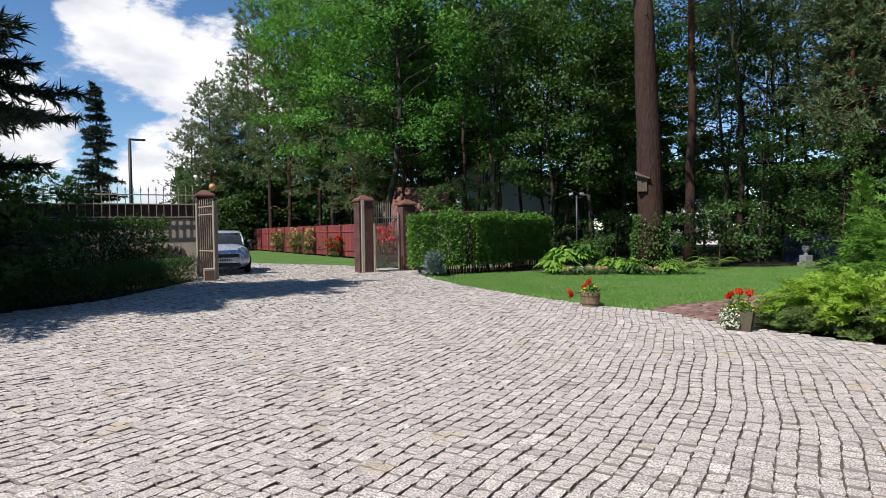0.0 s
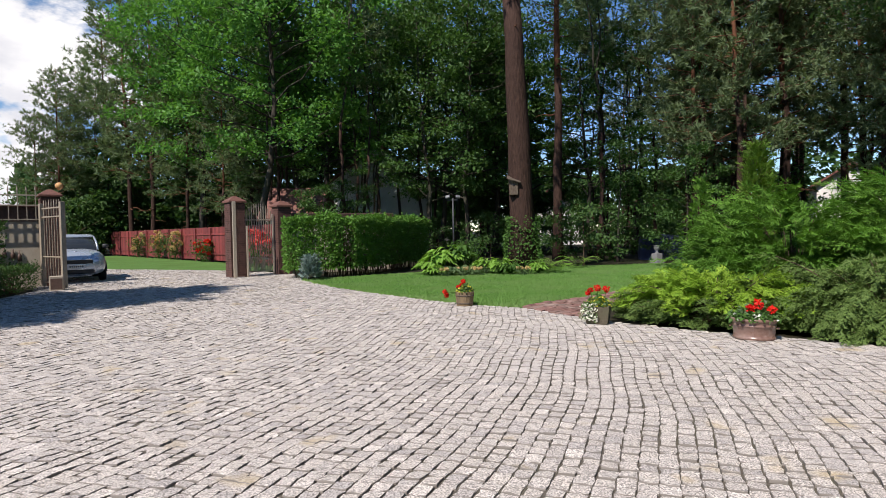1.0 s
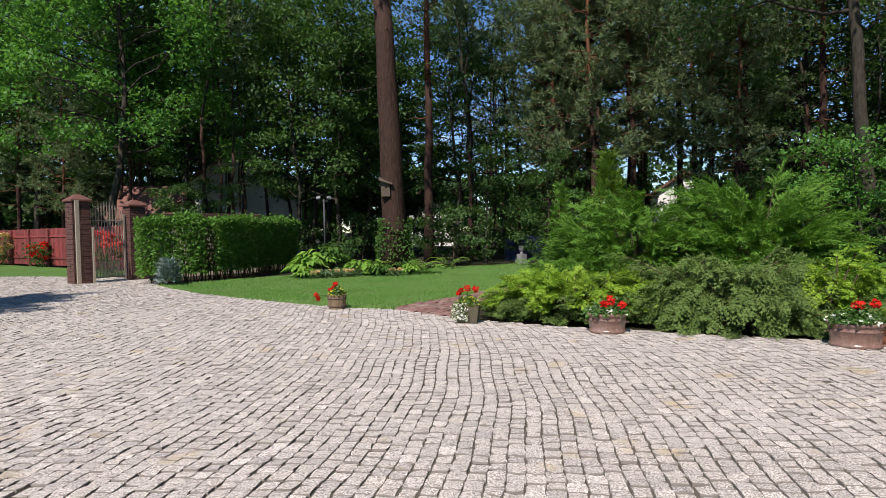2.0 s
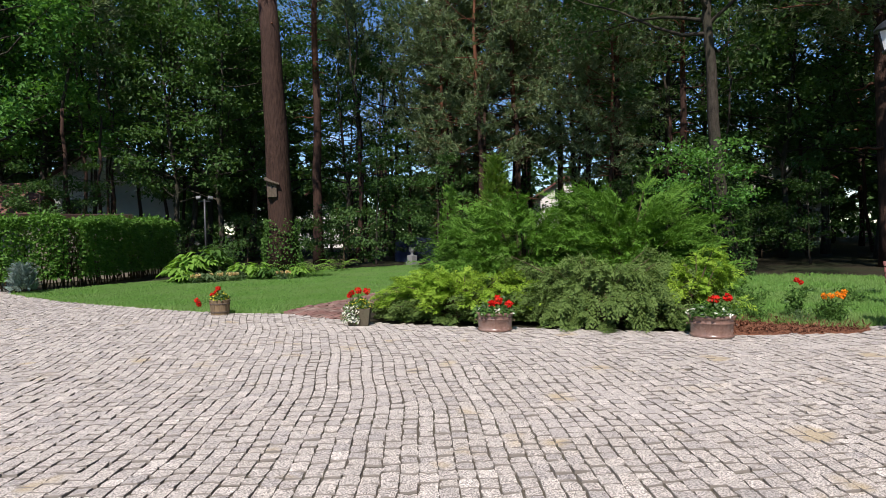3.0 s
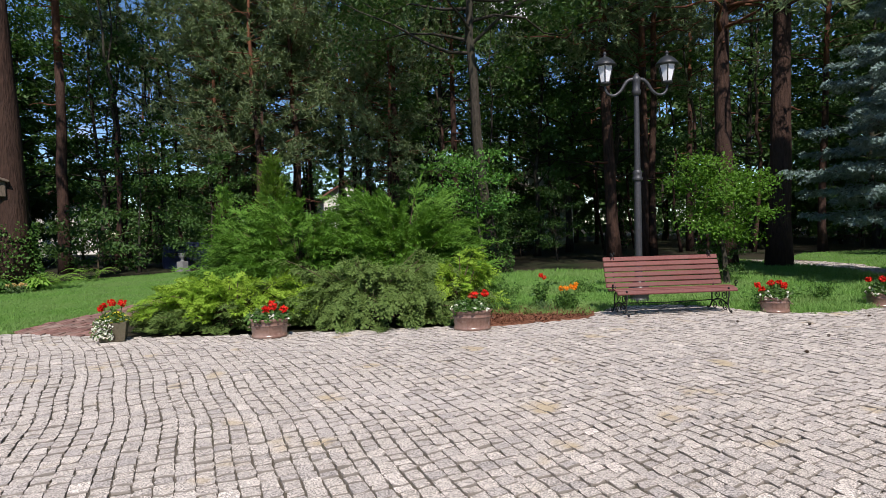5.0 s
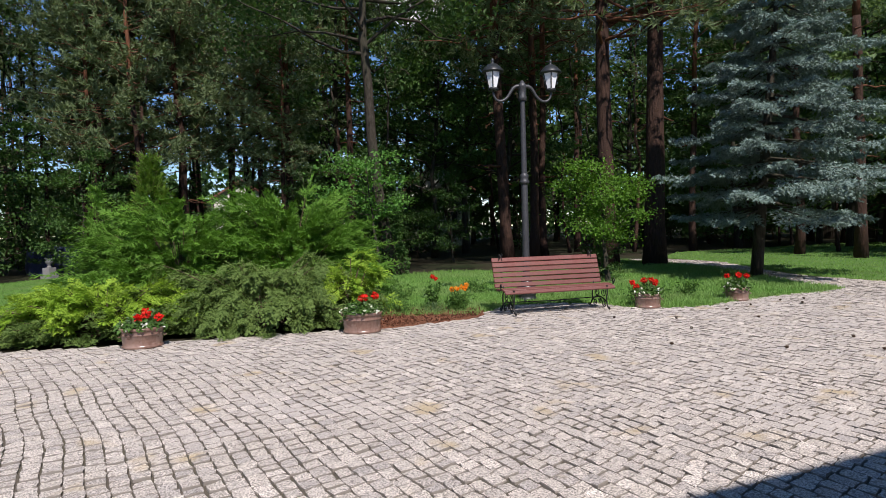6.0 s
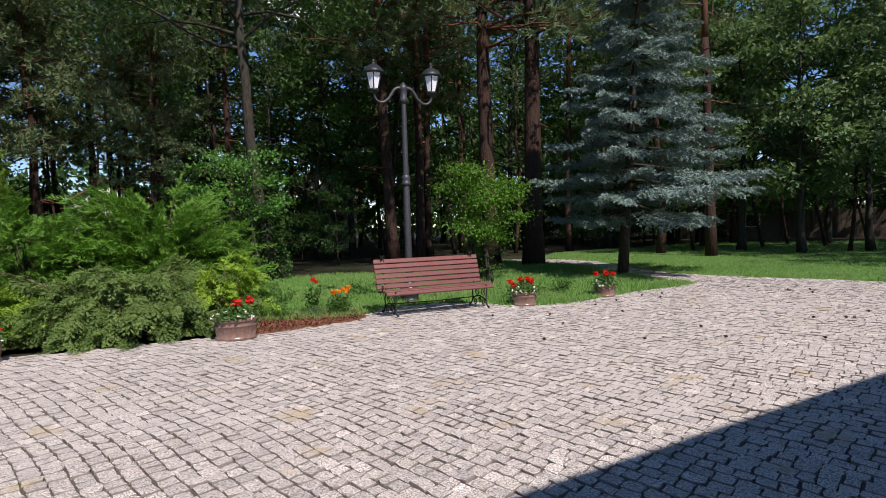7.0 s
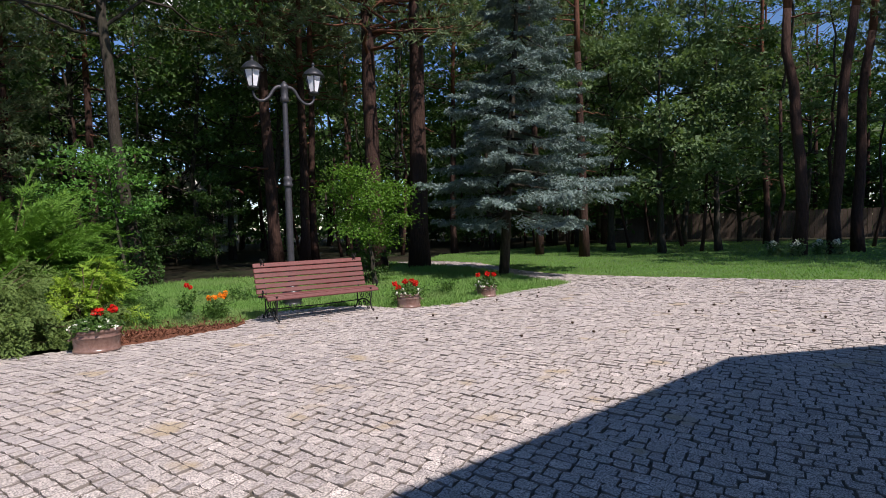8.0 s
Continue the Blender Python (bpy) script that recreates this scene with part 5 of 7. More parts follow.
# wooden tub with red and yellow plants
tub = thing("flower_tub", "weathered wooden tub with red geraniums and yellow foliage", "flower pot", turned(3.12, 10.9, -15) @ Matrix.Scale(0.9, 4), "flower pots")
for k in range(16):
    a = 2 * math.pi * k / 16
    s = Soup()
    s.box((-0.034, -0.012, 0.0), (0.034, 0.012, 0.3), Matrix.Rotation(a, 4, "Z") @ Matrix.Translation((0, 0.158, 0)) @ Matrix.Rotation(-0.1, 4, "X"), 0.005)
    part("stave", s, M_woodpot, tub, smooth=False)
for z, r in ((0.06, 0.179), (0.22, 0.195)):
    s = Soup()
    s.lathe([(r - 0.006, z - 0.014), (r + 0.004, z - 0.014), (r + 0.004, z + 0.014), (r - 0.006, z + 0.014)], 32)
    part("hoop", s, M_boardwood, tub)
s = Soup()
s.lathe([(0.0, 0.27), (0.165, 0.26)], 20)
part("soil", s, M_pot_soil, tub)
geranium(tub, 0.28, 0.17, 240, [(-0.34, -0.06, 0.30, 0.075), (-0.32, -0.02, 0.22, 0.06), (-0.02, 0.0, 0.52, 0.06), (-0.10, 0.02, 0.40, 0.06), (-0.05, 0.05, 0.44, 0.04)], 125, yellow=120)

# square stone planter with white bacopa, yellow leaves and a red head
planter = thing("planter", "square stone planter with white, yellow and red flowers", "flower pot", turned(4.42, 8.12, -35) @ Matrix.Scale(0.88, 4), "flower pots")
s = Soup()
s.add([(-0.17, -0.17, 0), (0.17, -0.17, 0), (0.17, 0.17, 0), (-0.17, 0.17, 0), (-0.21, -0.21, 0.3), (0.21, -0.21, 0.3), (0.21, 0.21, 0.3), (-0.21, 0.21, 0.3), (-0.17, -0.17, 0.3), (0.17, -0.17, 0.3), (0.17, 0.17, 0.3), (-0.17, 0.17, 0.3),
       (-0.16, -0.16, 0.25), (0.16, -0.16, 0.25), (0.16, 0.16, 0.25), (-0.16, 0.16, 0.25)],
      np.array([[0, 1, 5, 4], [1, 2, 6, 5], [2, 3, 7, 6], [3, 0, 4, 7], [4, 5, 9, 8], [5, 6, 10, 9], [6, 7, 11, 10], [7, 4, 8, 11], [8, 9, 13, 12], [9, 10, 14, 13], [10, 11, 15, 14], [11, 8, 12, 15], [3, 2, 1, 0]]))
part("box", s, M_stonepot, planter, smooth=False)
s = Soup()
s.box((-0.165, -0.165, 0.2), (0.165, 0.165, 0.262))
part("soil", s, M_pot_soil, planter, smooth=False)
geranium(planter, 0.3, 0.2, 240, [(0.0, 0.0, 0.60, 0.085), (0.12, 0.02, 0.58, 0.085), (-0.1, 0.0, 0.56, 0.06), (-0.14, 0.03, 0.50, 0.045)], 126, white=0, yellow=150)
rng = np.random.default_rng(127)
s = Soup()
c = np.stack([rng.uniform(-0.26, 0.02, 170), rng.uniform(-0.27, -0.17, 170), rng.uniform(0.06, 0.36, 170)], 1)
leaves(s, c, 0.04, rng, aspect=0.95)
part("trailing_bloom", s, M_petal_white, planter, "cascade of small white blooms", smooth=False)
s = Soup()
leaves(s, c + rng.normal(size=c.shape) * 0.02 + np.array([0, 0.02, 0]), 0.04, rng, aspect=0.8)
part("trailing_leaves", s, M_leaf_plant, planter, smooth=False)


# ---- bench ----
def scroll(cx, cy, r0, r1, a0, turns, n=22):
    """A flat spiral in the side plane: rows of forward, up."""
    t = np.linspace(0, 1, n)
    r = r0 + (r1 - r0) * t
    a = radians(a0) + 2 * math.pi * turns * t
    return np.stack([cx + r * np.cos(a), cy + r * np.sin(a)], 1)


bench_m = Matrix.Translation((9.95, 1.99, 0)) @ Matrix.Rotation(math.atan2(-1.30, 1.10), 4, "Z")
bench = thing("bench", "park bench with red-brown slats on wrought-iron legs", "bench", bench_m)
HALF = 0.98
# local: x along the bench, y towards the back, z up
for k in range(5):
    y0 = -0.27 + k * 0.085
    z0 = (0.375, 0.408, 0.414, 0.408, 0.40)[k]
    s = Soup()
    s.box((-HALF, -0.034, -0.016), (HALF, 0.034, 0.016), Matrix.Translation((0, y0, z0)) @ Matrix.Rotation(radians((48, 12, -2, -5, -6)[k]), 4, "X"), 0.008)
    part("seat_slat", s, M_slat, bench, smooth=False)
for k in range(6):
    h = 0.055 + k * 0.082
    s = Soup()
    s.box((-HALF, -0.015, -0.036), (HALF, 0.015, 0.036), Matrix.Translation((0, 0.15 + h * 0.30, 0.40 + h)) @ Matrix.Rotation(radians(-17), 4, "X"), 0.008)
    part("back_slat", s, M_slat, bench, smooth=False)
for x in (-0.83, 0.83):
    leg = thing("leg_frame", "", "", None)
    leg.parent = bench
    leg_parts = {
        "front_leg": np.array([(-0.27, 0.40), (-0.30, 0.30), (-0.25, 0.18), (-0.28, 0.07), (-0.335, 0.02), (-0.36, 0.035), (-0.345, 0.06)]),
        "rear_leg": np.array([(0.12, 0.38), (0.20, 0.28), (0.17, 0.16), (0.23, 0.06), (0.29, 0.02), (0.315, 0.04), (0.295, 0.065)]),
        "seat_bar": np.array([(-0.31, 0.40), (-0.15, 0.392), (0.05, 0.372), (0.14, 0.375)]),
        "back_bar": np.array([(0.13, 0.37), (0.20, 0.55), (0.275, 0.78), (0.31, 0.90), (0.29, 0.945), (0.255, 0.93), (0.262, 0.90)]),
        "cross_bar": np.array([(-0.27, 0.13), (-0.1, 0.20), (0.05, 0.20), (0.19, 0.13)]),
    }
    for nm, p in leg_parts.items():
        s = Soup()
        t = np.linspace(0, 1, len(p))
        tt = np.linspace(0, 1, 26)
        px, pz = np.interp(tt, t, p[:, 0]), np.interp(tt, t, p[:, 1])
        ker = np.ones(5) / 5
        px = np.convolve(np.pad(px, 2, "edge"), ker, "valid")
        pz = np.convolve(np.pad(pz, 2, "edge"), ker, "valid")
        s.tube(np.stack([np.full(26, x), px, pz], 1), 0.0125, 6)
        part(nm, s, M_iron, leg)
    for cxx, cyy, r0, a0, tn in ((-0.16, 0.28, 0.085, 90, 1.4), (0.02, 0.28, 0.085, 90, -1.4), (-0.18, 0.1, 0.06, 200, 1.3), (0.1, 0.1, 0.06, -20, -1.3), (-0.06, 0.13, 0.05, 0, 1.5)):
        q = scroll(cxx, cyy, r0, 0.018, a0, tn)
        s = Soup()
        s.tube(np.column_stack([np.full(len(q), x), q]), 0.008, 5)
        part("scroll", s, M_iron, leg)
    # the seat bar ends in a curl in front of the slats, and two curls rise over the back
    for dx in (-0.025, 0.025):
        q = np.concatenate([np.array([(0.27, 0.86), (0.285, 0.92)]), scroll(0.262, 0.945, 0.03, 0.012, 20, 0.9, 12)])
        s = Soup()
        s.tube(np.column_stack([np.full(len(q), x + dx), q]), 0.007, 5)
        part("back_curl", s, M_iron, leg)
    xe = math.copysign(HALF + 0.03, x)
    q = np.concatenate([np.array([(0.0, 0.39), (-0.14, 0.40), (-0.2, 0.43)]), scroll(-0.2, 0.475, 0.045, 0.014, -90, 1.1, 14)])
    s = Soup()
    s.tube(np.column_stack([np.full(len(q), xe), q]), 0.009, 6)
    s.tube(np.array([[x, 0.0, 0.385], [xe, 0.0, 0.39]]), 0.009, 6)
    part("seat_curl", s, M_iron, leg)
s = Soup()
s.tube(np.array([[-0.83, 0.0, 0.19], [0, 0.0, 0.175], [0.83, 0.0, 0.19]]), 0.009, 6)
part("tie_rod", s, M_iron, bench)

# ---- street lamp behind the bench ----
lamp = thing("street_lamp", "old-fashioned grey double lamp post behind the bench", "lamp post", turned(11.1, 2.78, -56))
s = Soup()
s.lathe([(0.0, 0.0), (0.19, 0.0), (0.2, 0.04), (0.175, 0.08), (0.165, 0.11), (0.195, 0.17), (0.19, 0.25), (0.145, 0.33), (0.10, 0.38), (0.078, 0.46), (0.072, 0.5)], 28)
part("base", s, M_lantern_cap, lamp, "dark bulbous foot")
s = Soup()
s.lathe([(0.07, 0.46), (0.066, 1.2), (0.062, 2.18), (0.058, 2.22)], 20)
part("lower_pole", s, M_lamp_iron, lamp)
s = Soup()
s.lathe([(0.066, 2.2), (0.088, 2.22), (0.092, 2.26), (0.072, 2.28), (0.082, 2.33), (0.086, 2.36), (0.062, 2.4)], 20)
part("collar", s, M_lamp_iron, lamp)
s = Soup()
s.lathe([(0.056, 2.38), (0.047, 3.72), (0.045, 3.76)], 18)
part("upper_pole", s, M_lamp_iron, lamp)
s = Soup()
s.lathe([(0.05, 3.74), (0.078, 3.76), (0.082, 3.82), (0.066, 3.86), (0.072, 3.98), (0.082, 4.0), (0.08, 4.05), (0.05, 4.08), (0.03, 4.12), (0.0, 4.14)], 18)
part("head", s, M_lamp_iron, lamp)
for sgn in (-1, 1):
    t = np.array([(0.04, 4.02), (0.12, 4.03), (0.2, 3.97), (0.25, 3.86), (0.33, 3.77), (0.43, 3.73), (0.52, 3.77), (0.56, 3.85), (0.56, 3.93)])
    k = np.linspace(0, 1, len(t))
    kk = np.linspace(0, 1, 28)
    q = np.stack([np.interp(kk, k, t[:, 0]), np.interp(kk, k, t[:, 1])], 1)
    ker = np.ones(5) / 5
    q = np.stack([np.convolve(np.pad(q[:, c], 2, "edge"), ker, "valid") for c in (0, 1)], 1)
    arm = part("arm", Soup().tube(np.column_stack([sgn * q[:, 0], 0 * q[:, 0], q[:, 1]]), np.linspace(0.036, 0.02, 28), 10), M_lamp_iron, lamp)
    lant = thing("lantern", "black lantern with opal glass panes", "", None)
    lant.parent = lamp
    lx, lz = sgn * 0.56, 3.94
    a6 = np.arange(6) * math.pi / 3 + 0.26
    lo = np.stack([lx + 0.085 * np.cos(a6), 0.085 * np.sin(a6), np.full(6, lz + 0.03)], 1)
    hi = np.stack([lx + 0.155 * np.cos(a6), 0.155 * np.sin(a6), np.full(6, lz + 0.33)], 1)
    for j in range(6):
        k2 = (j + 1) % 6
        s = Soup()
        s.add([lo[j], lo[k2], hi[k2], hi[j], lo[j] * 0.98 + np.array([lx, 0, lz]) * 0.02, lo[k2] * 0.98 + np.array([lx, 0, lz]) * 0.02, hi[k2] * 0.98 + np.array([lx, 0, lz + 0.3]) * 0.02, hi[j] * 0.98 + np.array([lx, 0, lz + 0.3]) * 0.02],
              np.array([[0, 1, 2, 3], [7, 6, 5, 4]]))
        part("pane", s, M_opal, lant, "milky white glass", smooth=False)
        s = Soup()
        s.tube(np.array([lo[j], hi[j]]), 0.011, 5)
        part("bar", s, M_lantern_cap, lant)
    s = Soup()
    s.lathe([(0.02, lz - 0.02), (0.09, lz), (0.1, lz + 0.03), (0.085, lz + 0.045), (0.0, lz + 0.045)], 12, centre=(lx, 0, 0))
    part("lantern_base", s, M_lantern_cap, lant)
    s = Soup()
    s.lathe([(0.0, lz + 0.32), (0.17, lz + 0.32), (0.205, lz + 0.335), (0.2, lz + 0.355), (0.15, lz + 0.42), (0.085, lz + 0.475), (0.03, lz + 0.50), (0.022, lz + 0.53), (0.035, lz + 0.555), (0.012, lz + 0.585), (0.0, lz + 0.6)], 18, centre=(lx, 0, 0))
    part("cap", s, M_lantern_cap, lant)

# ---- plants of the mulch bed ----
def flower_plant(name, label, x, y, h, r, n, leaf, mat, seed, heads=(), headmat=None, category="plant", narrow=0.6):
    rng = np.random.default_rng(seed)
    pl = thing(name, label, category, Matrix.Translation((x, y, 0)))
    st = Soup()
    tips = []
    for k in range(7):
        a = 2 * math.pi * k / 7 + rng.uniform(-0.3, 0.3)
        tip = np.array([math.cos(a) * r * 0.7, math.sin(a) * r * 0.7, h * rng.uniform(0.7, 1.0)])
        st.tube(wander((0, 0, 0), tip, 5, 0.03, rng), np.linspace(0.008, 0.004, 5), 4, cap=False)
        tips.append(tip)
    tagged(part("stem_work", st, M_leaf_plant, pl), kind="stuff")
    s = Soup()
    q = rng.uniform(0.12, 1.0, (n, 1))
    c = np.array(tips)[rng.integers(0, 7, n)] * q + rng.normal(size=(n, 3)) * np.array([r, r, r * 0.6]) * 0.28
    c[:, 2] = np.maximum(c[:, 2], 0.02)
    leaves(s, c, leaf, rng, aspect=narrow)
    tagged(part("leaf_mass", s, mat, pl, smooth=False), kind="stuff")
    for hx, hy, hz, hr in heads:
        p = Soup()
        d = rand_dirs(rng, 60)
        leaves(p, np.array([hx, hy, hz]) + d * hr * 0.6, hr * 0.75, rng, out=d, aspect=0.9)
        part("bloom", p, headmat, pl, smooth=False)
    return pl


flower_plant("rose_bush", "young rose with one red bloom in the mulch", 9.62, 4.06, 0.5, 0.2, 300, 0.06, M_leaf_plant, 131, [(0.0, -0.02, 0.58, 0.042), (0.05, -0.05, 0.54, 0.035)], M_petal_red, "rose", 0.7)
flower_plant("lily", "clump of orange lilies beside the bench", 9.5, 3.52, 0.34, 0.2, 420, 0.11, M_leaf_plant, 133, [(-0.13, 0.05, 0.4, 0.042), (-0.04, 0.0, 0.39, 0.04), (0.07, -0.05, 0.41, 0.042), (0.14, -0.1, 0.44, 0.04), (0.02, -0.12, 0.40, 0.036)], M_petal_orange, "lily", 0.2)
flower_plant("small_shrub", "sparse little shrub in the mulch", 9.15, 4.5, 0.34, 0.22, 170, 0.045, M_leaf_plant, 135)
flower_plant("small_shrub", "sparse little shrub in the mulch", 9.0, 4.28, 0.2, 0.18, 140, 0.045, M_leaf_plant, 137)
flower_plant("small_shrub", "low lavender-like tuft in the mulch", 9.25, 3.85, 0.2, 0.2, 200, 0.05, M_leaf_grey, 139, narrow=0.25)
flower_plant("small_shrub", "tuft of fresh leaves beside the mulch", 9.9, 3.75, 0.2, 0.22, 200, 0.07, M_leaf_plant, 140, narrow=0.3)
for k, (a, d, sc) in enumerate(((60.5, 12.5, 1.0), (62.6, 13.0, 1.2), (64.0, 12.0, 0.8), (71.0, 12.8, 0.9), (86.0, 11.4, 0.9), (87.5, 11.8, 0.8), (90.0, 12.6, 0.9), (93.8, 12.9, 0.9))):
    x, y, _ = polar(a, d)
    flower_plant("wild_plant", "tall uncut weeds in the rough grass", x, y, 0.34 * sc, 0.28, 220, 0.08, M_leaf_plant, 141 + k, narrow=0.35)

# ---- flower bed round the tall pine ----
def hosta(label, x, y, r, h, n, leaf, mat, seed, aspect=0.55, category="plant", name="hosta"):
    rng = np.random.default_rng(seed)
    pl = thing(name, label, category, Matrix.Translation((x, y, 0)))
    s, st = Soup(), Soup()
    for k in range(n):
        a = rng.uniform(0, 2 * math.pi)
        q = rng.uniform(0.25, 1.0)
        d = np.array([math.cos(a), math.sin(a), 0])
        b = d * r * q * 0.65 + UP * h * (1.05 - 0.55 * q) * rng.uniform(0.75, 1.1)
        st.tube(np.array([[0, 0, 0], b * 0.6 + UP * 0.05, b]), 0.006, 3, cap=False)
        side = np.array([-d[1], d[0], 0])
        ln, w = leaf * rng.uniform(0.7, 1.2), leaf * aspect * 0.5 * rng.uniform(0.8, 1.1)
        fall = rng.uniform(0.15, 0.6)
        v = [b, b + d * ln * 0.4 + side * w + UP * 0.02, b + d * ln * 0.45 - UP * 0.02, b + d * ln * 0.4 - side * w + UP * 0.02, b + d * ln - UP * ln * fall]
        s.add(v, np.array([[0, 1, 2], [0, 2, 3], [1, 4, 2], [2, 4, 3]]))
    tagged(part("leaf_mass", s, mat, pl, smooth=False), kind="stuff")
    tagged(part("stem_work", st, M_leaf_plant, pl), kind="stuff")
    return pl


def fern(label, x, y, r, n, seed):
    rng = np.random.default_rng(seed)
    pl = thing("fern", label, "fern", Matrix.Translation((x, y, 0)))
    s = Soup()
    for k in range(n):
        a = 2 * math.pi * k / n + rng.uniform(-0.2, 0.2)
        d = np.array([math.cos(a), math.sin(a), 0])
        side = np.array([-d[1], d[0], 0])
        ln = r * rng.uniform(0.8, 1.2)
        t = np.linspace(0.1, 1, 14)
        p = d * (ln * t)[:, None] + UP * (ln * (1.5 * t - 1.15 * t ** 2))[:, None]
        for sgn in (-1, 1):
            w = ln * 0.26 * (1.05 - t)[:, None]
            v = np.stack([p, p + side * sgn * w + d * 0.03 - UP * 0.02, p + d * 0.045], 1).reshape(-1, 3)
            s.add(v, np.arange(len(v)).reshape(-1, 3))
    part("fronds", s, M_leaf_hosta, pl, smooth=False)
    return pl


rng = np.random.default_rng(151)
for k, (a, d, r, h, lf, mat) in enumerate(((12.3, 19.9, 0.5, 0.4, 0.36, M_leaf_hosta), (13.3, 20.1, 0.62, 0.7, 0.42, M_leaf_hosta), (14.4, 20.3, 0.66, 0.8, 0.40, M_leaf_hosta), (15.4, 20.4, 0.7, 0.85, 0.36, M_leaf_plant),
                                        (13.0, 19.3, 0.45, 0.25, 0.26, M_leaf_hosta), (14.6, 19.3, 0.42, 0.22, 0.24, M_leaf_grey), (16.2, 19.6, 0.4, 0.25, 0.22, M_leaf_grey), (17.9, 19.9, 0.6, 0.42, 0.30, M_leaf_hosta),
                                        (19.2, 19.7, 0.5, 0.4, 0.3, M_leaf_hosta), (20.2, 19.4, 0.45, 0.3, 0.26, M_leaf_plant), (22.8, 19.6, 0.42, 0.28, 0.24, M_leaf_hosta))):
    x, y, _ = polar(a, d)
    hosta("broad-leaved clump of fresh green leaves in the flower bed", x, y, r, h * 1.3, 80, lf * 0.85, mat, 152 + k)
for k, (a, d, r) in enumerate(((18.6, 20.4, 0.75), (23.6, 20.3, 0.7), (24.6, 20.0, 0.6), (22.0, 20.6, 0.8), (26.5, 22.5, 0.8))):
    x, y, _ = polar(a, d)
    fern("fern with arching pale green fronds", x, y, r, 13, 171 + k)
for k, (a, d) in enumerate(((15.8, 19.2), (17.2, 19.3), (21.4, 19.2), (14.0, 19.0))):
    x, y, _ = polar(a, d)
    flower_plant("groundcover", "cream-flowering groundcover at the lawn edge", x, y, 0.22, 0.3, 260, 0.06, M_leaf_grey, 181 + k, [(rng.uniform(-0.2, 0.2), rng.uniform(-0.2, 0.1), 0.22, 0.05) for _ in range(6)], M_petal_cream)
flower_plant("tall_shrub", "airy shrub standing above the flower bed", *polar(16.4, 21.0)[:2], 1.35, 0.6, 620, 0.09, M_leaf_mid, 186)
# bird house on the pine
bh = thing("bird_house", "weathered wooden bird house fixed to the pine trunk", "bird house", Matrix.Translation((polar(21.3, 21.0)[0] - 0.36, polar(21.3, 21.0)[1] - 0.22, 2.62)) @ Matrix.Rotation(radians(-20), 4, "Z") @ Matrix.Scale(1.5, 4))
s = Soup()
s.box((-0.1, -0.1, 0), (0.1, 0.1, 0.34), None, 0.008)
part("box", s, M_boardwood, bh, smooth=False)
s = Soup()
s.box((-0.16, -0.18, -0.012), (0.16, 0.15, 0.012), Matrix.Translation((0, 0, 0.37)) @ Matrix.Rotation(radians(16), 4, "X") @ Matrix.Rotation(radians(18), 4, "Y"), 0.004)
part("roof", s, M_boardwood, bh, smooth=False)
# black disc on the front stands in for the shade inside the entry
s = Soup()
s.tube(np.array([[0, -0.099, 0.22], [0, -0.104, 0.22]]), 0.025, 12)
part("hole", s, M_black, bh)

# garden floodlight mast behind the bed
x, y, _ = polar(14.75, 23.4)
mast = thing("light_mast", "slim steel mast with two small floodlights", "garden light", turned(x, y, -15))
s = Soup()
s.tube(np.array([[0, 0, -0.05], [0, 0, 1.4], [0, 0, 2.72]]), 0.036, 10)
part("pole", s, M_lamp_iron, mast)
s = Soup()
s.box((-0.22, -0.03, 2.62), (0.22, 0.03, 2.66), None, 0.006)
part("bracket", s, M_lamp_iron, mast, smooth=False)
for sx in (-0.2, 0.2):
    s = Soup()
    s.box((-0.085, -0.05, -0.065), (0.085, 0.05, 0.065), Matrix.Translation((sx, -0.06, 2.76)) @ Matrix.Rotation(radians(-35), 4, "X") @ Matrix.Rotation(radians(sx * 90), 4, "Z"), 0.02)
    head = part("floodlight", s, M_grey_plastic, mast, smooth=False)

# stone urn and a navy cover behind the junipers
x, y, _ = polar(33.4, 26.0)
urn = thing("garden_urn", "pale stone urn on a square plinth", "urn", turned(x, y, 10) @ Matrix.Scale(0.85, 4))
s = Soup()
s.box((-0.24, -0.24, -0.05), (0.24, 0.24, 0.1), None, 0.01)
s.box((-0.18, -0.18, 0.1), (0.18, 0.18, 0.42), None, 0.01)
part("plinth", s, M_stone, urn, smooth=False)
s = Soup()
s.lathe([(0.0, 0.42), (0.12, 0.42), (0.07, 0.48), (0.05, 0.54), (0.13, 0.62), (0.16, 0.72), (0.13, 0.78), (0.17, 0.82), (0.15, 0.83), (0.0, 0.78)], 20)
part("vase", s, M_stone, urn)
x, y, _ = polar(33.8, 29.5)
s = Soup()
s.lathe([(1.05, -0.05), (1.08, 0.3), (1.02, 0.85), (1.04, 0.92), (0.9, 1.0), (0.45, 1.08), (0.0, 1.1)], 28)
solo("pool_cover", s, M_blue, "navy tarpaulin over a round garden pool", "tarpaulin", turned(x, y, 0))

# ---- gate piers and gates ----
GE = np.array((math.cos(radians(27)), math.sin(radians(27)), 0.0))


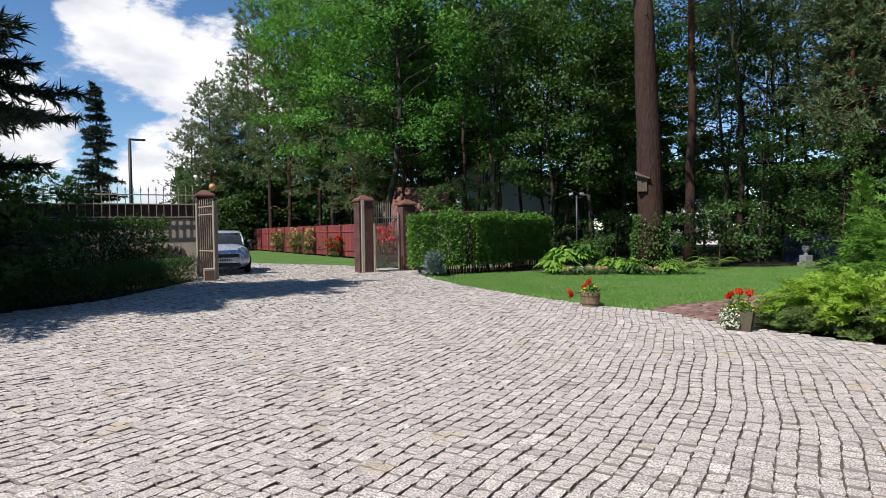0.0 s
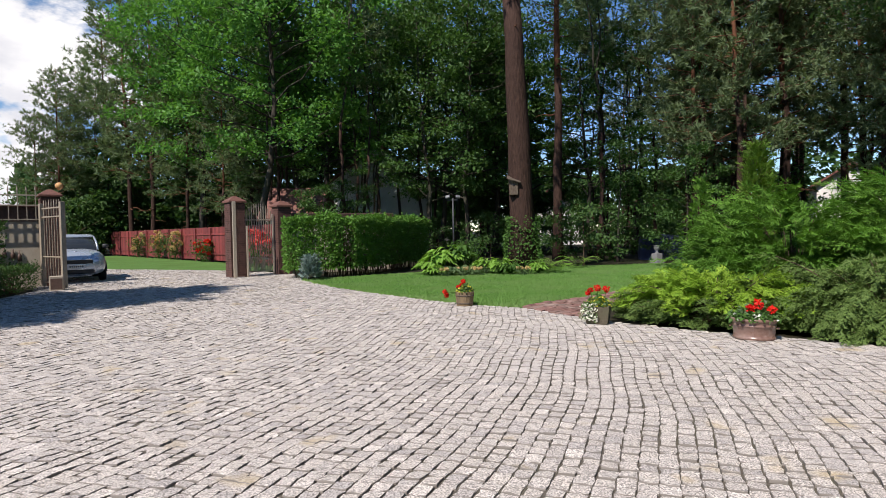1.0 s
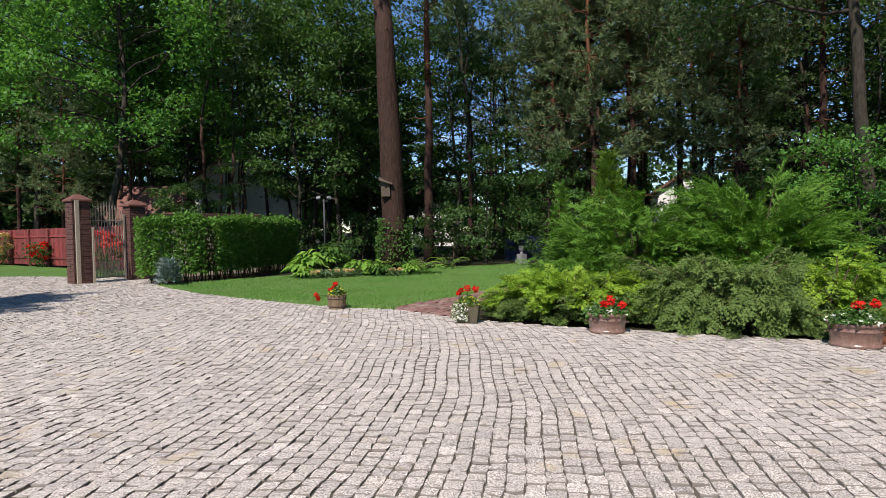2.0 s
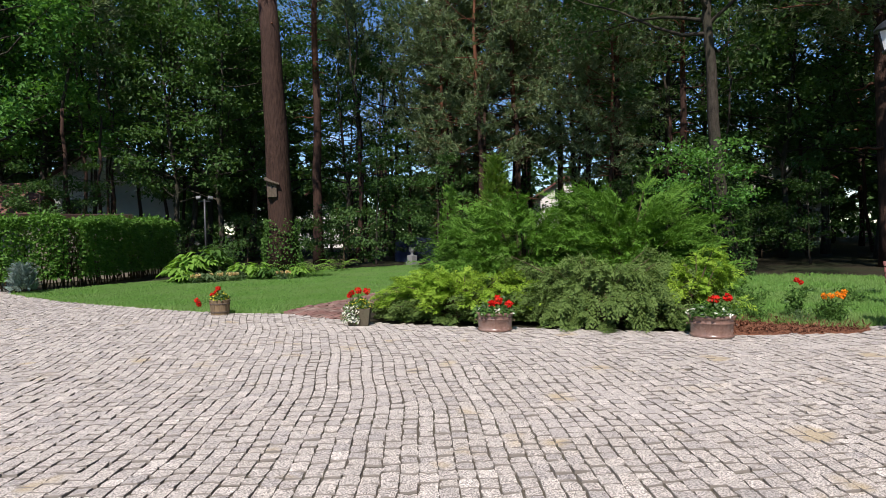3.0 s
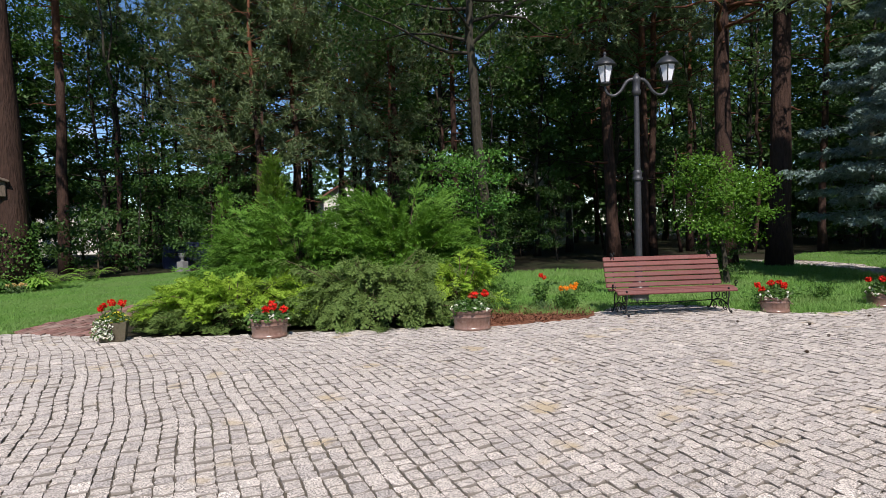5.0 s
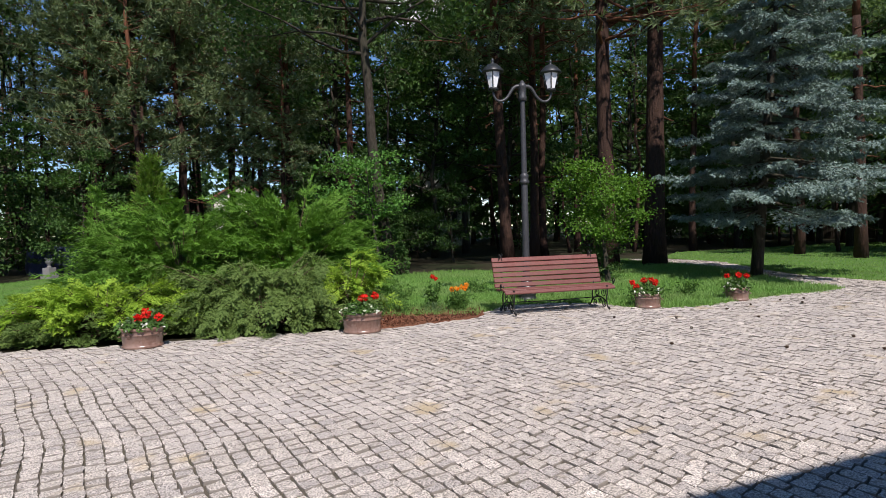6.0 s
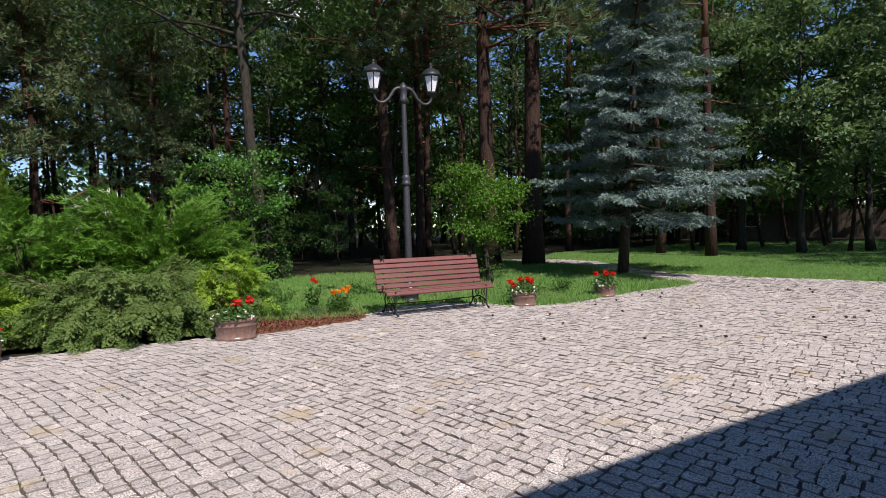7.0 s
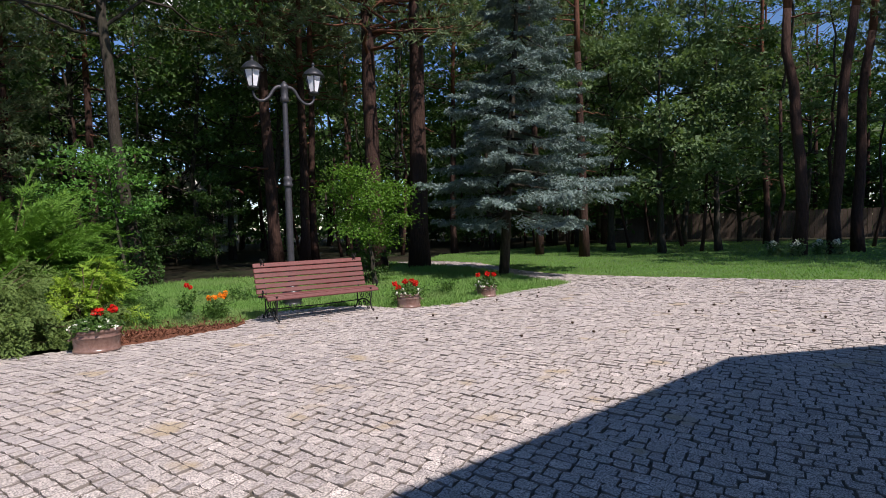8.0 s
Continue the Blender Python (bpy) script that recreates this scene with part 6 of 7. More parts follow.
def pier(x, y, h, label):
    p = thing("gate_pier", label, "pier", turned(x, y, 27), "gate piers")
    s = Soup()
    s.box((-0.245, -0.245, -0.05), (0.245, 0.245, h - 0.26))
    part("core", s, M_mortar, p, smooth=False)
    rng = np.random.default_rng(int(h * 100))
    brick_mesh = Soup().box((-0.118, -0.01, -0.031), (0.118, 0.012, 0.031), None, 0.004).mesh("brick", M_pier, False)
    courses = int((h - 0.26) / 0.0755)
    rest = Soup()
    for c in range(courses):
        for side in range(4):
            for k in range(2):
                off = (k - 0.5) * 0.252 + (0.02 if c % 2 else -0.02)
                m = Matrix.Rotation(side * math.pi / 2, 4, "Z") @ Matrix.Translation((off, -0.252 + rng.uniform(-0.003, 0.003), 0.04 + c * 0.0755))
                if side in (0, 3) and c < 36:
                    ob = new("brick", brick_mesh)
                    ob.parent, ob.matrix_local = p, m
                else:
                    rest.box((-0.118, -0.01, -0.031), (0.118, 0.012, 0.031), m)
    part("rear_bricks", rest, M_pier, p, smooth=False)["kind"] = "stuff"
    s = Soup()
    z = h - 0.26
    s.box((-0.31, -0.31, z), (0.31, 0.31, z + 0.07), None, 0.012)
    q = 0.30
    s.add([(-q, -q, z + 0.07), (q, -q, z + 0.07), (q, q, z + 0.07), (-q, q, z + 0.07), (-0.06, -0.06, h - 0.03), (0.06, -0.06, h - 0.03), (0.06, 0.06, h - 0.03), (-0.06, 0.06, h - 0.03)],
          np.array([[0, 1, 5, 4], [1, 2, 6, 5], [2, 3, 7, 6], [3, 0, 4, 7], [4, 5, 6, 7]]))
    part("cap", s, M_cap, p, "reddish clay cap", smooth=False)
    return p


pier(-2.05, 21.5, 2.78, "dark brown brick gate pier with a hipped cap")
pier(-0.53, 22.28, 2.66, "dark brown brick gate pier with a hipped cap")
pier0 = pier(-7.3, 20.5, 2.95, "dark brown brick gate pier behind the open gate leaf")
s = Soup()
s.lathe([(0.0, 0.0), (0.04, 0.0), (0.05, 0.03), (0.09, 0.06), (0.115, 0.12), (0.10, 0.19), (0.05, 0.23), (0.0, 0.24)], 16)
solo("globe_lamp", s, M_amber, "small round amber lamp on the pier cap", "lamp", Matrix.Translation((-7.02, 20.5, 2.90)))


def bar_gate(name, label, a, b, h, n, mat, arch=0.0, spear=True, rails=(0.12, 0.75, 1.75), category="gate", pickets=0.0, frame_w=0.045):
    """An iron gate between two ground points, with bars, rails, end frames and spear tips."""
    a, b = np.array((*a, 0.0)), np.array((*b, 0.0))
    g = thing(name, label, category, Matrix.Translation(a))
    d = b - a
    ln = float(np.hypot(d[0], d[1]))
    e = d / ln
    rot = Matrix.Rotation(math.atan2(e[1], e[0]), 4, "Z")
    for u in (0.0, ln):
        s = Soup()
        s.box((u - frame_w, -frame_w, 0.03), (u + frame_w, frame_w, h), rot, 0.006)
        part("stile", s, mat, g, smooth=False)
    for z in rails:
        s = Soup()
        s.box((0, -0.018, z - 0.02), (ln, 0.018, z + 0.02), rot, 0.004)
        part("rail", s, mat, g, smooth=False)
    for k in range(1, n):
        u = ln * k / n
        top = h - 0.06 + arch * math.sin(math.pi * k / n)
        s = Soup()
        s.box((u - 0.011, -0.011, rails[0]), (u + 0.011, 0.011, top), rot)
        if spear:
            s.box((u - 0.022, -0.006, top), (u + 0.022, 0.006, top + 0.05), rot)
            tip = np.array([(u - 0.026, 0, top + 0.05), (u + 0.026, 0, top + 0.05), (u, 0.008, top + 0.14), (u, -0.008, top + 0.14), (u, 0, top + 0.16)])
            mm = np.array(rot)[:3, :3]
            s.add(tip @ mm.T, np.array([[0, 1, 3], [0, 2, 1], [0, 4, 2], [1, 2, 4], [0, 3, 4], [1, 4, 3]]))
        part("bar", s, mat, g, smooth=False)
        if pickets and k < n:
            s = Soup()
            u2 = ln * (k - 0.5) / n
            s.box((u2 - 0.009, -0.009, rails[0]), (u2 + 0.009, 0.009, pickets), rot)
            part("short_bar", s, mat, g, smooth=False)
    return g


bar_gate("driveway_gate", "open beige iron driveway gate leaf", (-6.35, 18.7), (-7.25, 19.75), 2.45, 8, M_gate, 0.0, True, (0.16, 0.9, 2.05, 2.3), frame_w=0.06)
bar_gate("garden_gate", "narrow iron garden gate with an arched top", (-2.05 + 0.34 * GE[0], 21.5 + 0.34 * GE[1]), (-0.53 - 0.34 * GE[0], 22.28 - 0.34 * GE[1]), 2.15, 12, M_gate, 0.3, True, (0.14, 0.62, 1.95), pickets=0.6, frame_w=0.03)
s = Soup()
s.box((-0.055, -0.045, -0.05), (0.055, 0.045, 2.55), None, 0.008)
solo("gate_post", s, M_gate, "pale steel gate post in front of the pier", "post", turned(-2.02, 20.95, 20), smooth=False)
s = Soup()
s.box((-0.03, -0.03, -0.05), (0.03, 0.03, 1.72), None, 0.006)
solo("gate_post", s, M_gate, "short pale steel post beside the pier", "post", turned(-1.63, 21.1, 20), smooth=False)
stop = thing("gate_motor", "pale boxed gate motor on the ground", "gate motor", turned(-6.42, 18.35, 15))
s = Soup()
s.box((-0.17, -0.12, -0.02), (0.17, 0.12, 0.40), None, 0.02)
part("case", s, M_gate, stop, smooth=False)
# thin dark plate on the case, in place of an open front
s = Soup()
s.box((-0.135, -0.125, 0.04), (0.135, -0.121, 0.33), None)
part("front_panel", s, M_fascia, stop, "flat dark panel", smooth=False)

# boundary wall with railing to the west of the drive
WA, WB = np.array((-7.55, 20.4, 0.0)), np.array((-15.2, 17.0, 0.0))
wl_len = float(np.linalg.norm(WB - WA))
wm = Matrix.Translation(WA) @ Matrix.Rotation(math.atan2((WB - WA)[1], (WB - WA)[0]), 4, "Z")
bw = thing("boundary_wall", "beige rendered boundary wall with brown fascia and spiked railing", "wall", wm)
s = Soup()
s.box((0, -0.12, -0.05), (wl_len, 0.12, 1.95), None, 0.01)
part("wall_panel", s, M_render, bw, smooth=False)
s = Soup()
s.box((-0.02, -0.16, 1.95), (wl_len, 0.14, 2.38), None, 0.01)
part("fascia", s, M_fascia, bw, smooth=False)
s = Soup()
s.box((-0.05, -0.26, 2.38), (wl_len, 0.2, 2.44), None, 0.01)
part("coping", s, M_cap, bw, smooth=False)
for z in (2.0, 2.42, 2.72):
    s = Soup()
    s.box((0.0, 0.28, z - 0.018), (wl_len, 0.31, z + 0.018), None, 0.004)
    part("railing_rail", s, M_gate, bw, smooth=False)
for k in range(int(wl_len / 0.22)):
    u = 0.1 + k * 0.22
    s = Soup()
    s.box((u - 0.012, 0.284, 1.96), (u + 0.012, 0.306, 2.85))
    s.add([(u - 0.028, 0.295, 2.85), (u + 0.028, 0.295, 2.85), (u, 0.31, 2.89), (u, 0.28, 2.89), (u, 0.295, 3.02)], np.array([[0, 1, 2], [1, 0, 3], [0, 2, 4], [2, 1, 4], [1, 3, 4], [3, 0, 4]]))
    part("railing_bar", s, M_gate, bw, smooth=False)
rng = np.random.default_rng(201)
for k in range(11):
    u = 0.5 + k * 0.19 + rng.uniform(-0.03, 0.03)
    hgt = rng.uniform(0.16, 0.42)
    s = Soup()
    s.lathe([(0.0, 0.0), (0.055, 0.0), (0.06, hgt * 0.5), (0.04, hgt * 0.62), (0.018, hgt * 0.75), (0.018, hgt), (0.0, hgt)], 10, centre=(u, 0.155, 0.78 + 0.05 * (k % 3)))
    part("wall_ornament", s, M_fascia, bw, "small dark bottle-shaped ornament")

# wall that carries on behind the hedge
WC, WD = np.array((-0.25, 22.6, 0.0)), np.array((12.0, 27.2, 0.0))
wm2 = Matrix.Translation(WC) @ Matrix.Rotation(math.atan2((WD - WC)[1], (WD - WC)[0]), 4, "Z")
bw2 = thing("boundary_wall", "beige rendered garden wall with brown coping behind the hedge", "wall", wm2)
ln2 = float(np.linalg.norm(WD - WC))
s = Soup()
s.box((0, -0.1, -0.05), (4.2, 0.1, 2.02), None, 0.01)
part("wall_panel", s, M_render, bw2, smooth=False)
s = Soup()
s.box((-0.03, -0.2, 2.02), (4.25, 0.2, 2.2), None, 0.02)
part("coping", s, M_fascia, bw2, smooth=False)

# red board fence beyond the gate
FA, FB = np.array((-0.1, 27.2, 0.0)), np.array((-15.7, 56.0, 0.0))
fl = float(np.linalg.norm(FB - FA))
fm = Matrix.Translation(FA) @ Matrix.Rotation(math.atan2((FB - FA)[1], (FB - FA)[0]), 4, "Z")
fence = thing("board_fence", "red-stained vertical board fence along the verge", "fence", fm)
board = Soup().box((-0.062, -0.012, 0.04), (0.062, 0.012, 1.9), None, 0.004).mesh("board", M_redfence, False)
rng = np.random.default_rng(211)
for k in range(int(fl / 0.135)):
    ob = new("board", board)
    ob.parent = fence
    ob.matrix_local = Matrix.Translation((0.07 + k * 0.135, rng.uniform(-0.004, 0.004), rng.uniform(-0.012, 0.012)))
post = Soup().box((-0.05, 0.014, -0.05), (0.05, 0.11, 1.86), None, 0.006).mesh("post", M_redfence, False)
for k in range(int(fl / 2.4) + 1):
    ob = new("post", post)
    ob.parent, ob.matrix_local = fence, Matrix.Translation((0.1 + k * 2.4, 0, 0))
for z in (0.4, 1.5):
    s = Soup()
    s.box((0, 0.014, z - 0.04), (fl, 0.05, z + 0.04), None, 0.004)
    part("rail", s, M_redfence, fence, smooth=False)


def on_fence(az, out=0.45):
    """The place along the fence seen at an azimuth, a little in front of it."""
    dx, dy = math.sin(radians(az)), math.cos(radians(az))
    f = FB - FA
    t = (FA[0] * dy - FA[1] * dx) / (f[1] * dx - f[0] * dy)
    p = FA + f * t
    nrm = np.array((-f[1], f[0], 0)) / fl
    p = p + nrm * out if nrm[0] < 0 else p - nrm * out
    return float(p[0]), float(p[1])


for k, (a, h, mat) in enumerate(((-7.6, 1.25, M_petal_red), (-10.0, 1.75, M_petal_cream), (-11.3, 1.8, M_petal_cream), (-12.9, 1.7, M_petal_cream), (-15.9, 1.7, M_petal_cream))):
    x, y = on_fence(a)
    rng = np.random.default_rng(220 + k)
    heads = [(rng.uniform(-0.42, 0.42), rng.uniform(-0.3, 0.3), rng.uniform(0.35, 1.0) * h, 0.11) for _ in range(16)]
    flower_plant("climbing_rose", "climbing rose in bloom against the red fence", x, y, h, 0.75, 520, 0.13, M_leaf_mid, 230 + k, heads, mat, "rose")
heads = [(math.cos(k * 2.4) * 0.1 * (k % 6), math.sin(k * 2.4) * 0.1 * (k % 6) - 0.1, 1.15 + 0.1 * (k % 5), 0.1) for k in range(22)]
flower_plant("rose_bush", "rose bush full of pink-red blooms behind the garden gate", -1.5, 24.6, 1.45, 0.85, 620, 0.1, M_leaf_mid, 240, heads, M_petal_pink, "rose")

# ---- parked car ----
car = thing("car", "small silver-blue hatchback parked outside the gate", "car", turned(-6.88, 21.3, -68))
# local: x forward (bumper at 0), y to its left, z up


def loft(sections, n=18, power=3.2, open_bottom=False):
    """Rounded cross sections: rows of x, half width, bottom, top."""
    s = Soup()
    a = 2 * np.pi * np.arange(n) / n
    c, sn = np.cos(a), np.sin(a)
    sc = np.sign(c) * np.abs(c) ** (2 / power)
    ss = np.sign(sn) * np.abs(sn) ** (2 / power)
    v = np.concatenate([np.stack([np.full(n, x), w * sc, (zb + zt) / 2 + (zt - zb) / 2 * ss], 1) for x, w, zb, zt in sections])
    i, j = np.meshgrid(np.arange(len(sections) - 1), np.arange(n), indexing="ij")
    i, j = i.ravel(), j.ravel()
    k = (j + 1) % n
    q = np.stack([i * n + j, i * n + k, (i + 1) * n + k, (i + 1) * n + j], 1)
    c0, c1, off = len(v), len(v) + 1, (len(sections) - 1) * n
    v = np.concatenate([v, v[:n].mean(0)[None], v[-n:].mean(0)[None]])
    jj = np.arange(n)
    kk = (jj + 1) % n
    s.add(v, [q, np.stack([np.full(n, c0), kk, jj], 1), np.stack([np.full(n, c1), off + jj, off + kk], 1)])
    return s


part("body", loft([(0.0, 0.62, 0.34, 0.70), (-0.04, 0.74, 0.24, 0.82), (-0.16, 0.82, 0.2, 0.93), (-0.45, 0.86, 0.2, 1.0), (-0.95, 0.87, 0.2, 1.06), (-1.2, 0.87, 0.2, 1.08), (-2.4, 0.88, 0.2, 1.08), (-3.2, 0.87, 0.22, 1.06), (-3.65, 0.83, 0.28, 1.0), (-3.78, 0.7, 0.36, 0.9)], 26), M_carpaint, car, fix=True)
part("cabin_glass", loft([(-1.0, 0.70, 0.9, 1.04), (-1.3, 0.715, 0.9, 1.28), (-1.62, 0.69, 0.9, 1.47), (-2.2, 0.69, 0.9, 1.52), (-3.1, 0.68, 0.9, 1.48), (-3.55, 0.66, 0.9, 1.1)], 24, 3.6), M_window, car, "dark tinted glass", fix=True)
part("roof", loft([(-1.55, 0.60, 1.44, 1.485), (-1.72, 0.655, 1.43, 1.53), (-2.3, 0.67, 1.45, 1.565), (-3.0, 0.66, 1.43, 1.54), (-3.25, 0.6, 1.4, 1.46)], 20, 4), M_carpaint, car, fix=True)
for sy in (-1, 1):
    s = Soup()
    s.tube(np.array([[-1.02, sy * 0.705, 1.02], [-1.34, sy * 0.69, 1.28], [-1.66, sy * 0.64, 1.47]]), 0.035, 8)
    part("windscreen_pillar", s, M_carpaint, car)
    s = Soup()
    s.lathe([(0.0, -0.03), (0.115, -0.02), (0.15, 0.0), (0.15, 0.03), (0.12, 0.055), (0.0, 0.075)], 20, squash=(1.1, 0.8))
    hl = part("headlight", s, M_headlight, car, "round clear headlamp")
    hl.matrix_local = Matrix.Translation((-0.16, sy * 0.60, 0.80)) @ Matrix.Rotation(radians(62), 4, "Y") @ Matrix.Rotation(radians(-sy * 18), 4, "X")
    s = Soup()
    s.lathe([(0.0, 0.02), (0.05, 0.018), (0.06, 0.0)], 14)
    fg = part("fog_lamp", s, M_headlight, car)
    fg.matrix_local = Matrix.Translation((-0.02, sy * 0.55, 0.42)) @ Matrix.Rotation(radians(90), 4, "Y")
    mr = part("mirror", loft([(-1.12, 0.04, -0.05, 0.05), (-1.16, 0.1, -0.075, 0.075), (-1.24, 0.1, -0.075, 0.075), (-1.27, 0.05, -0.05, 0.05)], 14, 3), M_black, car, fix=True)
    mr.matrix_local = Matrix.Translation((0.0, sy * 0.95, 1.14))
    for wx in (-0.72, -3.05):
        wheel = thing("wheel", "", "", None)
        wheel.parent = car
        wheel.matrix_local = Matrix.Translation((wx, sy * 0.78, 0.30)) @ Matrix.Rotation(radians(90), 4, "X")
        s = Soup()
        s.lathe([(0.19, -0.09), (0.27, -0.1), (0.30, -0.07), (0.305, 0.0), (0.30, 0.07), (0.27, 0.1), (0.19, 0.09)], 28)
        part("tyre", s, M_tyre, wheel)
        s = Soup()
        s.lathe([(0.0, 0.05), (0.05, 0.07), (0.17, 0.06), (0.2, 0.085), (0.2, -0.085), (0.17, -0.06), (0.05, -0.07), (0.0, -0.05)], 28)
        part("rim", s, M_chrome, wheel)
        s = Soup()
        a = np.linspace(0.05, math.pi - 0.05, 18)
        s.tube(np.stack([wx + 0.335 * np.cos(a), np.full(18, sy * 0.862), 0.30 + 0.335 * np.sin(a)], 1), 0.035, 6)
        part("wheel_arch", s, M_black, car)
s = Soup()
s.box((-0.03, -0.46, 0.585), (0.012, 0.46, 0.72), None, 0.03)
part("grille", s, M_black, car, smooth=False)
s = Soup()
s.box((-0.02, -0.44, 0.715), (0.008, 0.44, 0.735), None, 0.006)
part("grille_trim", s, M_chrome, car, smooth=False)
s = Soup()
s.box((-0.04, -0.5, 0.27), (0.012, 0.5, 0.42), None, 0.04)
part("lower_intake", s, M_black, car, smooth=False)
s = Soup()
s.box((-0.02, -0.26, 0.46), (0.024, 0.26, 0.57), None, 0.004)
plate = part("number_plate", s, M_plate, car, "white plate", smooth=False)
for k in range(7):
    s = Soup()
    s.box((0.0245, -0.2 + k * 0.058, 0.485), (0.0265, -0.165 + k * 0.058, 0.545))
    part("plate_bar", s, M_black, plate, smooth=False)
s = Soup()
s.tube(np.array([[-0.34, -0.035, 1.0], [-0.34, 0.035, 1.0]]), 0.012, 8)
part("badge", s, M_chrome, car)


# ---- far houses ----
def far_house(label, az, dist, turn, w, d, h, roof_h, wallmat, windows=(), along=False):
    x, y, _ = polar(az, dist)
    hs = thing("house", label, "house", turned(x, y, turn))
    s = Soup()
    s.box((-w / 2, -d / 2, -0.05), (w / 2, d / 2, h))
    for yy in (-d / 2, d / 2):
        s.add([(-w / 2, yy, h), (w / 2, yy, h), (0, yy, h + roof_h)], np.array([[0, 1, 2]]))
    part("wall", s, wallmat, hs, smooth=False)
    s = Soup()
    o = 0.45
    k = roof_h / (w / 2)
    for sg in (-1, 1):
        p = [(sg * (w / 2 + o), -d / 2 - o, h - o * k), (sg * (w / 2 + o), d / 2 + o, h - o * k), (0, d / 2 + o, h + roof_h), (0, -d / 2 - o, h + roof_h)]
        q = [(a, b, c + 0.18) for a, b, c in p]
        s.add(p + q, np.array([[0, 1, 2, 3], [7, 6, 5, 4], [0, 4, 5, 1], [1, 5, 6, 2], [2, 6, 7, 3], [3, 7, 4, 0]]))
    part("roof", s, M_rooftile, hs, smooth=False)
    for wx, wz, ww, wh in windows:
        win = part("window", Soup().box((wx - ww / 2 - 0.08, -d / 2 - 0.04, wz - 0.08), (wx + ww / 2 + 0.08, -d / 2 + 0.02, wz + wh + 0.08)), M_white_render, hs, "white frame", smooth=False)
        part("pane", Soup().box((wx - ww / 2, -d / 2 - 0.06, wz), (wx + ww / 2, -d / 2 - 0.03, wz + wh)), M_window, win, smooth=False)
    return hs


far_house("pale rendered neighbour house among tall trees", 7.7, 45.0, -8, 7.0, 9.0, 4.6, 2.6, M_white_render, ((-2.2, 2.6, 0.9, 1.0), (1.6, 1.0, 1.0, 1.2)))
far_house("low neighbour outbuilding with a red tiled roof", 0.2, 34.0, 70, 2.4, 2.6, 2.6, 1.2, M_render, ((0.0, 1.0, 0.8, 0.9),))
far_house("white gabled house seen far off above the junipers", 47.4, 66.0, -40, 5.0, 9.0, 4.9, 1.6, M_white_render, ((-0.6, 4.4, 0.9, 1.0), (1.4, 3.9, 0.6, 0.8)))
far_house("white house with a red roof behind the trees", 65.8, 52.0, -60, 5.0, 8.0, 4.6, 2.2, M_white_render, ((-0.8, 1.6, 0.9, 1.1), (1.0, 1.6, 0.9, 1.1)))
far_house("white neighbour house far behind the pine", 23.6, 62.0, -20, 6.0, 8.0, 3.2, 2.0, M_white_render, ((0.0, 1.4, 1.0, 1.0),))
far_house("small brown garden hut under the trees", 104.5, 44.0, -100, 3.0, 3.0, 2.1, 0.9, M_boardwood, ((0.0, 0.9, 0.7, 0.7),))

# thin street light beyond the wall
x, y, _ = polar(-25.4, 40.0)
sl = thing("street_light", "tall thin modern street light against the sky", "street light", turned(x, y, 25))
part("pole", Soup().tube(np.array([[0, 0, -0.1], [0, 0, 3.5], [0, 0, 7.1]]), (0.11, 0.1, 0.09), 10), M_black, sl)
part("arm", Soup().box((-0.05, -0.06, 7.05), (0.85, 0.06, 7.17), None, 0.02), M_black, sl, smooth=False)

# far board fence under the trees on the shady side
fa, fb = np.array(polar(99.0, 46.0)), np.array(polar(131.0, 44.0))
ff = thing("board_fence", "dark brown board fence at the far end of the lawn", "fence", Matrix.Translation(fa) @ Matrix.Rotation(math.atan2((fb - fa)[1], (fb - fa)[0]), 4, "Z"))
ln3 = float(np.linalg.norm(fb - fa))
bmesh3 = Soup().box((-0.11, -0.012, 0.05), (0.11, 0.012, 1.75), None, 0.004).mesh("board", M_boardwood, False)
for k in range(int(ln3 / 0.24)):
    ob = new("board", bmesh3)
    ob.parent, ob.matrix_local = ff, Matrix.Translation((0.12 + k * 0.24, 0, 0))
for k, (a, d) in enumerate(((117.2, 25.0), (118.9, 24.7), (120.4, 25.6), (121.6, 25.8))):
    x, y, _ = polar(a, d)
    flower_plant("variegated_plant", "pale variegated plant at the foot of the pines", x, y, 0.5, 0.32, 240, 0.1, M_leaf_grey, 250 + k, [(0.0, 0.0, 0.45, 0.1), (0.15, 0.05, 0.35, 0.09)], M_petal_white)

# pine cones on the paving
cone = Soup()
for k in range(5):
    r = (0.013, 0.019, 0.018, 0.013, 0.007)[k]
    cone.lathe([(r * 0.6, 0.009 * k), (r, 0.009 * k + 0.005), (r * 0.7, 0.009 * k + 0.011)], 9)
cone_ob = solo("pine_cone", cone, M_cone, "brown fallen pine cone on the setts", "pine cone", Matrix.Translation((10.6, -0.6, 0.025)) @ Matrix.Rotation(1.4, 4, "X"), "fallen cones")
rng = np.random.default_rng(261)
for k in range(34):
    a, d = rng.uniform(84, 122), rng.uniform(7.5, 15.5)
    x, y, _ = polar(a, d)
    if inside(PAVED, np.array([x]), np.array([y]))[0]:
        copy_thing(cone_ob, Matrix.Translation((x, y, 0.025)) @ Matrix.Rotation(rng.uniform(0, 6), 4, "Z") @ Matrix.Rotation(1.4, 4, "X"))

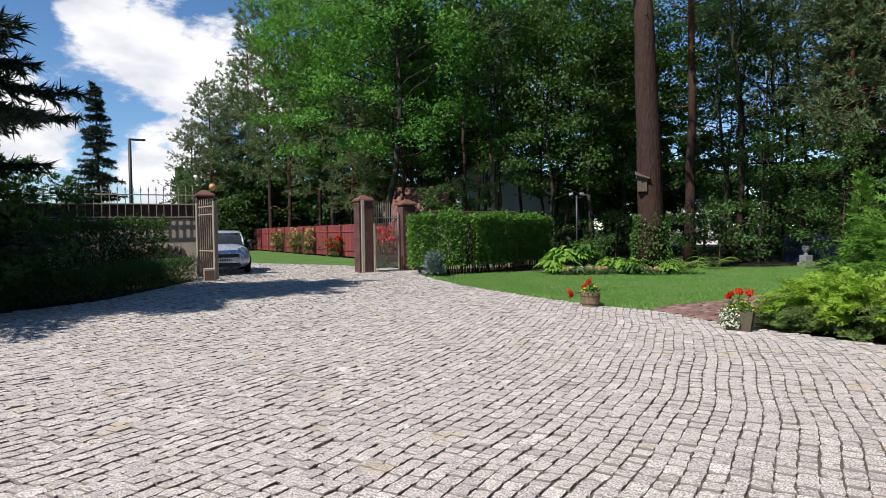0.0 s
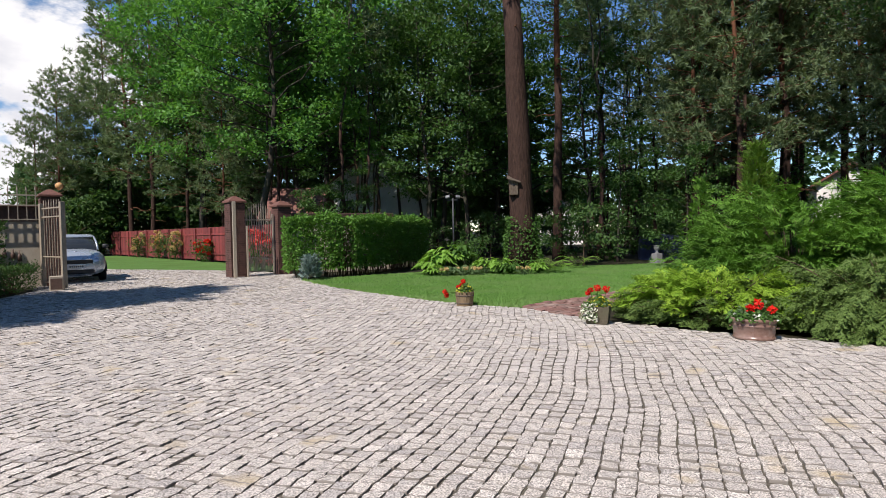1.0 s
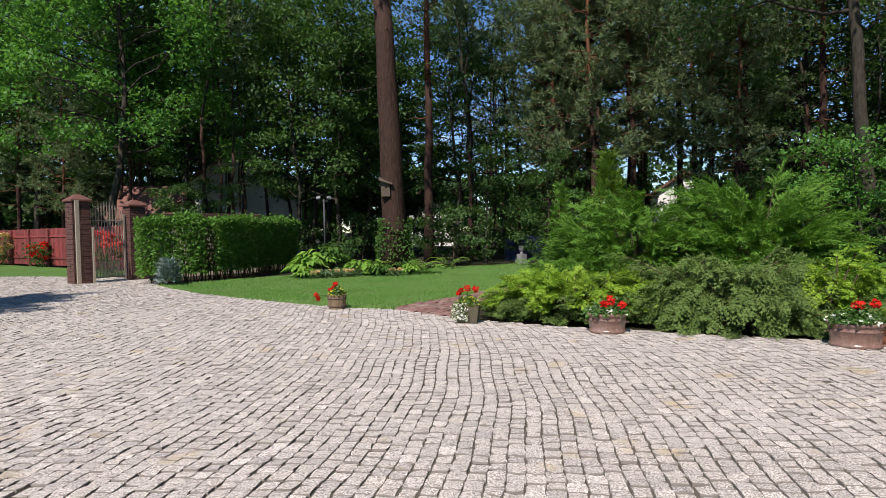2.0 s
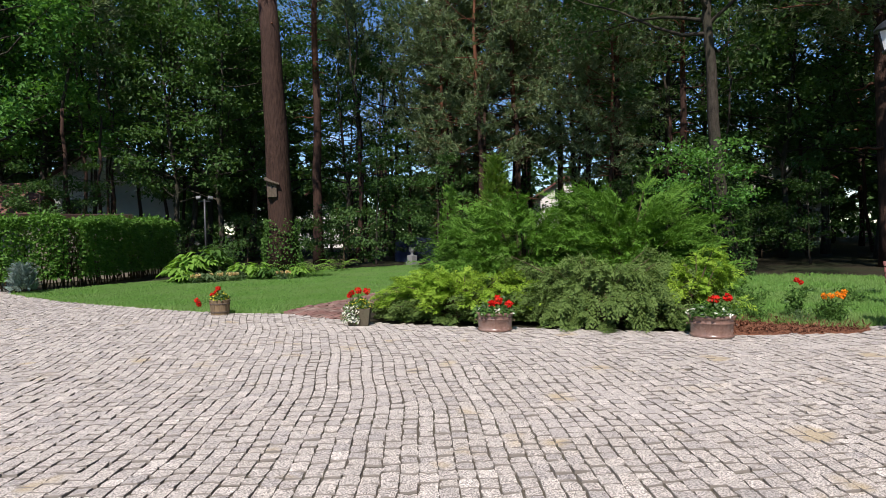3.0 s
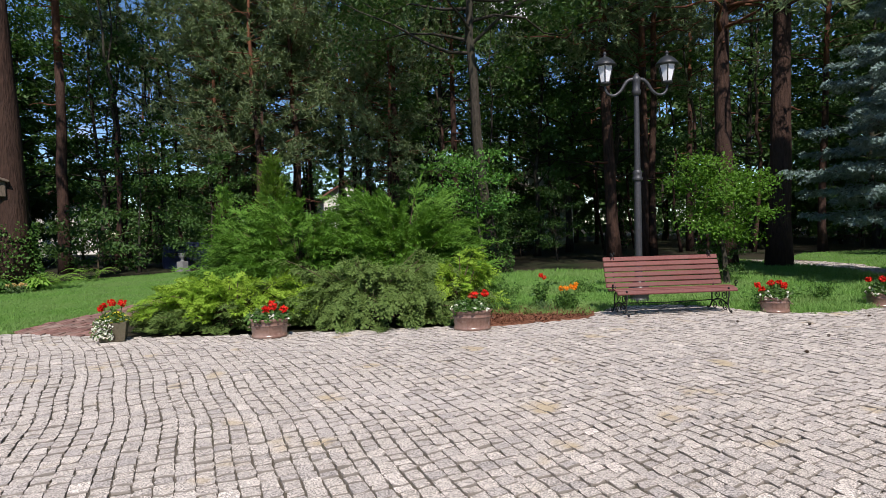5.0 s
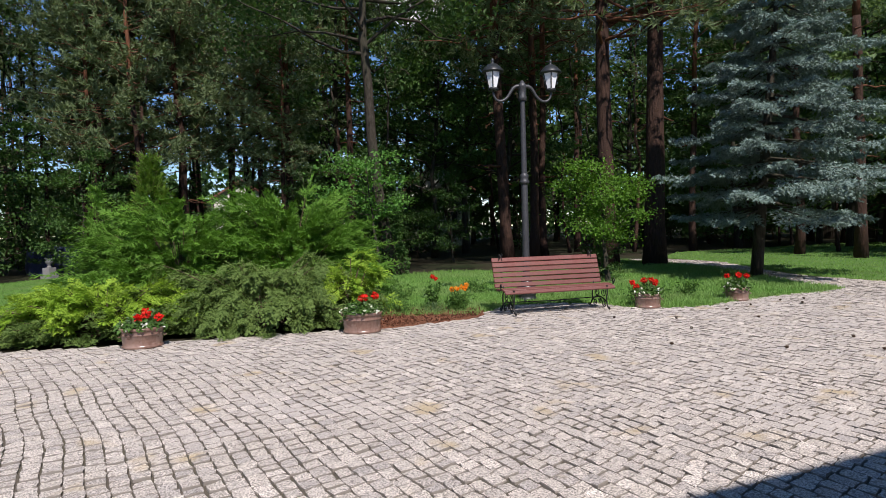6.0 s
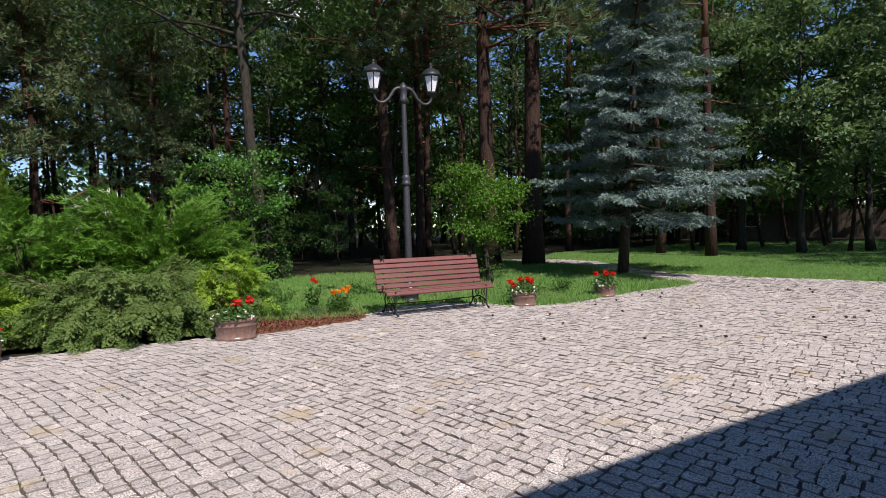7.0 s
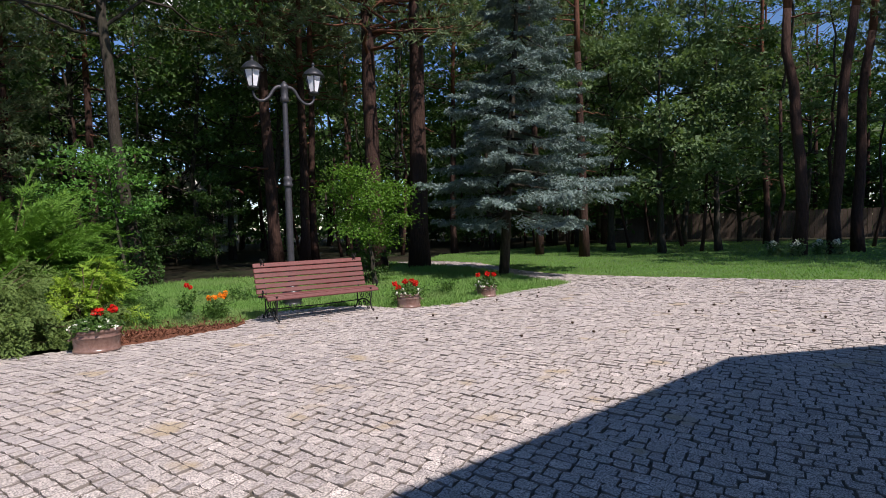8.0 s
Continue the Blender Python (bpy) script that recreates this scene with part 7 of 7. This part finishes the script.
# ---- brick path into the garden ----
PATH = [(4.02, 10.3), (4.28, 9.4), (4.52, 8.62), (5.0, 9.25), (5.9, 10.2), (7.8, 11.7), (7.5, 12.5), (5.9, 11.36), (4.6, 10.82)]
path = slab("brick_path", PATH, -0.02, 0.03, M_joint, "weathered red brick garden path", "path")
bricks = [Soup().box((-0.098, -0.047, -0.03), (0.098, 0.047, 0.004 + 0.003 * k), None, 0.006).mesh("brick", M_brick, False) for k in range(3)]
rng = np.random.default_rng(271)
pa = radians(38)
nb = 0
for i in range(-40, 40):
    for j in range(-20, 40):
        u, w = i * 0.204 + (0.102 if j % 2 else 0), j * 0.102
        x, y = 4.6 + u * math.cos(pa) - w * math.sin(pa), 9.3 + u * math.sin(pa) + w * math.cos(pa)
        if nb < 300 and inside(PATH, np.array([x]), np.array([y]))[0]:
            ob = new("brick", bricks[rng.integers(0, 3)])
            ob.matrix_world = Matrix.Translation((x, y, rng.uniform(-0.004, 0.004))) @ Matrix.Rotation(pa + rng.uniform(-0.03, 0.03), 4, "Z") @ Matrix.Rotation(rng.uniform(-0.02, 0.02), 4, "X")
            ob.parent = path
            nb += 1

# ---- granite setts, laid in slightly wavy courses; kept last ----
def setts():
    rng = np.random.default_rng(91)
    cu, su = math.cos(radians(27.5)), math.sin(radians(27.5))
    rows = []
    wide = 0.114
    for k in range(-190, 190):
        b = k * wide
        n = 420
        ln = rng.uniform(0.086, 0.146, n)
        a = np.cumsum(ln) - ln.sum() / 2 + rng.uniform(0, 0.1)
        rows.append(np.stack([a - ln / 2, np.full(n, b), ln, np.full(n, wide)], 1))
    r = np.concatenate(rows)
    keep = (np.hypot(r[:, 0], r[:, 1]) < 31)
    r = r[keep]

    def place(a, b):
        """Course coordinates to the ground, with the courses' slow waver."""
        u = a - 6.3
        bb = b - 0.031 * u * u / (1 + np.abs(u) / 9) + 0.016 * np.sin(a * 1.7 + b * 0.9) + 0.012 * np.sin(a * 3.7 + b * 2.1 + 1)
        aa = a + 0.03 * np.sin(b * 1.6)
        return su * aa + cu * bb, cu * aa - su * bb

    x, y = place(r[:, 0], r[:, 1])
    az = np.degrees(np.arctan2(x, y))
    dist = np.hypot(x, y)
    ok = inside(PAVED, x, y) & (((az > -48) & (az < 136)) | (dist < 6.5))
    r, dist, x, y = r[ok], dist[ok], x[ok], y[ok]
    top = rng.normal(size=len(r)) * 0.0026 + 0.004 * np.sin(x * 1.3) * np.sin(y * 1.7)

    def blocks(r, top, ring):
        """Outline, chamfer and top of each stone; returns vertices of shape (stones, 3 * ring, 3)."""
        n = len(r)
        if ring == 8:
            t = np.array([(-1, -1), (0, -1), (1, -1), (1, 0), (1, 1), (0, 1), (-1, 1), (-1, 0)], float)
        else:
            t = np.array([(-1, -1), (1, -1), (1, 1), (-1, 1)], float)
        gap = 0.0014 + 0.0021 * rng.gamma(1.4, 0.8, (n, 1))
        hx, hy = r[:, 2:3] / 2 - gap, r[:, 3:4] / 2 - gap
        jit = 0.0042
        ox = t[None, :, 0] * hx + rng.normal(size=(n, ring)) * jit
        oy = t[None, :, 1] * hy + rng.normal(size=(n, ring)) * jit
        if ring == 8:
            corner = np.array([0.94, 1, 0.94, 1, 0.94, 1, 0.94, 1])
            ox, oy = ox * corner, oy * corner
        tilt = rng.normal(size=(n, 2)) * 0.03
        out = []
        for shrink, z in ((1.0, -0.055), (1.0, -0.0036), (0.962, 0.0)):
            a, b = r[:, :1] + ox * shrink, r[:, 1:2] + oy * shrink
            px, py = place(a, b)
            zz = z + top[:, None] + ox * tilt[:, :1] + oy * tilt[:, 1:] + (rng.normal(size=(n, ring)) * 0.0022 if z > -0.02 else 0)
            out.append(np.stack([px, py, zz], 2))
        return np.concatenate(out, 1)

    def faces(n, ring, plain=False):
        j = np.arange(ring)
        k = (j + 1) % ring
        one = np.concatenate([np.stack([j, k, ring + k, ring + j], 1), np.stack([ring + j, ring + k, 2 * ring + k, 2 * ring + j], 1)])
        cap = (2 * ring + j)[None]
        if plain:
            one = np.stack([j, k, 2 * ring + k, 2 * ring + j], 1)
        at = 3 * ring * np.arange(n)[:, None, None]
        return [(one[None] + at).reshape(-1, 4), (cap[None] + at).reshape(-1, ring)]

    # the stones in the middle of the yard are parts of their own
    own = np.where((x > 0.9) & (x < 3.0) & (y > 2.5) & (y < 4.8) & (dist < 5))[0]
    own = own[np.argsort(dist[own])][:300]
    rest = np.setdiff1d(np.arange(len(r)), own)
    near = rest[(dist[rest] < 6.6) & (dist[rest] > 2.2)]
    far = rest[(dist[rest] >= 6.6) | (dist[rest] <= 2.2)]
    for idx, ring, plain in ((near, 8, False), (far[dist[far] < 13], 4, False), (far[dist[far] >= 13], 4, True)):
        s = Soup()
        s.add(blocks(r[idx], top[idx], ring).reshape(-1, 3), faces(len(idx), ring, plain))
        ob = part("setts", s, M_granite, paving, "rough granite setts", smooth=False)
        tagged(ob, kind="stuff")
    kinds = []
    shape = np.column_stack([np.zeros((24, 2)), rng.uniform(0.09, 0.142, 24), np.full(24, wide)])
    hold = place
    place = lambda a, b: (a, b)
    bv = blocks(shape, np.zeros(24), 8)
    place = hold
    for q in range(24):
        s = Soup()
        s.add(bv[q], faces(1, 8))
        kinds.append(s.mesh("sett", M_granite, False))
    lens = shape[:, 2]
    for i in own:
        q = int(np.argmin(np.abs(lens - r[i, 2]) + rng.uniform(0, 0.012, 24)))
        ob = new("sett", kinds[q])
        x0, y0 = place(r[i, 0], r[i, 1])
        x1, y1 = place(r[i, 0] + 0.02, r[i, 1])
        ob.matrix_world = Matrix.Translation((x0, y0, top[i])) @ Matrix.Rotation(math.atan2(y1 - y0, x1 - x0), 4, "Z")
        ob.parent = paving
    return len(r)


setts()
